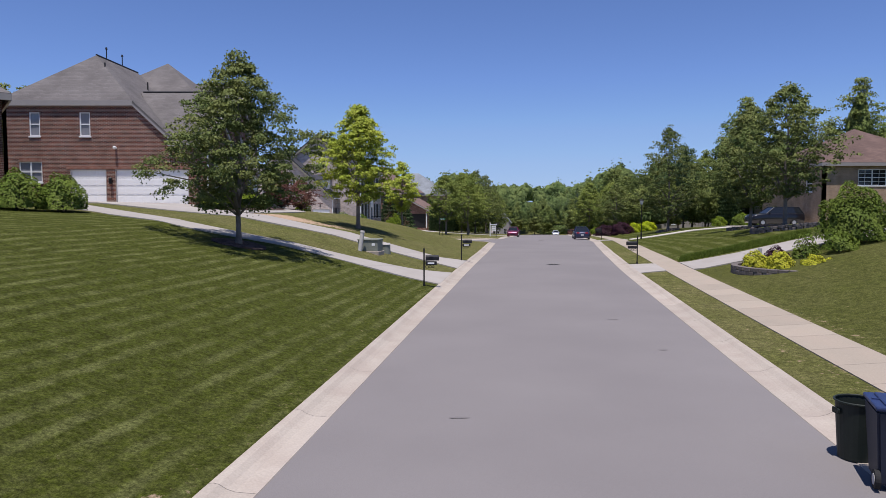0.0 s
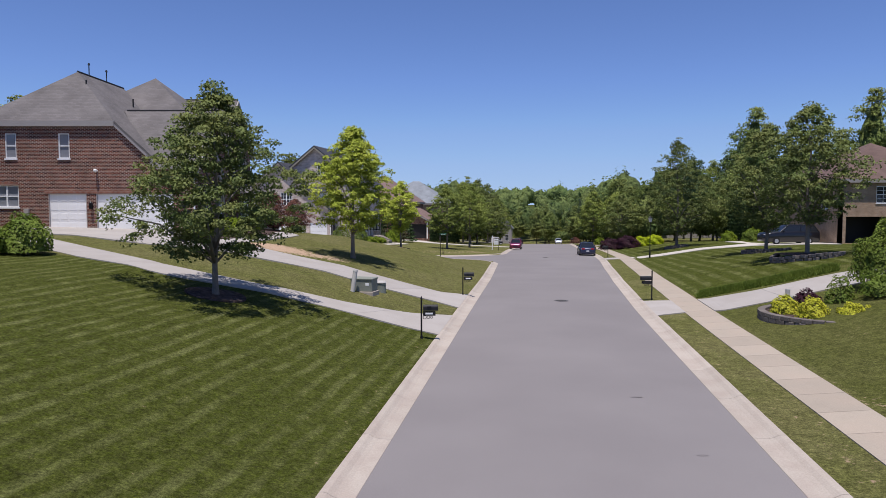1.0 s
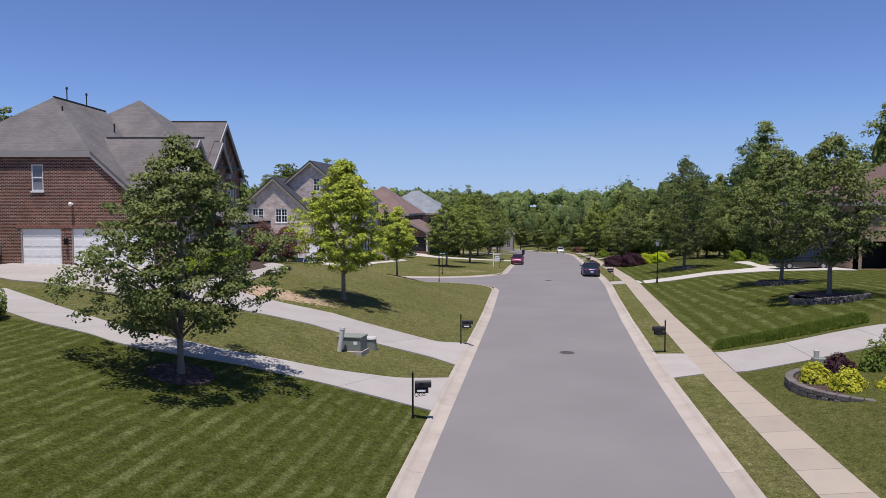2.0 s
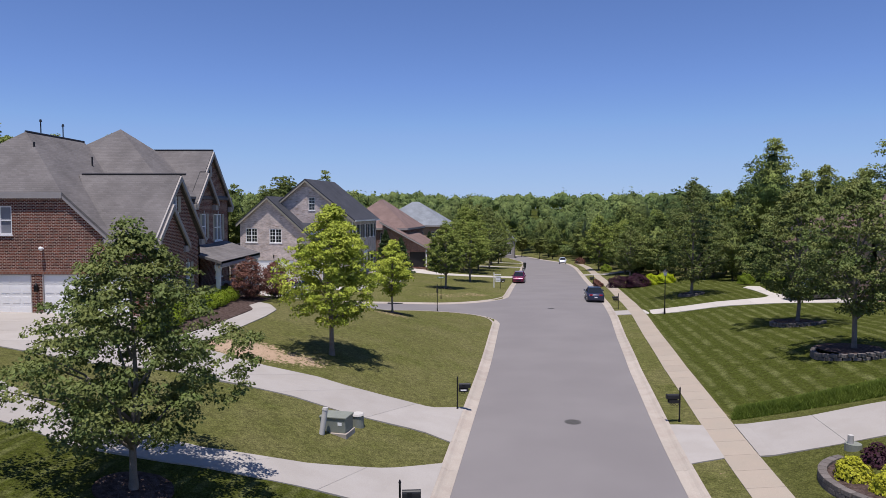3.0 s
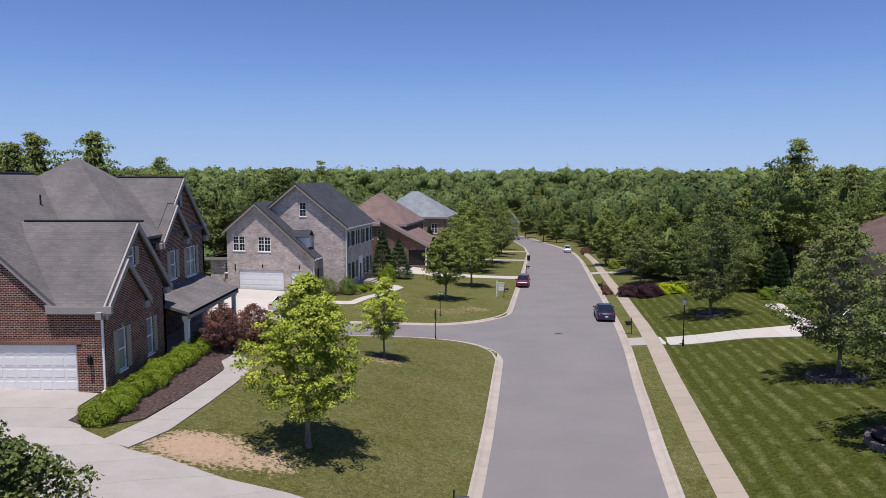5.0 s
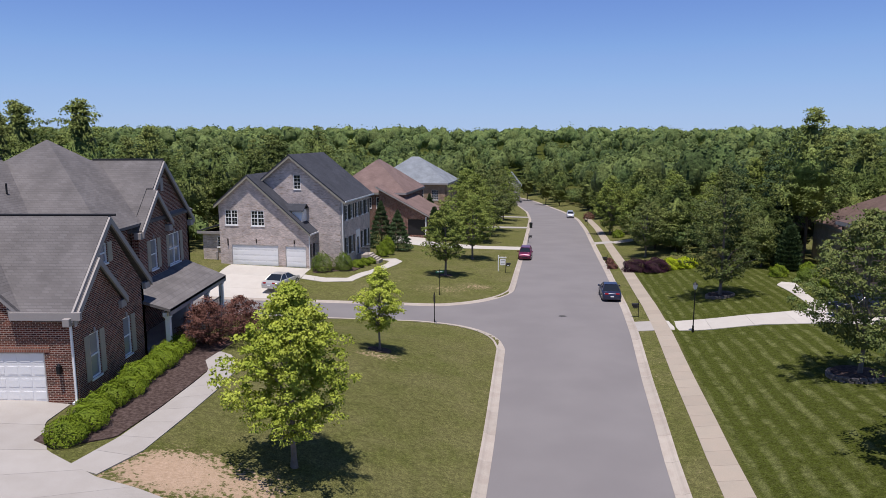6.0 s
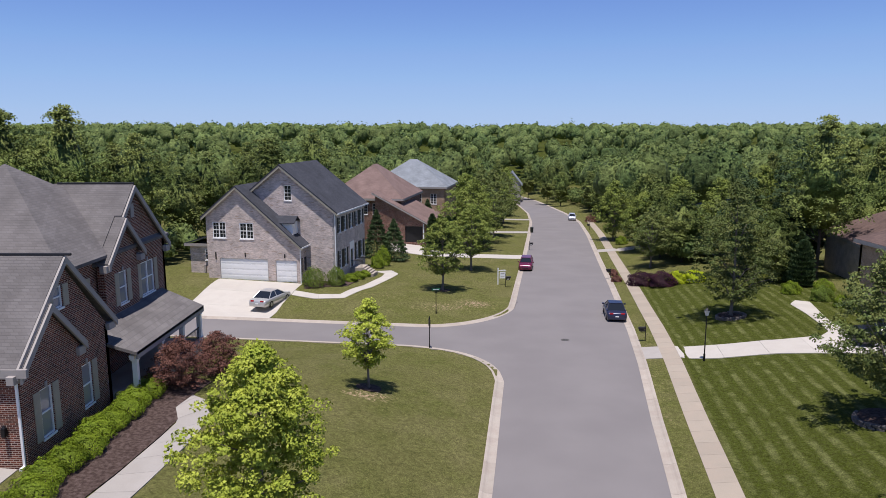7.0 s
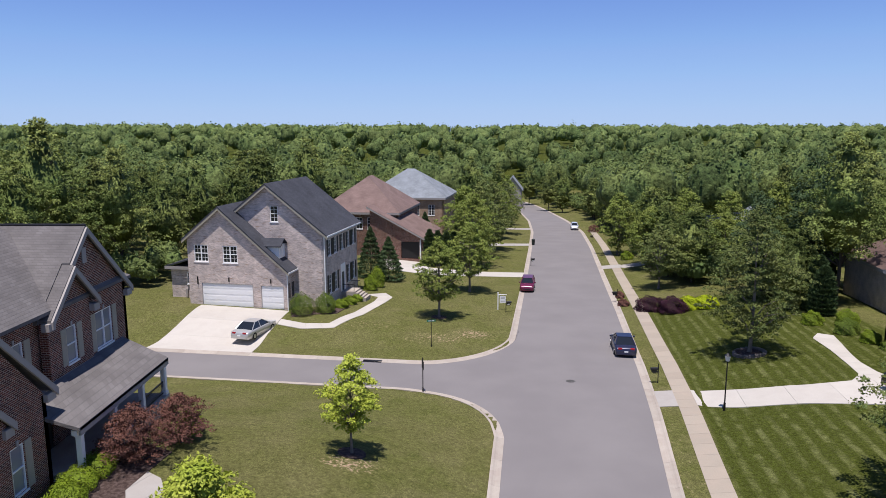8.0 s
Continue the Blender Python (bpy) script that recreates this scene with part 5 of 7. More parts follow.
# ---- trees ----
def crown_mesh(name, seed, height, low, radius, clumps, per, leaf, spread, material, taper=0.6, lean=(0, 0), jag=0.25, flat=0.5, core=0.0):
    """Leaves in clumps on an uneven egg-shaped crown; returns the mesh and the clump centres."""
    rg = np.random.default_rng(seed)
    t = rg.beta(1.25, 1.35, clumps)
    prof = np.sin(np.pi * np.clip(t, 0.03, 0.985) ** taper) ** 0.85 * (1.08 - 0.22 * t)
    ang = rg.uniform(0, 2 * np.pi, clumps)
    lump = 1 + jag * np.sin(ang * 3 + seed) * np.sin(t * 9 + seed * 1.7) + rg.normal(0, jag * 0.4, clumps)
    lump = np.clip(lump, 0.55, 1.3)
    rad = radius * prof * rg.uniform(0.1, 1, clumps) ** 0.42 * lump
    cz = low + (height - low) * t * (1 + rg.normal(0, 0.02, clumps))
    cen = np.stack([rad * np.cos(ang) + lean[0] * t, rad * np.sin(ang) + lean[1] * t, cz], 1)
    n = clumps * per
    # each clump a tufted dome of leaves, closed above and open below
    reach = np.repeat(2.1 * spread * rg.uniform(0.6, 1.4, clumps), per)[:, None]
    v = rg.normal(0, 1, (n, 3))
    v[:, 2] = np.where(rg.random(n) < 0.75, np.abs(v[:, 2]), v[:, 2])
    v /= np.linalg.norm(v, axis=1)[:, None]
    pos = np.repeat(cen, per, 0) + v * reach * rg.uniform(0.3, 1.0, (n, 1)) ** 0.6 * np.array([1, 1, 0.62])
    out = pos - np.array([0, 0, (low + height) / 2])
    puff = v + np.array([0, 0, 0.3])
    puff /= np.linalg.norm(puff, axis=1)[:, None] + 1e-6
    nr = rg.normal(0, 1, (n, 3)) * (1 - flat) + np.array([0, 0, 0.5]) * flat + puff * 0.75
    nr /= np.linalg.norm(nr, axis=1)[:, None]
    body = out / (np.linalg.norm(out, axis=1)[:, None] + 0.01)
    nr *= np.where((nr * (puff * 0.55 + body * 0.4 + np.array([0, 0, 0.35]))).sum(1) < 0, -1, 1)[:, None]
    tx = np.cross(nr, rg.normal(0, 1, (n, 3)))
    tx /= np.linalg.norm(tx, axis=1)[:, None] + 1e-6
    ty = np.cross(nr, tx)
    s = leaf * rg.uniform(0.6, 1.3, n)[:, None]
    fold = nr * s * 0.18
    co = np.stack([pos - tx * s * 0.55, pos - ty * s * 0.36 - fold, pos + tx * s * 0.55, pos + ty * s * 0.36 - fold], 1).reshape(-1, 3)
    i = np.arange(n)[:, None] * 4
    faces = np.concatenate([i, i + 1, i + 2, i, i + 2, i + 3], 1).reshape(-1, 3).tolist()
    inner = np.zeros((0, 3))
    if core:
        # the dense inside of the crown, uneven like its outside
        tt, aa = np.meshgrid(np.linspace(0.04, 0.9, 9), np.linspace(0, 2 * np.pi, 13)[:-1], indexing="ij")
        pr = np.sin(np.pi * tt ** taper) ** 0.85 * (1.08 - 0.22 * tt) * radius * core * (1 + 0.18 * np.sin(aa * 3 + seed) * np.sin(tt * 9 + seed * 1.7) + rg.normal(0, 0.1, tt.shape))
        inner = np.stack([pr * np.cos(aa) + lean[0] * tt, pr * np.sin(aa) + lean[1] * tt, low + 0.4 + (height - low - 0.8) * tt], -1).reshape(-1, 3)
        b0 = n * 4
        faces += [[b0 + r * 12 + c, b0 + r * 12 + (c + 1) % 12, b0 + (r + 1) * 12 + (c + 1) % 12, b0 + (r + 1) * 12 + c] for r in range(8) for c in range(12)]
        co = np.concatenate([co, inner])
    me = bpy.data.meshes.new(name)
    me.from_pydata(co.tolist(), [], faces)
    me.materials.append(material)
    soft_n = puff * 0.7 + body * 0.25 + nr * 0.5 + np.array([0, 0, 0.2])
    soft_n /= np.linalg.norm(soft_n, axis=1)[:, None] + 1e-6
    nin = inner - np.array([0, 0, (low + height) / 2])
    nin = nin / (np.linalg.norm(nin, axis=1)[:, None] + 0.01)
    me.normals_split_custom_set_from_vertices(np.concatenate([np.repeat(soft_n, 4, 0), nin]).tolist())
    return me, cen


def trunk_mesh(name, seed, height, low, radius, base_r, cen, material, limbs=14, lean=(0, 0)):
    """A tapered trunk with a flared foot, and limbs that reach into the crown."""
    rg = np.random.default_rng(seed + 7)
    bm = bmesh.new()
    zs = np.array([-0.25, 0.08, 0.4, low * 0.6 + 0.3, low + (height - low) * 0.3, low + (height - low) * 0.65, height * 0.93])
    rs = base_r * np.array([1.6, 1.35, 1.0, 0.9, 0.62, 0.34, 0.06])
    wob = rg.normal(0, base_r * 0.35, (len(zs), 2))
    wob[:3] = 0
    rings = []
    for z, r, w in zip(zs, rs, wob):
        k = max(0, (z - low) / max(0.1, height - low))
        rings.append([bm.verts.new((w[0] + lean[0] * k + r * math.cos(a), w[1] + lean[1] * k + r * math.sin(a), z)) for a in np.linspace(0, 2 * math.pi, 10)[:-1]])
    for a, b in zip(rings, rings[1:]):
        for j in range(9):
            bm.faces.new((a[j], a[(j + 1) % 9], b[(j + 1) % 9], b[j]))
    far = [c for c in cen if np.hypot(c[0], c[1]) > radius * 0.35]
    rg.shuffle(far)
    for c in far[:limbs]:
        z = max(low * 0.85, c[2] - np.hypot(c[0], c[1]) * rg.uniform(0.7, 1.2))
        k = max(0, (z - low) / max(0.1, height - low))
        r = base_r * (0.5 - 0.3 * min(1, k))
        a = Vector((lean[0] * k, lean[1] * k, z))
        b = Vector(c)
        mid = a.lerp(b, 0.5) + Vector((0, 0, 0.12 * (b - a).length))
        tube(bm, a, mid, r, r * 0.6, 6)
        tube(bm, mid, b, r * 0.6, r * 0.15, 5)
    for f in bm.faces:
        f.smooth = True
    return mesh_of(name, bm, material)


def tree(label, x, y, height, low, radius, base_r, leafm, clumps=150, per=45, leaf=0.17, spread=0.32, seed=1, barkm=None, name="tree", group="", taper=0.6, lean=(0, 0), jag=0.25, turn=0.0, sink=0.0, limbs=16, core=0.0):
    me, cen = crown_mesh("crown", seed, height, low, radius, clumps, per, leaf, spread, leafm, taper, lean, jag, core=core)
    t = thing(name, label, "tree", (x, y, gz(x, y) - sink), turn, group)
    part("trunk", trunk_mesh("trunk", seed, height, low, radius, base_r, cen, barkm or BARK, limbs, lean), None, t)
    part("crown", me, None, t)
    return t


def shrub(label, x, y, w, d, height, leafm, n=2200, leaf=0.09, seed=3, name="shrub", square=2.0, turn=0.0, group="", stems=5, z=None):
    """A bush: a dense uneven shell of leaves over a few stems. square: 2 round, higher boxier (clipped)."""
    rg = np.random.default_rng(seed)
    v = rg.normal(0, 1, (n, 3))
    v[:, 2] = np.abs(v[:, 2])
    k = (np.abs(v) ** square).sum(1) ** (1 / square)
    v /= k[:, None]
    v *= (1 - 0.35 * rg.uniform(0, 1, n) ** 2)[:, None]
    lump = 1 + 0.10 * np.sin(v[:, 0] * 7 + seed) * np.sin(v[:, 1] * 6 + seed * 2) + 0.07 * np.sin(v[:, 2] * 9 + v[:, 0] * 5)
    pos = v * lump[:, None] * np.array([w / 2, d / 2, height * 0.93]) + np.array([0, 0, 0.06 * height])
    nr = v * np.array([1, 1, 1.3]) + rg.normal(0, 0.5, (n, 3))
    nr *= np.where((nr * (v * 0.6 + np.array([0, 0, 0.4]))).sum(1) < 0, -1, 1)[:, None]
    nr /= np.linalg.norm(nr, axis=1)[:, None]
    tx = np.cross(nr, rg.normal(0, 1, (n, 3)))
    tx /= np.linalg.norm(tx, axis=1)[:, None] + 1e-6
    ty = np.cross(nr, tx)
    s = leaf * rg.uniform(0.6, 1.4, n)[:, None]
    co = np.stack([pos - tx * s * 0.6, pos - ty * s * 0.4, pos + tx * s * 0.6, pos + ty * s * 0.4], 1).reshape(-1, 3)
    i = np.arange(n)[:, None] * 4
    me = bpy.data.meshes.new("foliage")
    me.from_pydata(co.tolist(), [], np.concatenate([i, i + 1, i + 2, i, i + 2, i + 3], 1).reshape(-1, 3).tolist())
    me.materials.append(leafm)
    soft_n = v * 0.6 + nr * 0.5 + np.array([0, 0, 0.4])
    soft_n /= np.linalg.norm(soft_n, axis=1)[:, None] + 1e-6
    me.normals_split_custom_set_from_vertices(np.repeat(soft_n, 4, 0).tolist())
    t = thing(name, label, "shrub", (x, y, gz(x, y) if z is None else z), turn, group)
    part("foliage", me, None, t)
    bm = bmesh.new()
    for _ in range(stems):
        a = rg.uniform(-0.12, 0.12, 2)
        b = rg.uniform(-0.3, 0.3, 2)
        tube(bm, (a[0] * w, a[1] * d, -0.08), (b[0] * w, b[1] * d, height * 0.7), 0.035, 0.012, 5)
    part("stem", bm, BARK_DARK, t)
    return t


tree("young oak with deep green leaves on the lawn", -7.7, 26.35, 6.9, 1.25, 2.75, 0.10, LEAF_OAK, 430, 84, 0.10, 0.18, seed=11, taper=0.62, jag=0.42, lean=(0.1, 0))
tree("maple with bright yellow-green leaves by the dirt patch", -5.25, 43.3, 7.6, 1.6, 2.3, 0.12, LEAF_MAPLE, 440, 72, 0.12, 0.18, seed=21, taper=0.6, jag=0.35)
tree("small young maple with bright green leaves", -3.5, 60.0, 5.3, 1.2, 1.35, 0.07, LEAF_MAPLE, 190, 60, 0.115, 0.15, seed=31, taper=0.85, jag=0.3)
tree("round-crowned street tree on the corner lawn", 0.4, 95.2, 8.0, 1.9, 2.7, 0.13, LEAF_MID, 260, 44, 0.17, 0.2, seed=41, taper=0.75, group="street trees")
tree("round-crowned street tree beside the driveway", 3.9, 109.5, 8.6, 2.0, 2.9, 0.14, LEAF_MID, 260, 44, 0.18, 0.22, seed=42, taper=0.75, group="street trees")
for i, (x, y, hh) in enumerate([(4.8, 129.5, 11.0), (6.4, 138.5, 12), (3.6, 136, 11.5), (9.0, 147.5, 12), (10.5, 166, 11), (13, 177, 11), (15.5, 202, 12)]):
    tree("full green street tree on the verge before lawns", x, y, hh, 1.4, 3.9, 0.16, (LEAF_MID, LEAF_OAK)[i % 2], 260, 34, 0.24, 0.3, seed=50 + i, taper=0.8, group="street trees")
tree("oak with deep green leaves in a stone-ringed bed", 21.6, 44.2, 8.8, 2.0, 3.0, 0.13, LEAF_OAK, 430, 46, 0.14, 0.2, seed=61, taper=0.8, jag=0.4)
tree("oak with deep green leaves in a low stone bed", 24.4, 55.6, 9.4, 1.6, 3.3, 0.13, LEAF_OAK, 430, 46, 0.15, 0.22, seed=62, taper=0.8, jag=0.4)
tree("spreading oak ringed with stones on the mown lawn", 25.9, 80.5, 11.8, 1.4, 3.5, 0.16, LEAF_OAK, 460, 32, 0.17, 0.22, seed=63, taper=0.72, jag=0.35)
tree("green street tree near the plum hedges", 27.6, 111.5, 7.8, 1.5, 2.9, 0.13, LEAF_OAK, 220, 34, 0.2, 0.24, seed=64, taper=0.8)
for i, (x, y, hh) in enumerate([(30.5, 126, 9), (29.8, 143, 10.5), (34.2, 140, 10.8), (39.5, 139, 10.4), (46, 137, 10), (37, 158, 11), (39, 172, 12), (40, 188, 12), (38, 118, 8), (42, 112, 12)]):
    tree("full green tree beside the sidewalk", x, y, hh, 0.9, 3.3, 0.16, LEAF_MID, 240, 34, 0.25, 0.3, seed=70 + i, taper=0.85, group="verge trees")

# woods: a few kinds, each copied
kinds, near_kinds = [], []
for i, (hh, low, rr, lm, tp) in enumerate([(15, 1.5, 4.4, LEAF_WOOD, 0.75), (17, 2.5, 4.8, LEAF_WOOD, 0.68), (13, 1.0, 4.3, LEAF_WOOD, 0.85), (18, 5, 4.0, LEAF_WOOD, 0.62), (16, 1.5, 3.2, LEAF_PINE, 1.25)]):
    kinds.append(tree("tall leafy woodland tree", 0, 0, hh, low, rr, 0.2, lm, 120, 30, 0.40, 0.46, seed=90 + i, name="woodland_tree", group="woodland trees", barkm=BARK_DARK, taper=tp, limbs=10, jag=0.3, core=0.5))
    near_kinds.append(tree("tall leafy woodland tree", 0, 0, hh, low, rr, 0.2, lm, 150, 46, 0.29, 0.42, seed=190 + i, name="woodland_tree", group="woodland trees", barkm=BARK_DARK, taper=tp, limbs=12, jag=0.35, core=0.45))
rg = np.random.default_rng(5)
spots = [(-46.5, 107.5, 1.14, 1), (-57, 100.5, 1.18, 0), (-64, 108, 1.2, 1), (-36, 128, 1.05, 2), (-30, 140, 1.1, 0), (-24, 150, 1.05, 1), (41.5, 96.8, 0.97, 3), (55, 100, 0.85, 1), (60, 95, 0.85, 0), (50, 103, 0.8, 2), (65, 104, 0.95, 1), (70, 92, 0.9, 0), (-50, 70, 1.05, 0), (-53, 84, 1.1, 1), (-46, 95, 1.0, 2), (-60, 78, 1.1, 0), (-62, 95, 1.1, 3), (55, 77, 1.0, 2), (57, 74, 0.9, 1), (58, 86, 0.9, 0), (34, 99, 0.75, 4), (37, 104, 0.8, 2), (-53.5, 106, 1.12, 1), (52, 104, 0.9, 1), (36, 95, 0.6, 2), (58, 60, 1.0, 0), (13, 263, 0.7, 0), (16, 268, 0.75, 2), (35, 268, 0.8, 1), (38, 256, 0.8, 0), (32, 302, 0.9, 1), (12, 300, 0.9, 0), (20, 305, 0.9, 3), (26, 312, 0.9, 2), (40, 280, 0.9, 1), (50, 56, 0.9, 2), (60, 48, 1.1, 1)]
taken = [(a, b) for a, b, *_ in spots]


def open_ground(x, y):
    """Where no wood stands: lots, lawns and the street."""
    rl, rr = float(road_left(min(y, 370))), float(road_right(min(y, 370)))
    if y > 352:
        return False
    if x < rl:
        return x > rl - (52 if y < 100 else 40 if y < 118 else 34 if y < 178 else 12 if y < 300 else 8) and not (y > 262 and x < 12)
    if x > rr:
        return x < rr + (34 if y < 97 else 15 if y < 110 else 7)
    return True


for y in np.arange(113, 232, 5.5):
    spots.append((float(road_right(y)) + float(rg.uniform(7.5, 11.5)), float(y), float(rg.uniform(0.58, 0.8)), int(rg.choice([0, 2, 2, 1]))))
taken = [(a, b) for a, b, *_ in spots]
while len(spots) < 190:
    y = 60 + 150 * rg.random() ** 1.5
    x = rg.uniform(-0.62 * y - 20, 0.66 * y + 22)
    if open_ground(x, y) or (15 < x < 36 and 268 < y < 296) or (0.31 < (x - 3) / (y - 24.6) < 0.42 and 100 < y < 147):
        continue
    if min((a - x) ** 2 + (b - y) ** 2 for a, b in taken) < 26:
        continue
    taken.append((x, y))
    spots.append((x, y, rg.uniform(0.7, 1.05), int(rg.integers(0, 14))))
for i, (x, y, s, k) in enumerate(spots):
    k = k % 4 if k != 4 else 4
    src = near_kinds[k] if math.hypot(x, y) < 122 else kinds[k]
    m = pose(x, y, gz(x, y) - 0.1, 0, 0, float(rg.uniform(0, 360))) @ Matrix.Diagonal((s * float(rg.uniform(0.9, 1.2)), s * float(rg.uniform(0.9, 1.2)), s, 1))
    t = copy_thing(src, m)
for i, src in enumerate(kinds):
    x, y = [(-56, 112), (-66, 118), (60, 100), (64, 88), (47, 108)][i]
    src.matrix_basis = pose(x, y, gz(x, y) - 0.1, 0, 0, 40 * i)
for i, src in enumerate(near_kinds):
    x, y = [(-58, 104), (-52, 99), (56, 106), (52, 88), (43, 104)][i]
    src.matrix_basis = pose(x, y, gz(x, y) - 0.1, 0, 0, 70 * i)


def far_woods(n, y0, y1, seed, cards, size, hmean, margin=0.72, places=None):
    """The woods beyond, one mass of leafy crowns out to the skyline."""
    rg = np.random.default_rng(seed)
    ys = y0 * (y1 / y0) ** rg.random(n)
    xs_ = rg.uniform(-1, 1, n) * (margin * ys + 20)
    keep = np.array([not open_ground(a, b) and not (13 < a < 36 and 260 < b < 302) for a, b in zip(xs_, ys)])
    xs_, ys = (xs_[keep], ys[keep]) if places is None else places
    n = len(xs_)
    zb = ground_z(xs_, ys)
    hh = hmean * rg.uniform(0.75, 1.2, n)
    rr = hh * rg.uniform(0.26, 0.36, n) * (1 + 0.25 * (ys > 500))
    # every crown a closed, knobbly mass of boughs
    nla, nlo = 9, 14
    la, lo_ = np.meshgrid(np.linspace(-0.8, 1.5, nla), np.linspace(0, 2 * np.pi, nlo + 1)[:-1], indexing="ij")
    shell = np.stack([np.cos(la) * np.cos(lo_), np.cos(la) * np.sin(lo_), np.sin(la)], -1).reshape(-1, 3)
    S = len(shell)
    knob = rg.normal(0, 1, (n, 18, 3))
    knob[..., 2] = np.abs(knob[..., 2]) - 0.3
    knob /= np.linalg.norm(knob, axis=2)[..., None]
    swell = np.exp((np.einsum("sd,nkd->nsk", shell, knob) - 1) / 0.075).max(2)
    wob = 0.70 + 0.30 * swell + rg.normal(0, 0.03, (n, S))
    axes_ = np.stack([rr, rr, hh * 0.42], 1)[:, None, :]
    base_ = np.stack([xs_, ys, zb + hh * 0.6], 1)[:, None, :]
    cc = shell[None] * wob[..., None] * axes_ + base_
    g4 = cc.reshape(n, nla, nlo, 3)
    face_n = np.cross(np.roll(g4, -1, 2) - np.roll(g4, 1, 2), np.gradient(g4, axis=1)).reshape(n, S, 3)
    face_n *= np.where((face_n * shell[None]).sum(2) < 0, -1, 1)[..., None]
    face_n /= np.linalg.norm(face_n, axis=2)[..., None] + 1e-9
    # leafy sprays standing off the boughs
    N = n * cards
    pick = rg.integers(nlo * 2, S, N)
    own = np.repeat(np.arange(n), cards)
    s = (size * rg.uniform(0.5, 1.3, N) * np.repeat(1 + 0.0012 * ys, cards))[:, None]
    dirv = face_n[own, pick]
    pos = cc[own, pick] + rg.normal(0, 0.55, (N, 3)) * np.repeat(rr, cards)[:, None] * 0.25 + dirv * s * 0.3
    nr = dirv + rg.normal(0, 0.45, (N, 3)) + np.array([0, 0, 0.3])
    nr *= np.where((nr * dirv).sum(1) < 0, -1, 1)[:, None]
    nr /= np.linalg.norm(nr, axis=1)[:, None]
    tx = np.cross(nr, rg.normal(0, 1, (N, 3)))
    tx /= np.linalg.norm(tx, axis=1)[:, None] + 1e-6
    ty = np.cross(nr, tx)
    co = np.stack([pos - tx * s * 0.6, pos - ty * s * 0.45, pos + tx * s * 0.6, pos + ty * s * 0.45], 1).reshape(-1, 3)
    co = np.concatenate([co, cc.reshape(-1, 3)])
    quad = np.array([(r * nlo + c, r * nlo + (c + 1) % nlo, (r + 1) * nlo + (c + 1) % nlo, (r + 1) * nlo + c) for r in range(nla - 1) for c in range(nlo)])
    idx = np.concatenate([np.arange(N * 4), (N * 4 + np.arange(n)[:, None, None] * S + quad[None]).ravel()]).astype(np.int32)
    V, F = len(co), len(idx) // 4
    me = bpy.data.meshes.new("far_woods")
    me.vertices.add(V)
    me.vertices.foreach_set("co", co.ravel().astype(np.float32))
    me.loops.add(F * 4)
    me.loops.foreach_set("vertex_index", idx)
    me.polygons.add(F)
    me.polygons.foreach_set("loop_start", (np.arange(F) * 4).astype(np.int32))
    me.update(calc_edges=True)
    soft_n = dirv + nr * 0.5
    soft_n /= np.linalg.norm(soft_n, axis=1)[:, None] + 1e-6
    me.normals_split_custom_set_from_vertices(np.concatenate([np.repeat(soft_n, 4, 0), face_n.reshape(-1, 3)]).tolist())
    me.materials.append(LEAF_FAR)
    return me


rg = np.random.default_rng(77)
uy = rg.uniform(99, 300, 420)
ux = road_right(uy) + np.where(uy < 110, 15, 7.5) + rg.uniform(0, 9, 420) ** 1.0
vy = rg.uniform(95, 300, 260)
vx = road_left(vy) - np.where(vy < 118, 42, np.where(vy < 178, 35, 13)) - rg.uniform(0, 8, 260)
brush = new("undergrowth", far_woods(0, 99, 300, 12, 60, 0.4, 3.4, places=(np.concatenate([ux, vx]), np.concatenate([uy, vy]))))
tagged(brush, "leafy undergrowth along the edge of the woods", "undergrowth", kind="stuff")
w0 = new("far_woods", far_woods(600, 150, 250, 18, 230, 0.5, 12.5))
tagged(w0, "dense green broadleaf woods behind the houses", "woods", kind="stuff")
w1 = new("far_woods", far_woods(680, 245, 430, 8, 110, 0.75, 14.0))
tagged(w1, "dense green broadleaf woods behind the houses", "woods", kind="stuff")
w2 = new("far_woods", far_woods(1900, 380, 2600, 9, 30, 1.0, 14.5))
tagged(w2, "green wooded hills out to the skyline", "woods", kind="stuff")


# ---- planting ----
mulch_l = [(-15.32, 42.7), (-15.32, 46.2), (-15.3, 50.0), (-15.3, 53.4), (-13.95, 53.7), (-13.9, 58.0)]
mulch_r = [(-14.3, 42.2), (-12.5, 43.6), (-12.05, 46.7), (-11.75, 50.0), (-11.65, 52.0), (-12.3, 53.4), (-11.8, 57.2)]
paved("mulch_bed", mulch_l, mulch_r, MULCH, "reddish bark mulch bed along the brick house", 40.0, lift=0.045, across=8, category="garden bed", part_name="mulch")
for i, y in enumerate(np.arange(43.0, 54.6, 1.28)):
    shrub("clipped bright green box hedge along the brick wall", -14.15 + 0.14 * math.sin(i * 2.1), float(y), 1.5 + 0.12 * math.sin(i * 1.7), 1.6, 0.92 + 0.05 * math.sin(i * 2.9), LEAF_HEDGE, 4000, 0.065, seed=100 + i, name="hedge_shrub", square=3.0, group="house hedge")


def open_bush(label, x, y, height, radius, leafm, clumps, per, leaf, seed, name):
    """A loose, many-stemmed bush: tufts of leaves on spreading stems."""
    me, cen = crown_mesh("foliage", seed, height, 0.15, radius, clumps, per, leaf, 0.14, leafm, 0.75, (0, 0), 0.45)
    t = thing(name, label, "shrub", (x, y, gz(x, y)))
    part("foliage", me, None, t)
    part("stem", trunk_mesh("stem", seed, height * 0.8, 0.1, radius, 0.05, cen, BARK_DARK, 30), None, t)
    return t


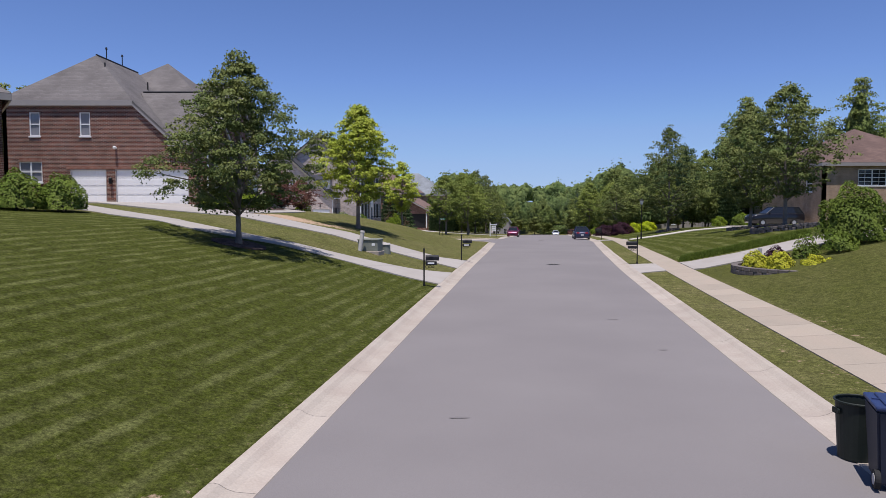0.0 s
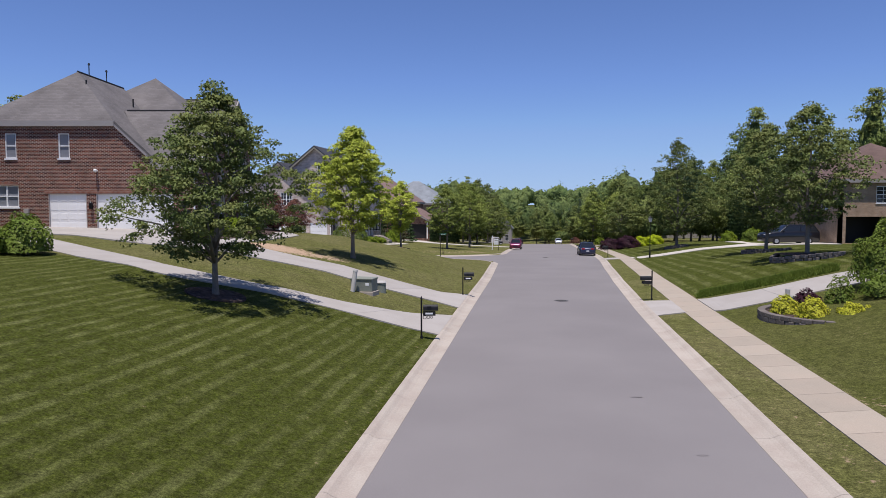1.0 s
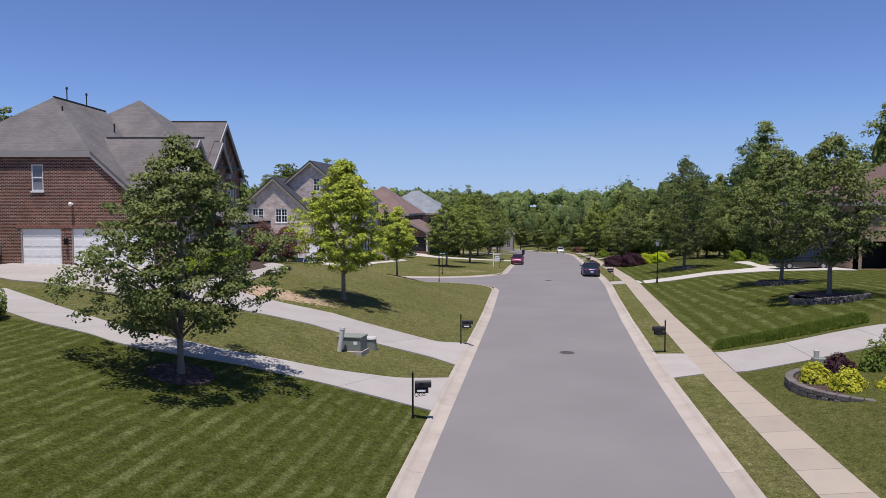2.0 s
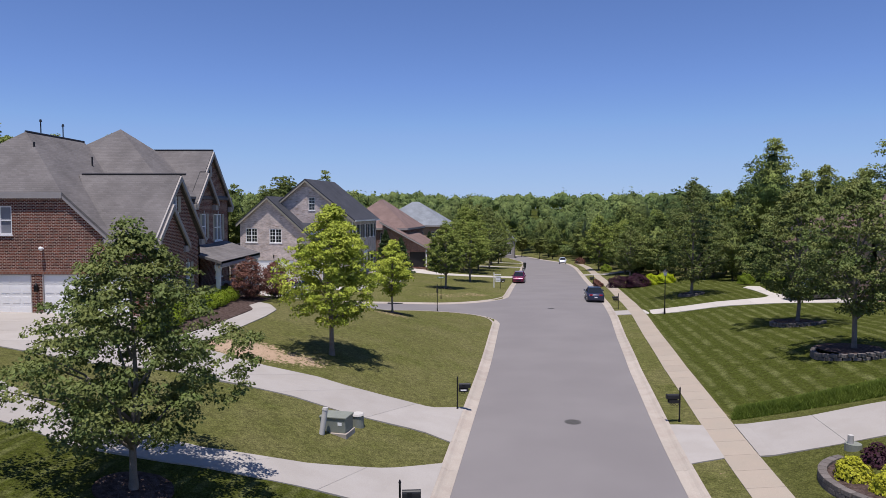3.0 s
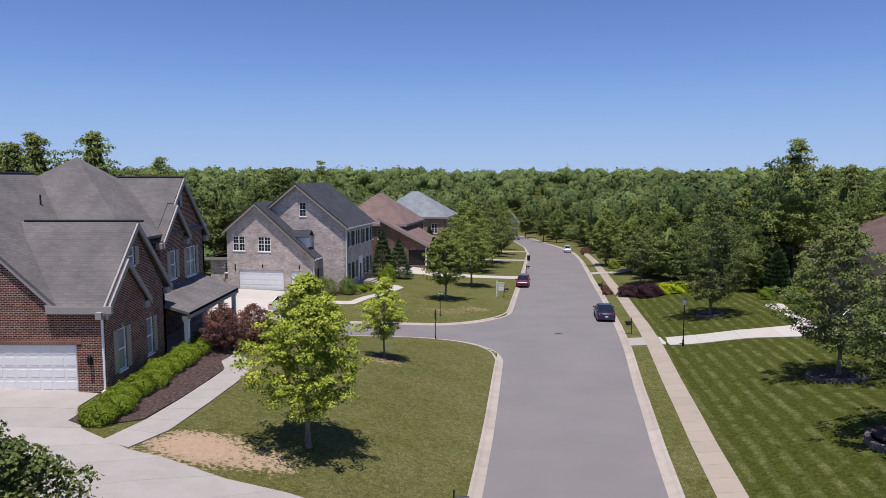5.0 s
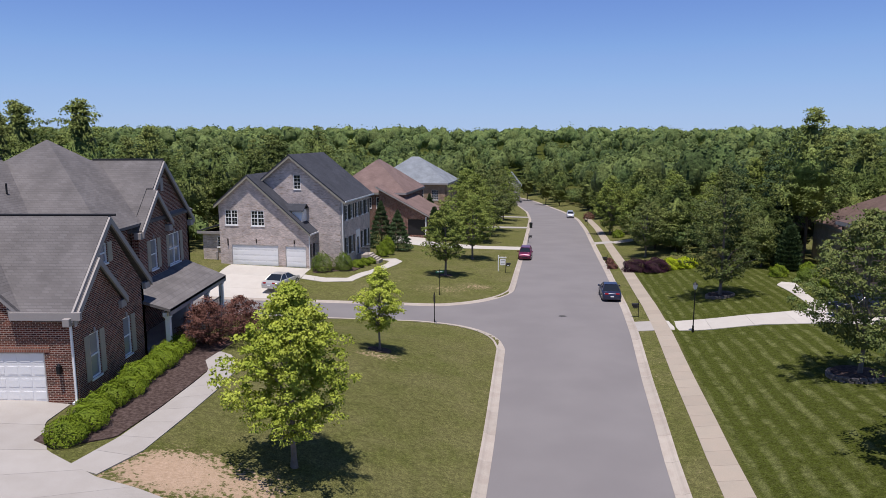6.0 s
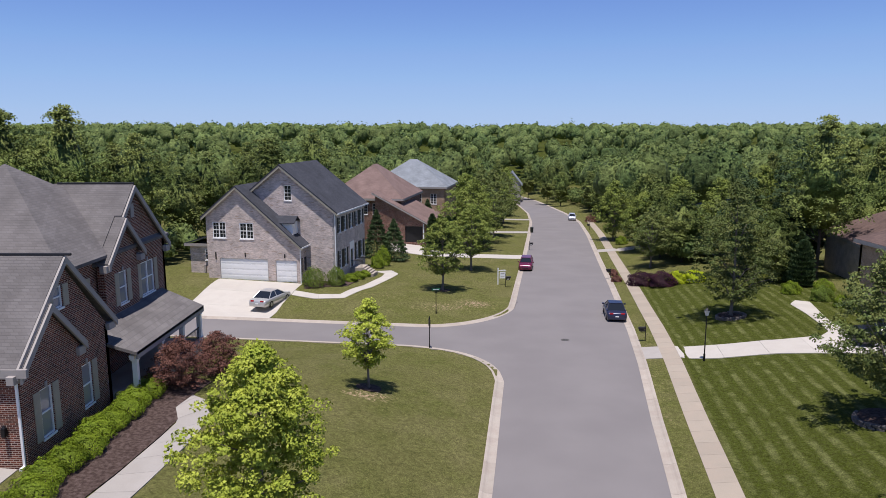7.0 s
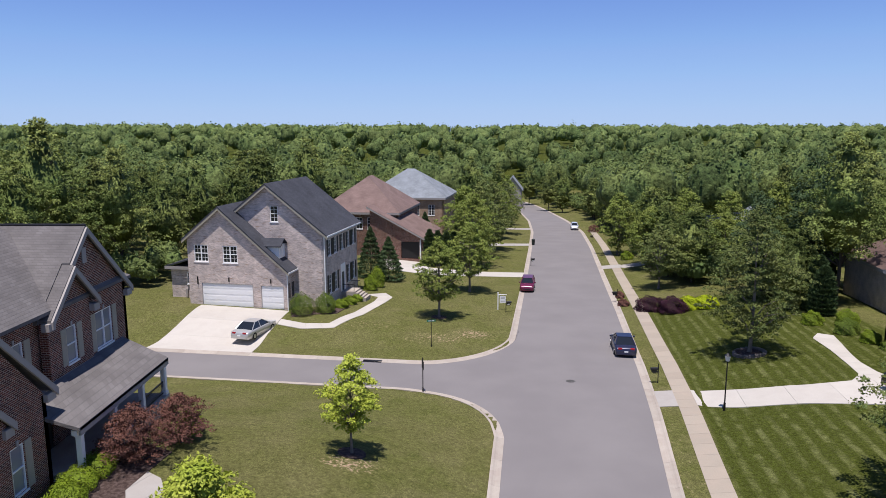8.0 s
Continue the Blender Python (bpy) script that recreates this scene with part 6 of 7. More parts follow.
open_bush("wide reddish-bronze shrub beside the porch", -12.9, 55.9, 2.75, 1.6, LEAF_RED, 240, 44, 0.085, 120, "red_shrub")
open_bush("tall reddish-bronze shrub beside the porch", -11.8, 58.4, 2.5, 1.5, LEAF_RED, 200, 44, 0.085, 119, "red_shrub")
shrub("green shrub at the porch corner", -12.0, 60.2, 1.4, 1.4, 1.1, LEAF_HEDGE, 1500, 0.09, seed=121)
for i, (x, y, w, hh) in enumerate([(-18.6, 27.4, 2.0, 1.45), (-17.1, 28.2, 1.9, 1.5), (-15.9, 29.3, 1.9, 1.5)]):
    shrub("rounded green shrub in dark mulch", x, y, w, w, hh, LEAF_SHRUB, 6000, 0.08, seed=130 + i, group="lawn edge shrubs")

paved("mulch_bed_corner", [(-14.5, 93.85), (-11.0, 95.2), (-10.25, 99.6)], [(-14.0, 91.9), (-9.8, 93.6), (-8.5, 99.9)], MULCH, "dark bark mulch bed below the grey house's windows", 20.0, lift=0.045, across=5, category="garden bed", part_name="mulch")
for x, y, r in ((-7.7, 26.35, 1.0), (-3.5, 60.0, 0.75), (0.4, 95.2, 0.8)):
    ts = np.linspace(-0.96, 0.96, 9)
    paved("mulch_ring", [(x - r * math.sqrt(1 - t * t), y + r * t) for t in ts], [(x + r * math.sqrt(1 - t * t), y + r * t) for t in ts], MULCH, "dark bark mulch round the tree's foot", 9.0, lift=0.035, across=6, category="garden bed", part_name="mulch")


def stone_ring(label, x, y, rx, ry, a0, a1, height, courses, mulch=True, block=0.38, lift=None, turn=0.0):
    """A low curved wall of split-faced blocks, with mulch inside."""
    zc = gz(x, y) if lift is None else lift
    h = thing("stone_bed", label, "planter", (x, y, 0), turn)
    rg = np.random.default_rng(int(abs(x * 100)))
    per = (a1 - a0) * (rx + ry) / 2
    n = int(per / block)
    bm0 = boxm((-block / 2 + 0.006, -0.14, 0), (block / 2 - 0.006, 0.14, height / courses - 0.005), 0.02)
    me = mesh_of("block", bm0, STONE)
    for c in range(courses):
        for i in range(n):
            a = a0 + (a1 - a0) * (i + 0.5 * (c % 2) + 0.25) / n
            px, py = rx * math.cos(a), ry * math.sin(a)
            zb = min(gz(x + px, y + py), zc + 0.1)
            o = part("block", me, None, h)
            o.matrix_local = pose(px, py, max(zb - 0.05, zc - 0.45) + c * height / courses if lift is None else lift + c * height / courses, 0, 0, math.degrees(math.atan2(rx * math.cos(a) * 1.0, -ry * math.sin(a))) + float(rg.normal(0, 2)))
    bm = bmesh.new()
    ring = []
    top = height * 0.78
    for r_ in (0.0, 0.5, 0.95):
        ring.append([bm.verts.new((rx * r_ * math.cos(a), ry * r_ * math.sin(a), (lift if lift is not None else zc - 0.1) + top + 0.06 * (1 - r_))) for a in np.linspace(0, 2 * math.pi, 33)[:-1]])
    for r0, r1 in zip(ring, ring[1:]):
        for j in range(32):
            k = (j + 1) % 32
            if r0 is ring[0]:
                bm.faces.new((r1[j], r1[k], r0[k], r0[j]))
            else:
                bm.faces.new((r0[j], r1[j], r1[k], r0[k]))
    bmesh.ops.remove_doubles(bm, verts=bm.verts, dist=0.001)
    bmesh.ops.recalc_face_normals(bm, faces=bm.faces)
    part("mulch", bm, MULCH, h)
    return h


STONE = mat("split_stone", (0.15, 0.13, 0.118), 0.9, vary=0.3, scale=3, fine=25, bump=0.8, dist=0.02, objvar=0.18)
stone_ring("raised flower bed walled with grey split stone", 15.3, 29.9, 2.6, 2.5, radians(115), radians(335), 0.5, 3, lift=0.5)
for i, (x, y, w, hh) in enumerate([(13.6, 30.4, 1.1, 0.75), (14.1, 29.2, 1.15, 0.8), (15.2, 28.5, 1.1, 0.7), (15.9, 28.6, 0.9, 0.55)]):
    shrub("low golden-yellow shrub in the stone bed", x, y, w, w, hh, LEAF_GOLD, 1900, 0.07, seed=140 + i, name="gold_shrub", group="gold shrubs", z=0.86)
shrub("plum-leaved shrub in the stone bed", 14.9, 31.2, 1.1, 1.1, 0.9, LEAF_PLUM, 1500, 0.08, seed=146, name="plum_shrub", z=0.86)
shrub("upright green shrub in the stone bed", 15.9, 30.6, 1.2, 1.2, 1.5, LEAF_SHRUB, 1300, 0.09, seed=147, z=0.86)
shrub("low spreading green shrub beside the stone bed", 17.0, 29.8, 1.4, 1.4, 0.8, LEAF_SHRUB, 1800, 0.08, seed=148)
shrub("large dense green shrub on the bank", 18.3, 31.2, 2.9, 2.9, 2.6, LEAF_SHRUB, 11000, 0.085, seed=149, name="large_shrub", stems=8)
shrub("dense green shrub beside the tan house", 22.4, 33.6, 2.2, 2.2, 1.9, LEAF_SHRUB, 3000, 0.11, seed=150)
stone_ring("stone-edged mulch bed under the oak", 21.6, 44.2, 1.9, 1.7, radians(120), radians(330), 0.36, 2)
stone_ring("stone-edged mulch bed under the oak", 24.4, 55.6, 1.6, 1.5, radians(120), radians(340), 0.3, 2)
stone_ring("ring of stones round the oak's trunk", 25.9, 80.5, 1.15, 1.1, 0.0, radians(360), 0.28, 2)
for i, (x, y, w, d, hh, lm, nm, lb) in enumerate([
        (23.3, 99.6, 3.2, 2.2, 1.5, LEAF_PLUM, "plum_shrub", "rounded dark plum hedge shrub"), (25.1, 97.8, 2.8, 2.2, 1.6, LEAF_PLUM, "plum_shrub", "rounded dark plum hedge shrub"),
        (27.0, 98.4, 2.2, 1.9, 1.3, LEAF_LIME, "hedge_shrub", "clipped yellow-green hedge by the plum shrubs"), (28.7, 97.9, 2.2, 1.9, 1.25, LEAF_LIME, "hedge_shrub", "clipped yellow-green hedge by the plum shrubs"),
        (21.75, 107.2, 1.0, 1.4, 0.7, LEAF_RED, "red_shrub", "low red shrub on the verge"), (21.05, 102.6, 1.2, 1.3, 0.7, LEAF_RED, "red_shrub", "low red shrub on the verge"),
        (33.8, 183, 2.6, 2.4, 1.6, LEAF_RED, "red_shrub", "bronze shrub beside the sidewalk"), (29.9, 137, 2.0, 2.0, 1.3, LEAF_HEDGE, "hedge_shrub", "rounded yellow-green shrub by the sidewalk"),
        (-13.2, 93.0, 2.4, 2.4, 2.0, LEAF_SHRUB, "large_shrub", "rounded green shrub at the grey house's corner"), (-11.0, 93.9, 2.0, 2.0, 1.9, LEAF_SHRUB, "large_shrub", "rounded green shrub at the grey house's corner"),
        (-9.9, 96.4, 1.7, 1.5, 0.8, LEAF_HEDGE, "gold_shrub", "low yellow-green shrub below the windows"), (-9.2, 98.3, 1.5, 1.5, 0.8, LEAF_HEDGE, "hedge_shrub", "low green shrub below the windows"), (-8.7, 100.0, 1.4, 1.4, 0.7, LEAF_HEDGE, "gold_shrub", "low yellow-green shrub below the windows"),
        (-7.9, 106.4, 1.6, 1.6, 1.7, LEAF_HEDGE, "hedge_shrub", "upright light green shrub past the steps"), (-7.3, 108.4, 1.7, 1.7, 2.4, LEAF_HEDGE, "hedge_shrub", "upright light green shrub past the steps"),
        (35.9, 84.5, 2.0, 1.8, 1.3, LEAF_SHRUB, "shrub", "rounded green shrub by the entry path"), (37.4, 87.2, 1.9, 1.9, 1.5, LEAF_HEDGE, "hedge_shrub", "clipped green shrub by the grey house"),
        (36.2, 81.6, 1.5, 1.5, 1.0, LEAF_HEDGE, "hedge_shrub", "clipped green shrub by the entry path"), (36.4, 79.4, 1.2, 1.2, 0.7, LEAF_SHRUB, "shrub", "low green shrub by the entry path"),
        (37.0, 76.6, 2.6, 2.6, 2.4, LEAF_SHRUB, "large_shrub", "large rounded shrub before the grey house"), (34.8, 88.2, 1.8, 1.6, 1.2, LEAF_HEDGE, "hedge_shrub", "clipped green shrub by the grey house")]):
    shrub(lb, x, y, w, d, hh, lm, 11000 if 96 < y < 101 and x > 20 else 5200 if y < 115 else 1900, 0.075 if y < 115 else 0.13, seed=160 + i, name=nm, square=3.4 if 96 < y < 101 and x > 20 else 2.6)


def conifer(label, x, y, height, radius, seed, column=False):
    """An evergreen: whorls of drooping sprays round a straight stem."""
    rg = np.random.default_rng(seed)
    n = 5600
    t = rg.random(n) ** 1.05
    rad = radius * ((1 - t) ** 0.8 if not column else (1 - t ** 3) ** 0.6 * 0.9) * np.sqrt(rg.uniform(0.45, 1, n)) * (1 + 0.15 * np.sin(t * 60))
    a = rg.uniform(0, 2 * np.pi, n)
    pos = np.stack([rad * np.cos(a), rad * np.sin(a), 0.25 + t * (height - 0.25)], 1)
    dr = np.stack([np.cos(a), np.sin(a), np.full(n, -0.35 if not column else 0.9)], 1) + rg.normal(0, 0.25, (n, 3))
    dr /= np.linalg.norm(dr, axis=1)[:, None]
    sd = np.cross(dr, rg.normal(0, 1, (n, 3)))
    sd /= np.linalg.norm(sd, axis=1)[:, None]
    s = 0.25 * rg.uniform(0.6, 1.3, n)[:, None]
    co = np.stack([pos - dr * s * 0.6, pos - sd * s * 0.3, pos + dr * s * 0.6, pos + sd * s * 0.3], 1).reshape(-1, 3)
    i = np.arange(n)[:, None] * 4
    me = bpy.data.meshes.new("foliage")
    me.from_pydata(co.tolist(), [], np.concatenate([i, i + 1, i + 2, i, i + 2, i + 3], 1).reshape(-1, 3).tolist())
    me.materials.append(LEAF_PINE)
    t_ = thing("evergreen", label, "tree", (x, y, gz(x, y)), 0, "evergreens")
    part("foliage", me, None, t_)
    part("trunk", tube(bmesh.new(), (0, 0, -0.1), (0, 0, height * 0.9), 0.1, 0.02, 8), BARK_DARK, t_)


for i, (x, y, hh, rr, col) in enumerate([(-6.4, 113.5, 5.6, 2.0, False), (-8.8, 114.5, 6.6, 2.0, False), (-1.6, 126.6, 5.4, 1.0, True), (-0.4, 127.6, 5.2, 1.0, True), (0.9, 128.6, 5.0, 1.0, True), (1.9, 130.4, 4.8, 1.0, True), (-2.8, 141, 6.5, 2.0, False), (39.3, 96, 4.6, 1.5, True), (37.6, 92.0, 4.8, 1.3, True), (38.0, 93.8, 5.6, 1.4, True)]):
    conifer("dark green evergreen beside the houses" if not col else "dark columnar evergreen in a row", x, y, hh, rr, 200 + i, col)


# ---- street things ----
GREEN_BOX = mat("utility_green", (0.22, 0.235, 0.20), 0.6, vary=0.15, scale=3, fine=30, bump=0.1)
PVC = mat("grey_plastic", (0.50, 0.48, 0.45), 0.6, vary=0.1, scale=3, fine=30, bump=0.1)
CAN = mat("dark_green_plastic", (0.018, 0.024, 0.02), 0.5, vary=0.2, scale=4, fine=40, bump=0.1)
CART = mat("navy_plastic", (0.02, 0.026, 0.045), 0.5, vary=0.2, scale=4, fine=40, bump=0.1)
LID = mat("blue_plastic", (0.025, 0.04, 0.11), 0.4, vary=0.15, scale=4, fine=40, bump=0.1)
TYRE = mat("tyre_rubber", (0.02, 0.02, 0.02), 0.85, vary=0.2, scale=6, fine=50, bump=0.2)
RIM = mat("wheel_alloy", (0.5, 0.5, 0.52), 0.35, 0.9, vary=0.05, scale=4, fine=40, bump=0.0)
CARGLASS = glass_mat("car_glass", (0.015, 0.018, 0.022))
LAMP_RED = mat("lamp_red", (0.35, 0.015, 0.02), 0.25, vary=0.05, bump=0.0)
LAMP_CLEAR = mat("lamp_clear", (0.65, 0.66, 0.66), 0.15, vary=0.05, bump=0.0)
SIGN_GREEN = mat("sign_green", (0.02, 0.16, 0.08), 0.5, vary=0.05, bump=0.0)


def mailbox(x, y, turn, label):
    """A black iron post with a finial, an arm with scrolls, a round-topped box and a paper tray below."""
    m = thing("mailbox", label, "mailbox", (x, y, gz(x, y)), turn, "kerbside mailboxes")
    bm = tube(bmesh.new(), (0, 0, -0.1), (0, 0, 1.42), 0.032, seg=10)
    tube(bm, (0, 0, 1.42), (0, 0, 1.52), 0.045, 0.006)
    tube(bm, (0, 0, -0.05), (0, 0, 0.1), 0.06, 0.04)
    part("post", bm, IRON, m)
    bm = bmesh.new()
    prof = [(-0.1, 0.0), (0.1, 0.0), (0.1, 0.11)] + [(0.1 * math.cos(a), 0.11 + 0.1 * math.sin(a)) for a in np.linspace(0.3, math.pi - 0.3, 7)] + [(-0.1, 0.11)]
    for yy_ in (0.06, 0.58):
        [bm.verts.new((yy_, px, 1.0 + pz)) for px, pz in prof]
    bm.verts.ensure_lookup_table()
    k = len(prof)
    bm.faces.new(bm.verts[:k])
    bm.faces.new(bm.verts[k:][::-1])
    for i in range(k):
        bm.faces.new((bm.verts[i], bm.verts[(i + 1) % k], bm.verts[k + (i + 1) % k], bm.verts[k + i]))
    bmesh.ops.recalc_face_normals(bm, faces=bm.faces)
    b = part("box", bm, BLACK, m)
    part("box_door", boxm((0.578, -0.095, 1.0), (0.592, 0.095, 1.19), 0.005), IRON, b)
    part("flag", boxm((0.2, -0.118, 1.1), (0.34, -0.106, 1.16)), IRON, b)
    bm = boxm((0.06, -0.09, 0.82), (0.5, 0.09, 0.835))
    box(bm, (0.06, -0.095, 0.82), (0.5, -0.085, 0.96))
    box(bm, (0.06, 0.085, 0.82), (0.5, 0.095, 0.96))
    part("paper_tray", bm, BLACK, m)
    part("number_bar", boxm((0.14, -0.1, 0.87), (0.4, -0.096, 0.93)), WHITE, m)
    bm = bmesh.new()
    for cx, cr in ((0.12, 0.06), (0.25, 0.05), (0.36, 0.04)):
        for a in np.linspace(0, 2 * math.pi, 13)[:-1]:
            tube(bm, (cx + cr * math.cos(a), 0, 0.75 + cr * math.sin(a)), (cx + cr * math.cos(a + 0.53), 0, 0.75 + cr * math.sin(a + 0.53)), 0.01, seg=5)
    part("scroll", bm, IRON, m)


mailbox(-0.75, 27.6, 4, "black iron mailbox on a post at the lawn's edge")
mailbox(1.05, 39.6, 4, "black iron mailbox on a post at the lawn's edge")
mailbox(10.55, 37.9, 184, "black iron mailbox on a post on the verge")
mailbox(17.2, 75.9, 184, "black iron mailbox on a post on the verge")
mailbox(7.55, 99.0, 5, "black iron mailbox on a post near the white sign")
mailbox(20.9, 105.0, 185, "black iron mailbox on a post by red shrubs")
mailbox(29.6, 163, 185, "black iron mailbox far down the street")
mailbox(13.9, 132, 5, "black iron mailbox far down the street")


def lamp_post(x, y, height, label):
    m = thing("lamp_post", label, "lamp post", (x, y, gz(x, y)), 0, "lamp posts")
    bm = tube(bmesh.new(), (0, 0, -0.2), (0, 0, height - 0.45), 0.05, 0.035, 12)
    tube(bm, (0, 0, -0.1), (0, 0, 0.55), 0.09, 0.07, 12)
    part("post", bm, IRON, m)
    bm = bmesh.new()
    bmesh.ops.create_cone(bm, cap_ends=True, segments=6, radius1=0.11, radius2=0.19, depth=0.36, matrix=Matrix.Translation((0, 0, height - 0.25)))
    part("lantern_glass", bm, LAMP_CLEAR, m)
    bm = tube(bmesh.new(), (0, 0, height - 0.07), (0, 0, height + 0.12), 0.23, 0.03, 6)
    tube(bm, (0, 0, height + 0.1), (0, 0, height + 0.2), 0.03, 0.01, 6)
    part("lantern_cap", bm, IRON, m)


lamp_post(19.75, 69.65, 3.85, "black street lamp with a lantern head by the driveway")


def street_post(x, y, height, label, sign=None, plate=None):
    m = thing("sign_post", label, "street sign", (x, y, gz(x, y)), 15)
    bm = tube(bmesh.new(), (0, 0, -0.2), (0, 0, height), 0.035, seg=10)
    tube(bm, (0, 0, height), (0, 0, height + 0.12), 0.05, 0.01, 8)
    tube(bm, (0, 0, -0.05), (0, 0, 0.3), 0.06, 0.045)
    part("post", bm, IRON, m)
    if sign:
        part("name_plate", boxm((-0.4, -0.012, height - 0.22), (0.4, 0.012, height - 0.04), 0.004), sign, m)
        part("writing_bar", boxm((-0.28, -0.015, height - 0.16), (0.28, -0.0125, height - 0.1)), WHITE, m)
    if plate:
        part("plate_edge", boxm((-0.014, -0.3, height - 0.75), (0.014, 0.3, height - 0.15), 0.004), plate, m)


street_post(-0.35, 73.9, 2.45, "black sign post at the corner of the side street", plate=BLACK)
street_post(-0.1, 85.6, 2.5, "black post with a green street name plate", sign=SIGN_GREEN)

m = thing("yard_sign", "white wooden post with a hanging sale sign", "sign", (6.75, 100.1, gz(6.75, 100.1)), 4)
part("post", boxm((-0.06, -0.06, -0.2), (0.06, 0.06, 1.95), 0.01), WHITE, m)
part("arm", boxm((0.06, -0.045, 1.62), (0.95, 0.045, 1.71), 0.008), WHITE, m)
part("panel", boxm((0.2, -0.015, 0.72), (0.86, 0.015, 1.5), 0.004), WHITE, m)
part("panel_bar", boxm((0.3, -0.019, 1.22), (0.76, -0.0155, 1.36)), PVC, m)
part("panel_bar", boxm((0.3, -0.019, 0.9), (0.76, -0.0155, 0.97)), PVC, m)
part("chain", boxm((0.3, -0.008, 1.5), (0.316, 0.008, 1.63)), IRON, m)
part("chain", boxm((0.74, -0.008, 1.5), (0.756, 0.008, 1.63)), IRON, m)

# utility boxes between the driveways
u0 = (-3.5, 33.7)
m = thing("transformer_box", "grey-green steel transformer box on the grass strip", "utility box", (u0[0], u0[1], gz(*u0)), -14)
bm = boxm((-0.5, -0.38, 0.02), (0.5, 0.38, 0.56), 0.03)
part("cabinet", bm, GREEN_BOX, m)
part("lid", boxm((-0.53, -0.41, 0.54), (0.53, 0.41, 0.62), 0.03), GREEN_BOX, m)
part("plinth", boxm((-0.56, -0.44, -0.3), (0.56, 0.44, 0.03), 0.02), CONCRETE, m)
part("warning_label", boxm((0.2, -0.386, 0.3), (0.36, -0.382, 0.42)), WHITE, m)
m = thing("cable_pedestal", "grey plastic cable pedestal beside the transformer box", "utility box", (-2.85, 34.7, gz(-2.85, 34.7)), 0)
bm = tube(bmesh.new(), (0, 0, -0.1), (0, 0, 0.42), 0.25, 0.23, 18)
part("barrel", bm, GREEN_BOX, m)
part("lid", tube(bmesh.new(), (0, 0, 0.42), (0, 0, 0.49), 0.26, 0.22, 18), PVC, m)
m = thing("marker_pipe", "leaning pale plastic marker pipe", "pipe", (-3.95, 33.0, gz(-3.95, 33.0)), 0)
part("pipe", tube(bmesh.new(), (0, 0, -0.2), (0.14, 0.1, 0.86), 0.1, 0.1, 14), PVC, m)
part("cap", tube(bmesh.new(), (0.138, 0.098, 0.84), (0.152, 0.108, 0.93), 0.115, 0.1, 14), PVC, m)
m = thing("cable_pedestal", "green utility pedestal beside the flower bed", "utility box", (14.9, 32.6, gz(14.9, 32.6)), 0)
part("barrel", tube(bmesh.new(), (0, 0, -0.2), (0, 0, 0.2), 0.3, 0.27, 18), GREEN_BOX, m)
part("neck", tube(bmesh.new(), (-0.1, 0, 0.2), (-0.1, 0, 0.5), 0.1, 0.1, 14), PVC, m)


COVER = mat("worn_cast_iron", (0.10, 0.095, 0.09), 0.75, 0.2, vary=0.25, scale=6, fine=50, bump=0.3)


def manhole(x, y, r):
    z = float(road_z(y)) + 0.06 * (1 - (2 * (x - float(road_left(y))) / (float(road_right(y)) - float(road_left(y))) - 1) ** 2)
    m = thing("manhole_cover", "round iron manhole cover in the asphalt", "manhole cover", (x, y, z))
    part("ring", tube(bmesh.new(), (0, 0, -0.03), (0, 0, 0.004), r, r, 28), COVER, m)
    bm = tube(bmesh.new(), (0, 0, -0.02), (0, 0, 0.008), r * 0.86, r * 0.86, 28)
    for i in range(-2, 3):
        w = math.sqrt(max(0, (r * 0.75) ** 2 - (i * r * 0.28) ** 2))
        box(bm, (-w, i * r * 0.28 - 0.02, 0.006), (w, i * r * 0.28 + 0.02, 0.014))
    part("cover", bm, COVER, m)


manhole(6.0, 38.0, 0.36)
manhole(10.75, 76.3, 0.36)
m = thing("storm_drain", "dark storm drain slot in the kerb", "drain", (-4.9, float(side_north(-4.9)) + 0.05, float(road_z(82)) + 0.02), -8)
# no hole is cut: a solid black box paints the slot's inner shade
part("slot", boxm((-0.8, 0.1, 0.012), (0.8, 0.32, 0.075), 0.01), BLACK, m)
part("grate", boxm((-0.8, -0.15, 0.0), (0.8, 0.1, 0.02), 0.005), IRON, m)
STAIN = mat("asphalt_stain", (0.165, 0.152, 0.15), 0.85, vary=0.15, scale=4, fine=40, bump=0.1)
for x, y, sx, sy in ((0.25, 11.2, 0.17, 0.05), (5.2, 16.4, 0.12, 0.04), (5.0, 20.5, 0.16, 0.045)):
    bm = bmesh.new()
    bmesh.ops.create_circle(bm, cap_ends=True, segments=14, radius=1.0)
    for v_ in bm.verts:
        v_.co = Vector((v_.co.x * sx * (1 + 0.2 * math.sin(v_.co.x * 9)), v_.co.y * sy, 0))
    z = float(road_z(y)) + 0.06 * (1 - (2 * (x - float(road_left(y))) / 7.8 - 1) ** 2) + 0.006
    o = part("asphalt_stain", bm, STAIN, None)
    o.location = (x, y, z)
    tagged(o, "small dark stain on the asphalt", "stain")

# bins at the kerb
zb = float(road_z(9.4)) + 0.02
m = thing("trash_can", "round dark plastic trash can standing in the gutter", "trash can", (5.76, 9.55, zb))
bm = tube(bmesh.new(), (0, 0, 0.0), (0, 0, 0.80), 0.235, 0.29, 26)
top = max(bm.faces, key=lambda f: f.calc_center_median().z)
bmesh.ops.inset_region(bm, faces=[top], thickness=0.03)
for v_ in top.verts:
    v_.co.z -= 0.4
part("can", bm, CAN, m)
bm = bmesh.new()
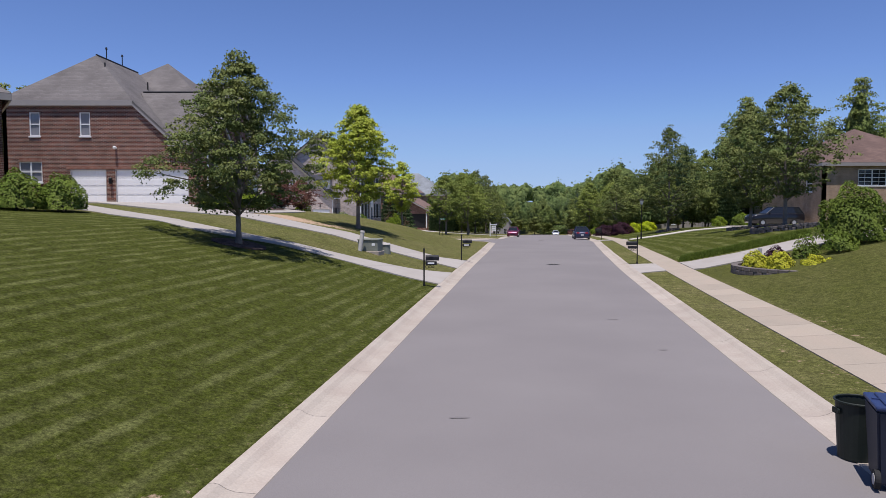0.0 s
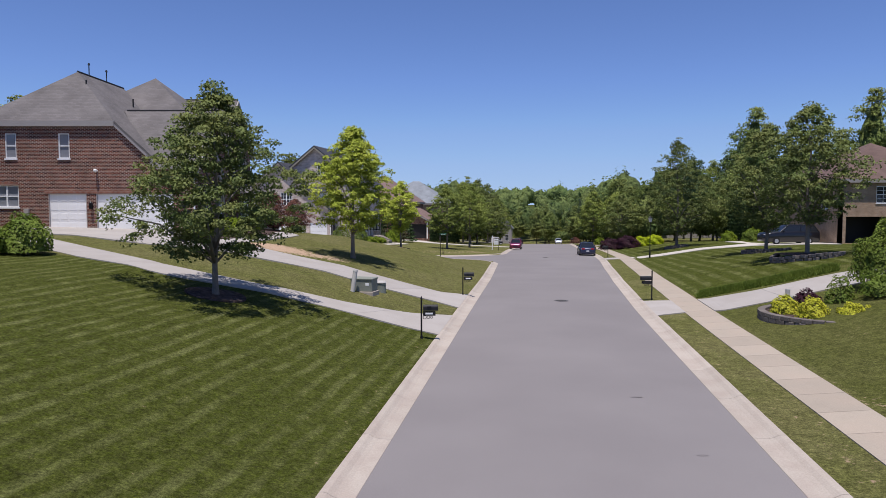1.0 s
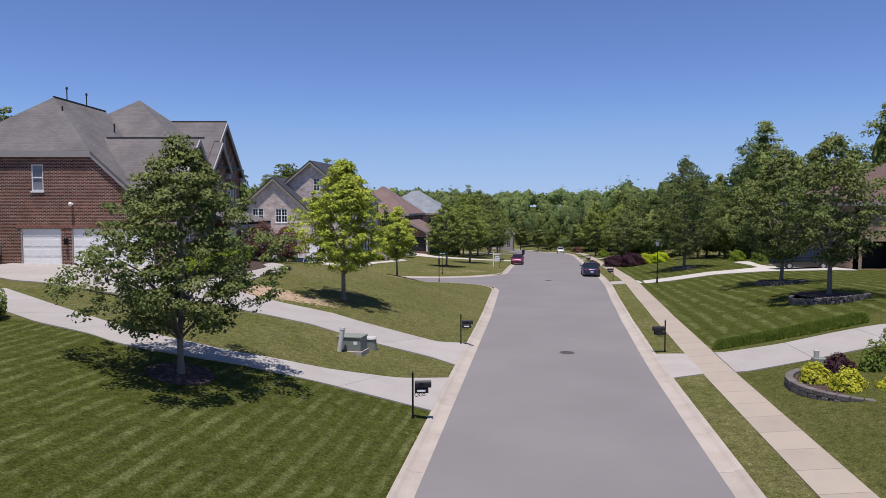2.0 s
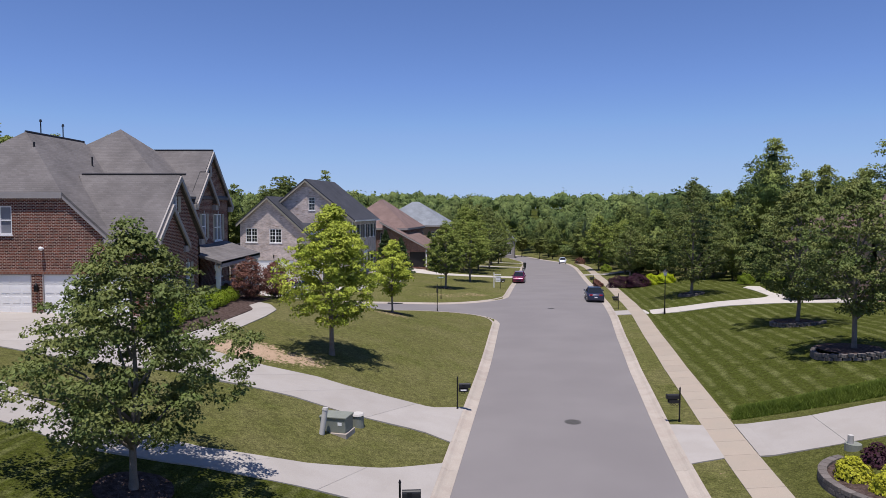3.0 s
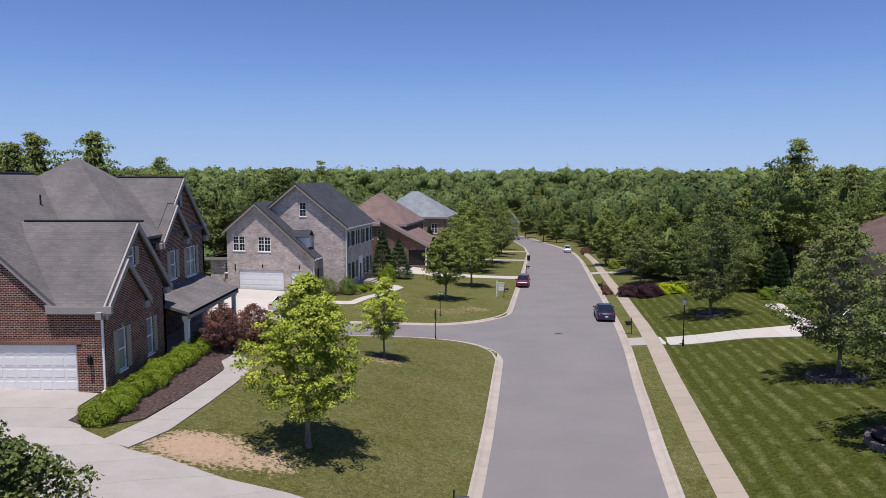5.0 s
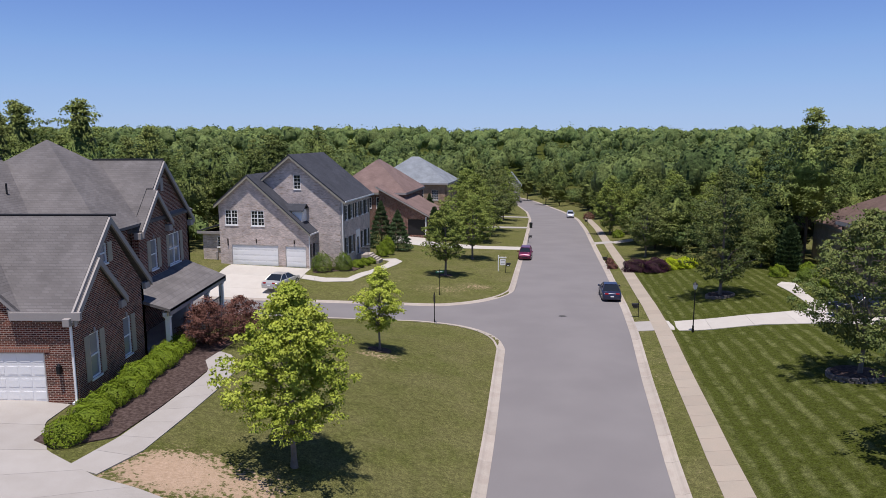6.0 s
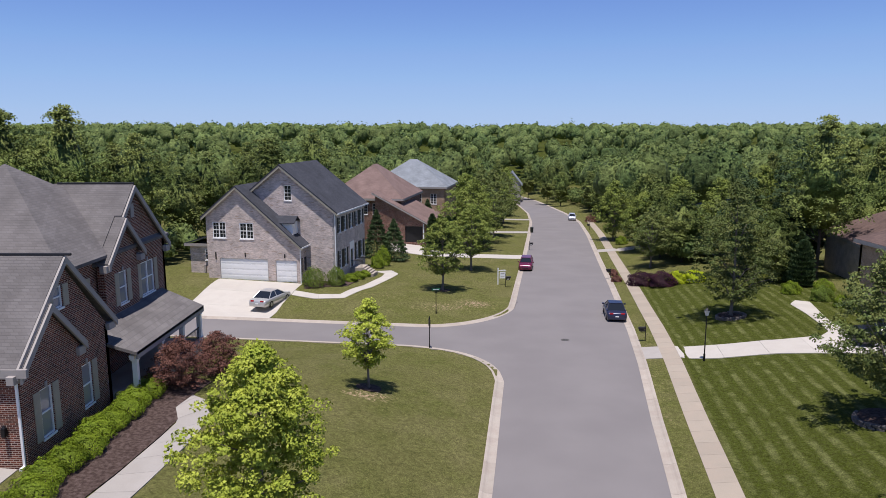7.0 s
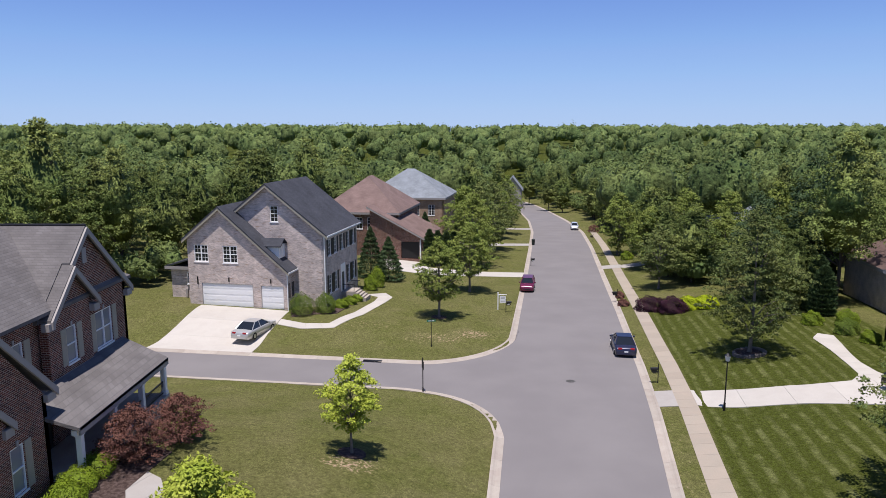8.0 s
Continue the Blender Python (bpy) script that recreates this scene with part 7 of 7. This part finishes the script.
for a in np.linspace(0, 2 * math.pi, 27)[:-1]:
    tube(bm, (0.295 * math.cos(a), 0.295 * math.sin(a), 0.80), (0.295 * math.cos(a + 0.245), 0.295 * math.sin(a + 0.245), 0.80), 0.016, seg=6)
part("rim", bm, CAN, m)
for s in (-1, 1):
    part("handle", boxm((s * 0.28 - 0.03, -0.08, 0.62), (s * 0.28 + 0.05 * s + 0.03, 0.08, 0.7), 0.015), CAN, m)
m = thing("wheeled_bin", "dark wheeled bin with a blue lid standing in the gutter", "wheeled bin", (5.7, 8.6, zb), -20)
bm = bmesh.new()
lo_, hi_ = [(-0.25, -0.27), (0.25, -0.27), (0.25, 0.27), (-0.25, 0.27)], [(-0.31, -0.36), (0.31, -0.36), (0.31, 0.36), (-0.31, 0.36)]
a_ = [bm.verts.new((x, y, 0.05)) for x, y in lo_]
b_ = [bm.verts.new((x, y, 1.0)) for x, y in hi_]
bm.faces.new(a_[::-1])
bm.faces.new(b_)
for i in range(4):
    bm.faces.new((a_[i], a_[(i + 1) % 4], b_[(i + 1) % 4], b_[i]))
bmesh.ops.bevel(bm, geom=list(bm.edges), offset=0.03, segments=2, affect="EDGES")
part("body", bm, CART, m)
bm = boxm((-0.33, -0.38, 1.0), (0.33, 0.38, 1.06), 0.025)
box(bm, (-0.22, -0.3, 1.05), (0.22, 0.3, 1.085), 0.02)
lid = part("lid", bm, LID, m)
part("lid_rib", boxm((-0.3, -0.02, 1.06), (0.3, 0.02, 1.075)), LID, lid)
part("handle", tube(bmesh.new(), (-0.25, 0.42, 0.97), (0.25, 0.42, 0.97), 0.018), CART, m)
for s in (-1, 1):
    w = part("wheel", tube(bmesh.new(), (s * 0.24, -0.25, 0.12), (s * 0.3, -0.25, 0.12), 0.12, 0.12, 20), TYRE, m)
    part("hub", tube(bmesh.new(), (s * 0.27, -0.25, 0.12), (s * 0.306, -0.25, 0.12), 0.07, 0.07, 16), PVC, w)
m = thing("trash_can", "dark trash can by the far kerb", "trash can", (17.2, 157.9, float(road_z(157.9)) + 0.03))
part("can", tube(bmesh.new(), (0, 0, 0), (0, 0, 1.0), 0.28, 0.34, 20), CAN, m)
part("lid", tube(bmesh.new(), (0, 0, 1.0), (0, 0, 1.1), 0.36, 0.2, 20), CAN, m)


# ---- cars ----
def car(label, x, y, turn, paint, length=4.7, width=1.8, height=1.46, shape="sedan"):
    """A parked car, nose along +y: lofted body, glazed cabin with painted roof and pillars, wheels, lamps, mirrors."""
    m = thing("car", label, "car", (x, y, gz(x, y) if shape != "road" else 0), turn, "parked cars")
    hl, hw = length / 2, width / 2
    belt = height * 0.64
    # side profile of the lower body: place along the length, top, bottom, half width
    if shape == "sedan":
        st = [(-1, .62, .36, .80), (-.985, .80, .27, .90), (-.93, .93, .22, .96), (-.62, .965, .20, 1), (-.2, .97, .2, 1), (.2, .96, .2, 1), (.5, .93, .2, 1), (.8, .85, .2, .97), (.95, .74, .22, .88), (1, .58, .34, .74)]
        cab = (-0.68, -0.36, 0.10, 0.46)
    else:
        st = [(-1, .72, .38, .86), (-.985, .95, .28, .94), (-.94, 1.0, .24, .98), (-.6, 1.0, .22, 1), (-.2, 1.0, .22, 1), (.25, 1.0, .22, 1), (.5, .98, .22, 1), (.8, .92, .22, .97), (.95, .82, .24, .9), (1, .62, .36, .78)]
        cab = (-0.95, -0.80, 0.12, 0.46)
    k = belt / 0.97
    bm = bmesh.new()
    rings = []
    for s, t, b, w in st:
        t, b = t * k, b
        p = [(-w * .96, b), (-w, (b + t) * .45 + .08), (-w * .985, t - .12 * k), (-w * .93, t - .02), (-w * .8, t), (0, t + .02), (w * .8, t), (w * .93, t - .02), (w * .985, t - .12 * k), (w, (b + t) * .45 + .08), (w * .96, b)]
        rings.append([bm.verts.new((px * hw, s * hl, pz)) for px, pz in p])
    for a, b in zip(rings, rings[1:]):
        for i in range(len(a) - 1):
            bm.faces.new((a[i], a[i + 1], b[i + 1], b[i]))
        bm.faces.new((a[-1], a[0], b[0], b[-1]))
    bm.faces.new(rings[0][::-1])
    bm.faces.new(rings[-1])
    bmesh.ops.recalc_face_normals(bm, faces=bm.faces)
    for f in bm.faces:
        f.smooth = True
    body = part("body", bm, paint, m)
    c0, c1, c2, c3 = [c * hl for c in cab]
    roofz = height
    bw, tw = hw * 0.9, hw * 0.66
    bz = belt - 0.02
    bm = bmesh.new()
    v = [bm.verts.new(p) for p in ((-bw, c0, bz), (bw, c0, bz), (bw, c3, bz), (-bw, c3, bz), (-tw, c1, roofz - .04), (tw, c1, roofz - .04), (tw, c2, roofz - .04), (-tw, c2, roofz - .04))]
    for q in ((0, 1, 5, 4), (1, 2, 6, 5), (2, 3, 7, 6), (3, 0, 4, 7), (4, 5, 6, 7), (3, 2, 1, 0)):
        bm.faces.new([v[i] for i in q])
    bmesh.ops.recalc_face_normals(bm, faces=bm.faces)
    part("glazing", bm, CARGLASS, m, "dark tinted car glazing")
    bm = boxm((-tw - .02, c1 - .03, roofz - .05), (tw + .02, c2 + .03, roofz), 0.022)
    part("roof", bm, paint, m)
    for sx in (-1, 1):
        for (ya, yb) in ((c0, c1), (c3, c2), ((c0 + c3) / 2 - .1, (c1 + c2) / 2)):
            part("pillar", tube(bmesh.new(), (sx * bw, ya, bz), (sx * tw, yb, roofz - .03), 0.045, 0.04, 6), paint, m)
    for sx in (-1, 1):
        for sy in (-0.58, 0.6):
            r = 0.33
            bm = tube(bmesh.new(), (sx * (hw - .2), sy * hl, r), (sx * (hw + .008), sy * hl, r), r, r, 26)
            w = part("wheel", bm, TYRE, m)
            bm = tube(bmesh.new(), (sx * (hw - .1), sy * hl, r), (sx * (hw + .015), sy * hl, r), r * .62, r * .58, 20)
            part("rim", bm, RIM, w)
        part("tail_lamp", boxm((sx * hw * .55 - .17, -hl * .992, belt * .78), (sx * hw * .55 + .17, -hl * .945, belt * .94), 0.02), LAMP_RED, m)
        part("head_lamp", boxm((sx * hw * .6 - .18, hl * .93, belt * .62), (sx * hw * .6 + .18, hl * .975, belt * .78), 0.02), LAMP_CLEAR, m)
        part("mirror", boxm((sx * (hw + .08) - .09, c3 - .32, belt - .02), (sx * (hw + .08) + .09, c3 - .2, belt + .13), 0.02), paint, m)
    part("number_plate", boxm((-.16, -hl - .004, .52), (.16, -hl * .985, .64)), WHITE, m)
    part("bumper", boxm((-hw * .82, -hl * 1.004, .3), (hw * .82, -hl * .95, .46), 0.03), paint, m)
    part("grille", boxm((-hw * .45, hl * .96, .42), (hw * .45, hl * 1.002, .56), 0.02), BLACK, m)
    return m


def car_paint(name, c, metal=0.3):
    m = mat(name, c, 0.28, metal, vary=0.03, scale=2, fine=20, bump=0.0, spec=0.6)
    m.node_tree.nodes["Principled BSDF"].inputs["Coat Weight"].default_value = 0.35
    return m


SILVER, NAVY, MAROON, PALE, JET = car_paint("paint_silver", (0.52, 0.51, 0.49), 0.4), car_paint("paint_navy", (0.025, 0.027, 0.06)), car_paint("paint_maroon", (0.16, 0.015, 0.05)), car_paint("paint_pale", (0.62, 0.64, 0.70), 0.3), car_paint("paint_black", (0.012, 0.012, 0.016))
car("silver sedan parked on the broad driveway", -16.6, 88.2, -16, SILVER, 5.2, 1.92, 1.46)
car("dark navy sedan parked against the kerb", 16.75, 84.9, -7, NAVY, 4.8, 1.85, 1.48).location.z = float(road_z(84)) + 0.03
car("maroon hatchback parked facing up the street", 11.35, 112.9, 171, MAROON, 4.4, 1.8, 1.55, "wagon").location.z = float(road_z(112)) + 0.03
car("pale hatchback parked far down the street", 30.9, 191.7, 172, PALE, 4.3, 1.78, 1.5, "wagon").location.z = float(road_z(189.5)) + 0.03
suv = car("black pickup parked before the tan brick house", 33.0, 69.8, 92, JET, 5.3, 1.95, 1.85, "wagon")


# ---- grass ----
def bank_cover(n, seed):
    """Long green ground cover arching over the edge of the driveway."""
    rg = np.random.default_rng(seed)
    u_, v_ = rg.random(n), rg.random(n)
    x = 12.7 + 6.6 * u_ + 0.9 * v_
    y = 37.75 - 1.05 * u_ + (1.5 + 0.5 * u_) * v_
    z = ground_z(x, y) - 0.02
    hgt = 0.2 * rg.uniform(0.5, 1.2, n) * (0.5 + np.sin(np.pi * np.clip(v_, 0.05, 0.95)))
    a = rg.uniform(0, 2 * np.pi, n)
    ln_ = rg.normal(0, 0.5, (n, 2)) * hgt[:, None]
    w = 0.02
    co = np.stack([np.stack([x - w * np.cos(a), y - w * np.sin(a), z], 1), np.stack([x + w * np.cos(a), y + w * np.sin(a), z], 1), np.stack([x + ln_[:, 0], y + ln_[:, 1], z + hgt], 1)], 1).reshape(-1, 3)
    me = bpy.data.meshes.new("bank_cover")
    me.from_pydata(co.tolist(), [], np.arange(n * 3).reshape(-1, 3).tolist())
    me.materials.append(LEAF_SHRUB)
    return tagged(new("ground_cover", me), "long green ground cover along the driveway's edge", "plants", kind="stuff")


bank_cover(22000, 6)
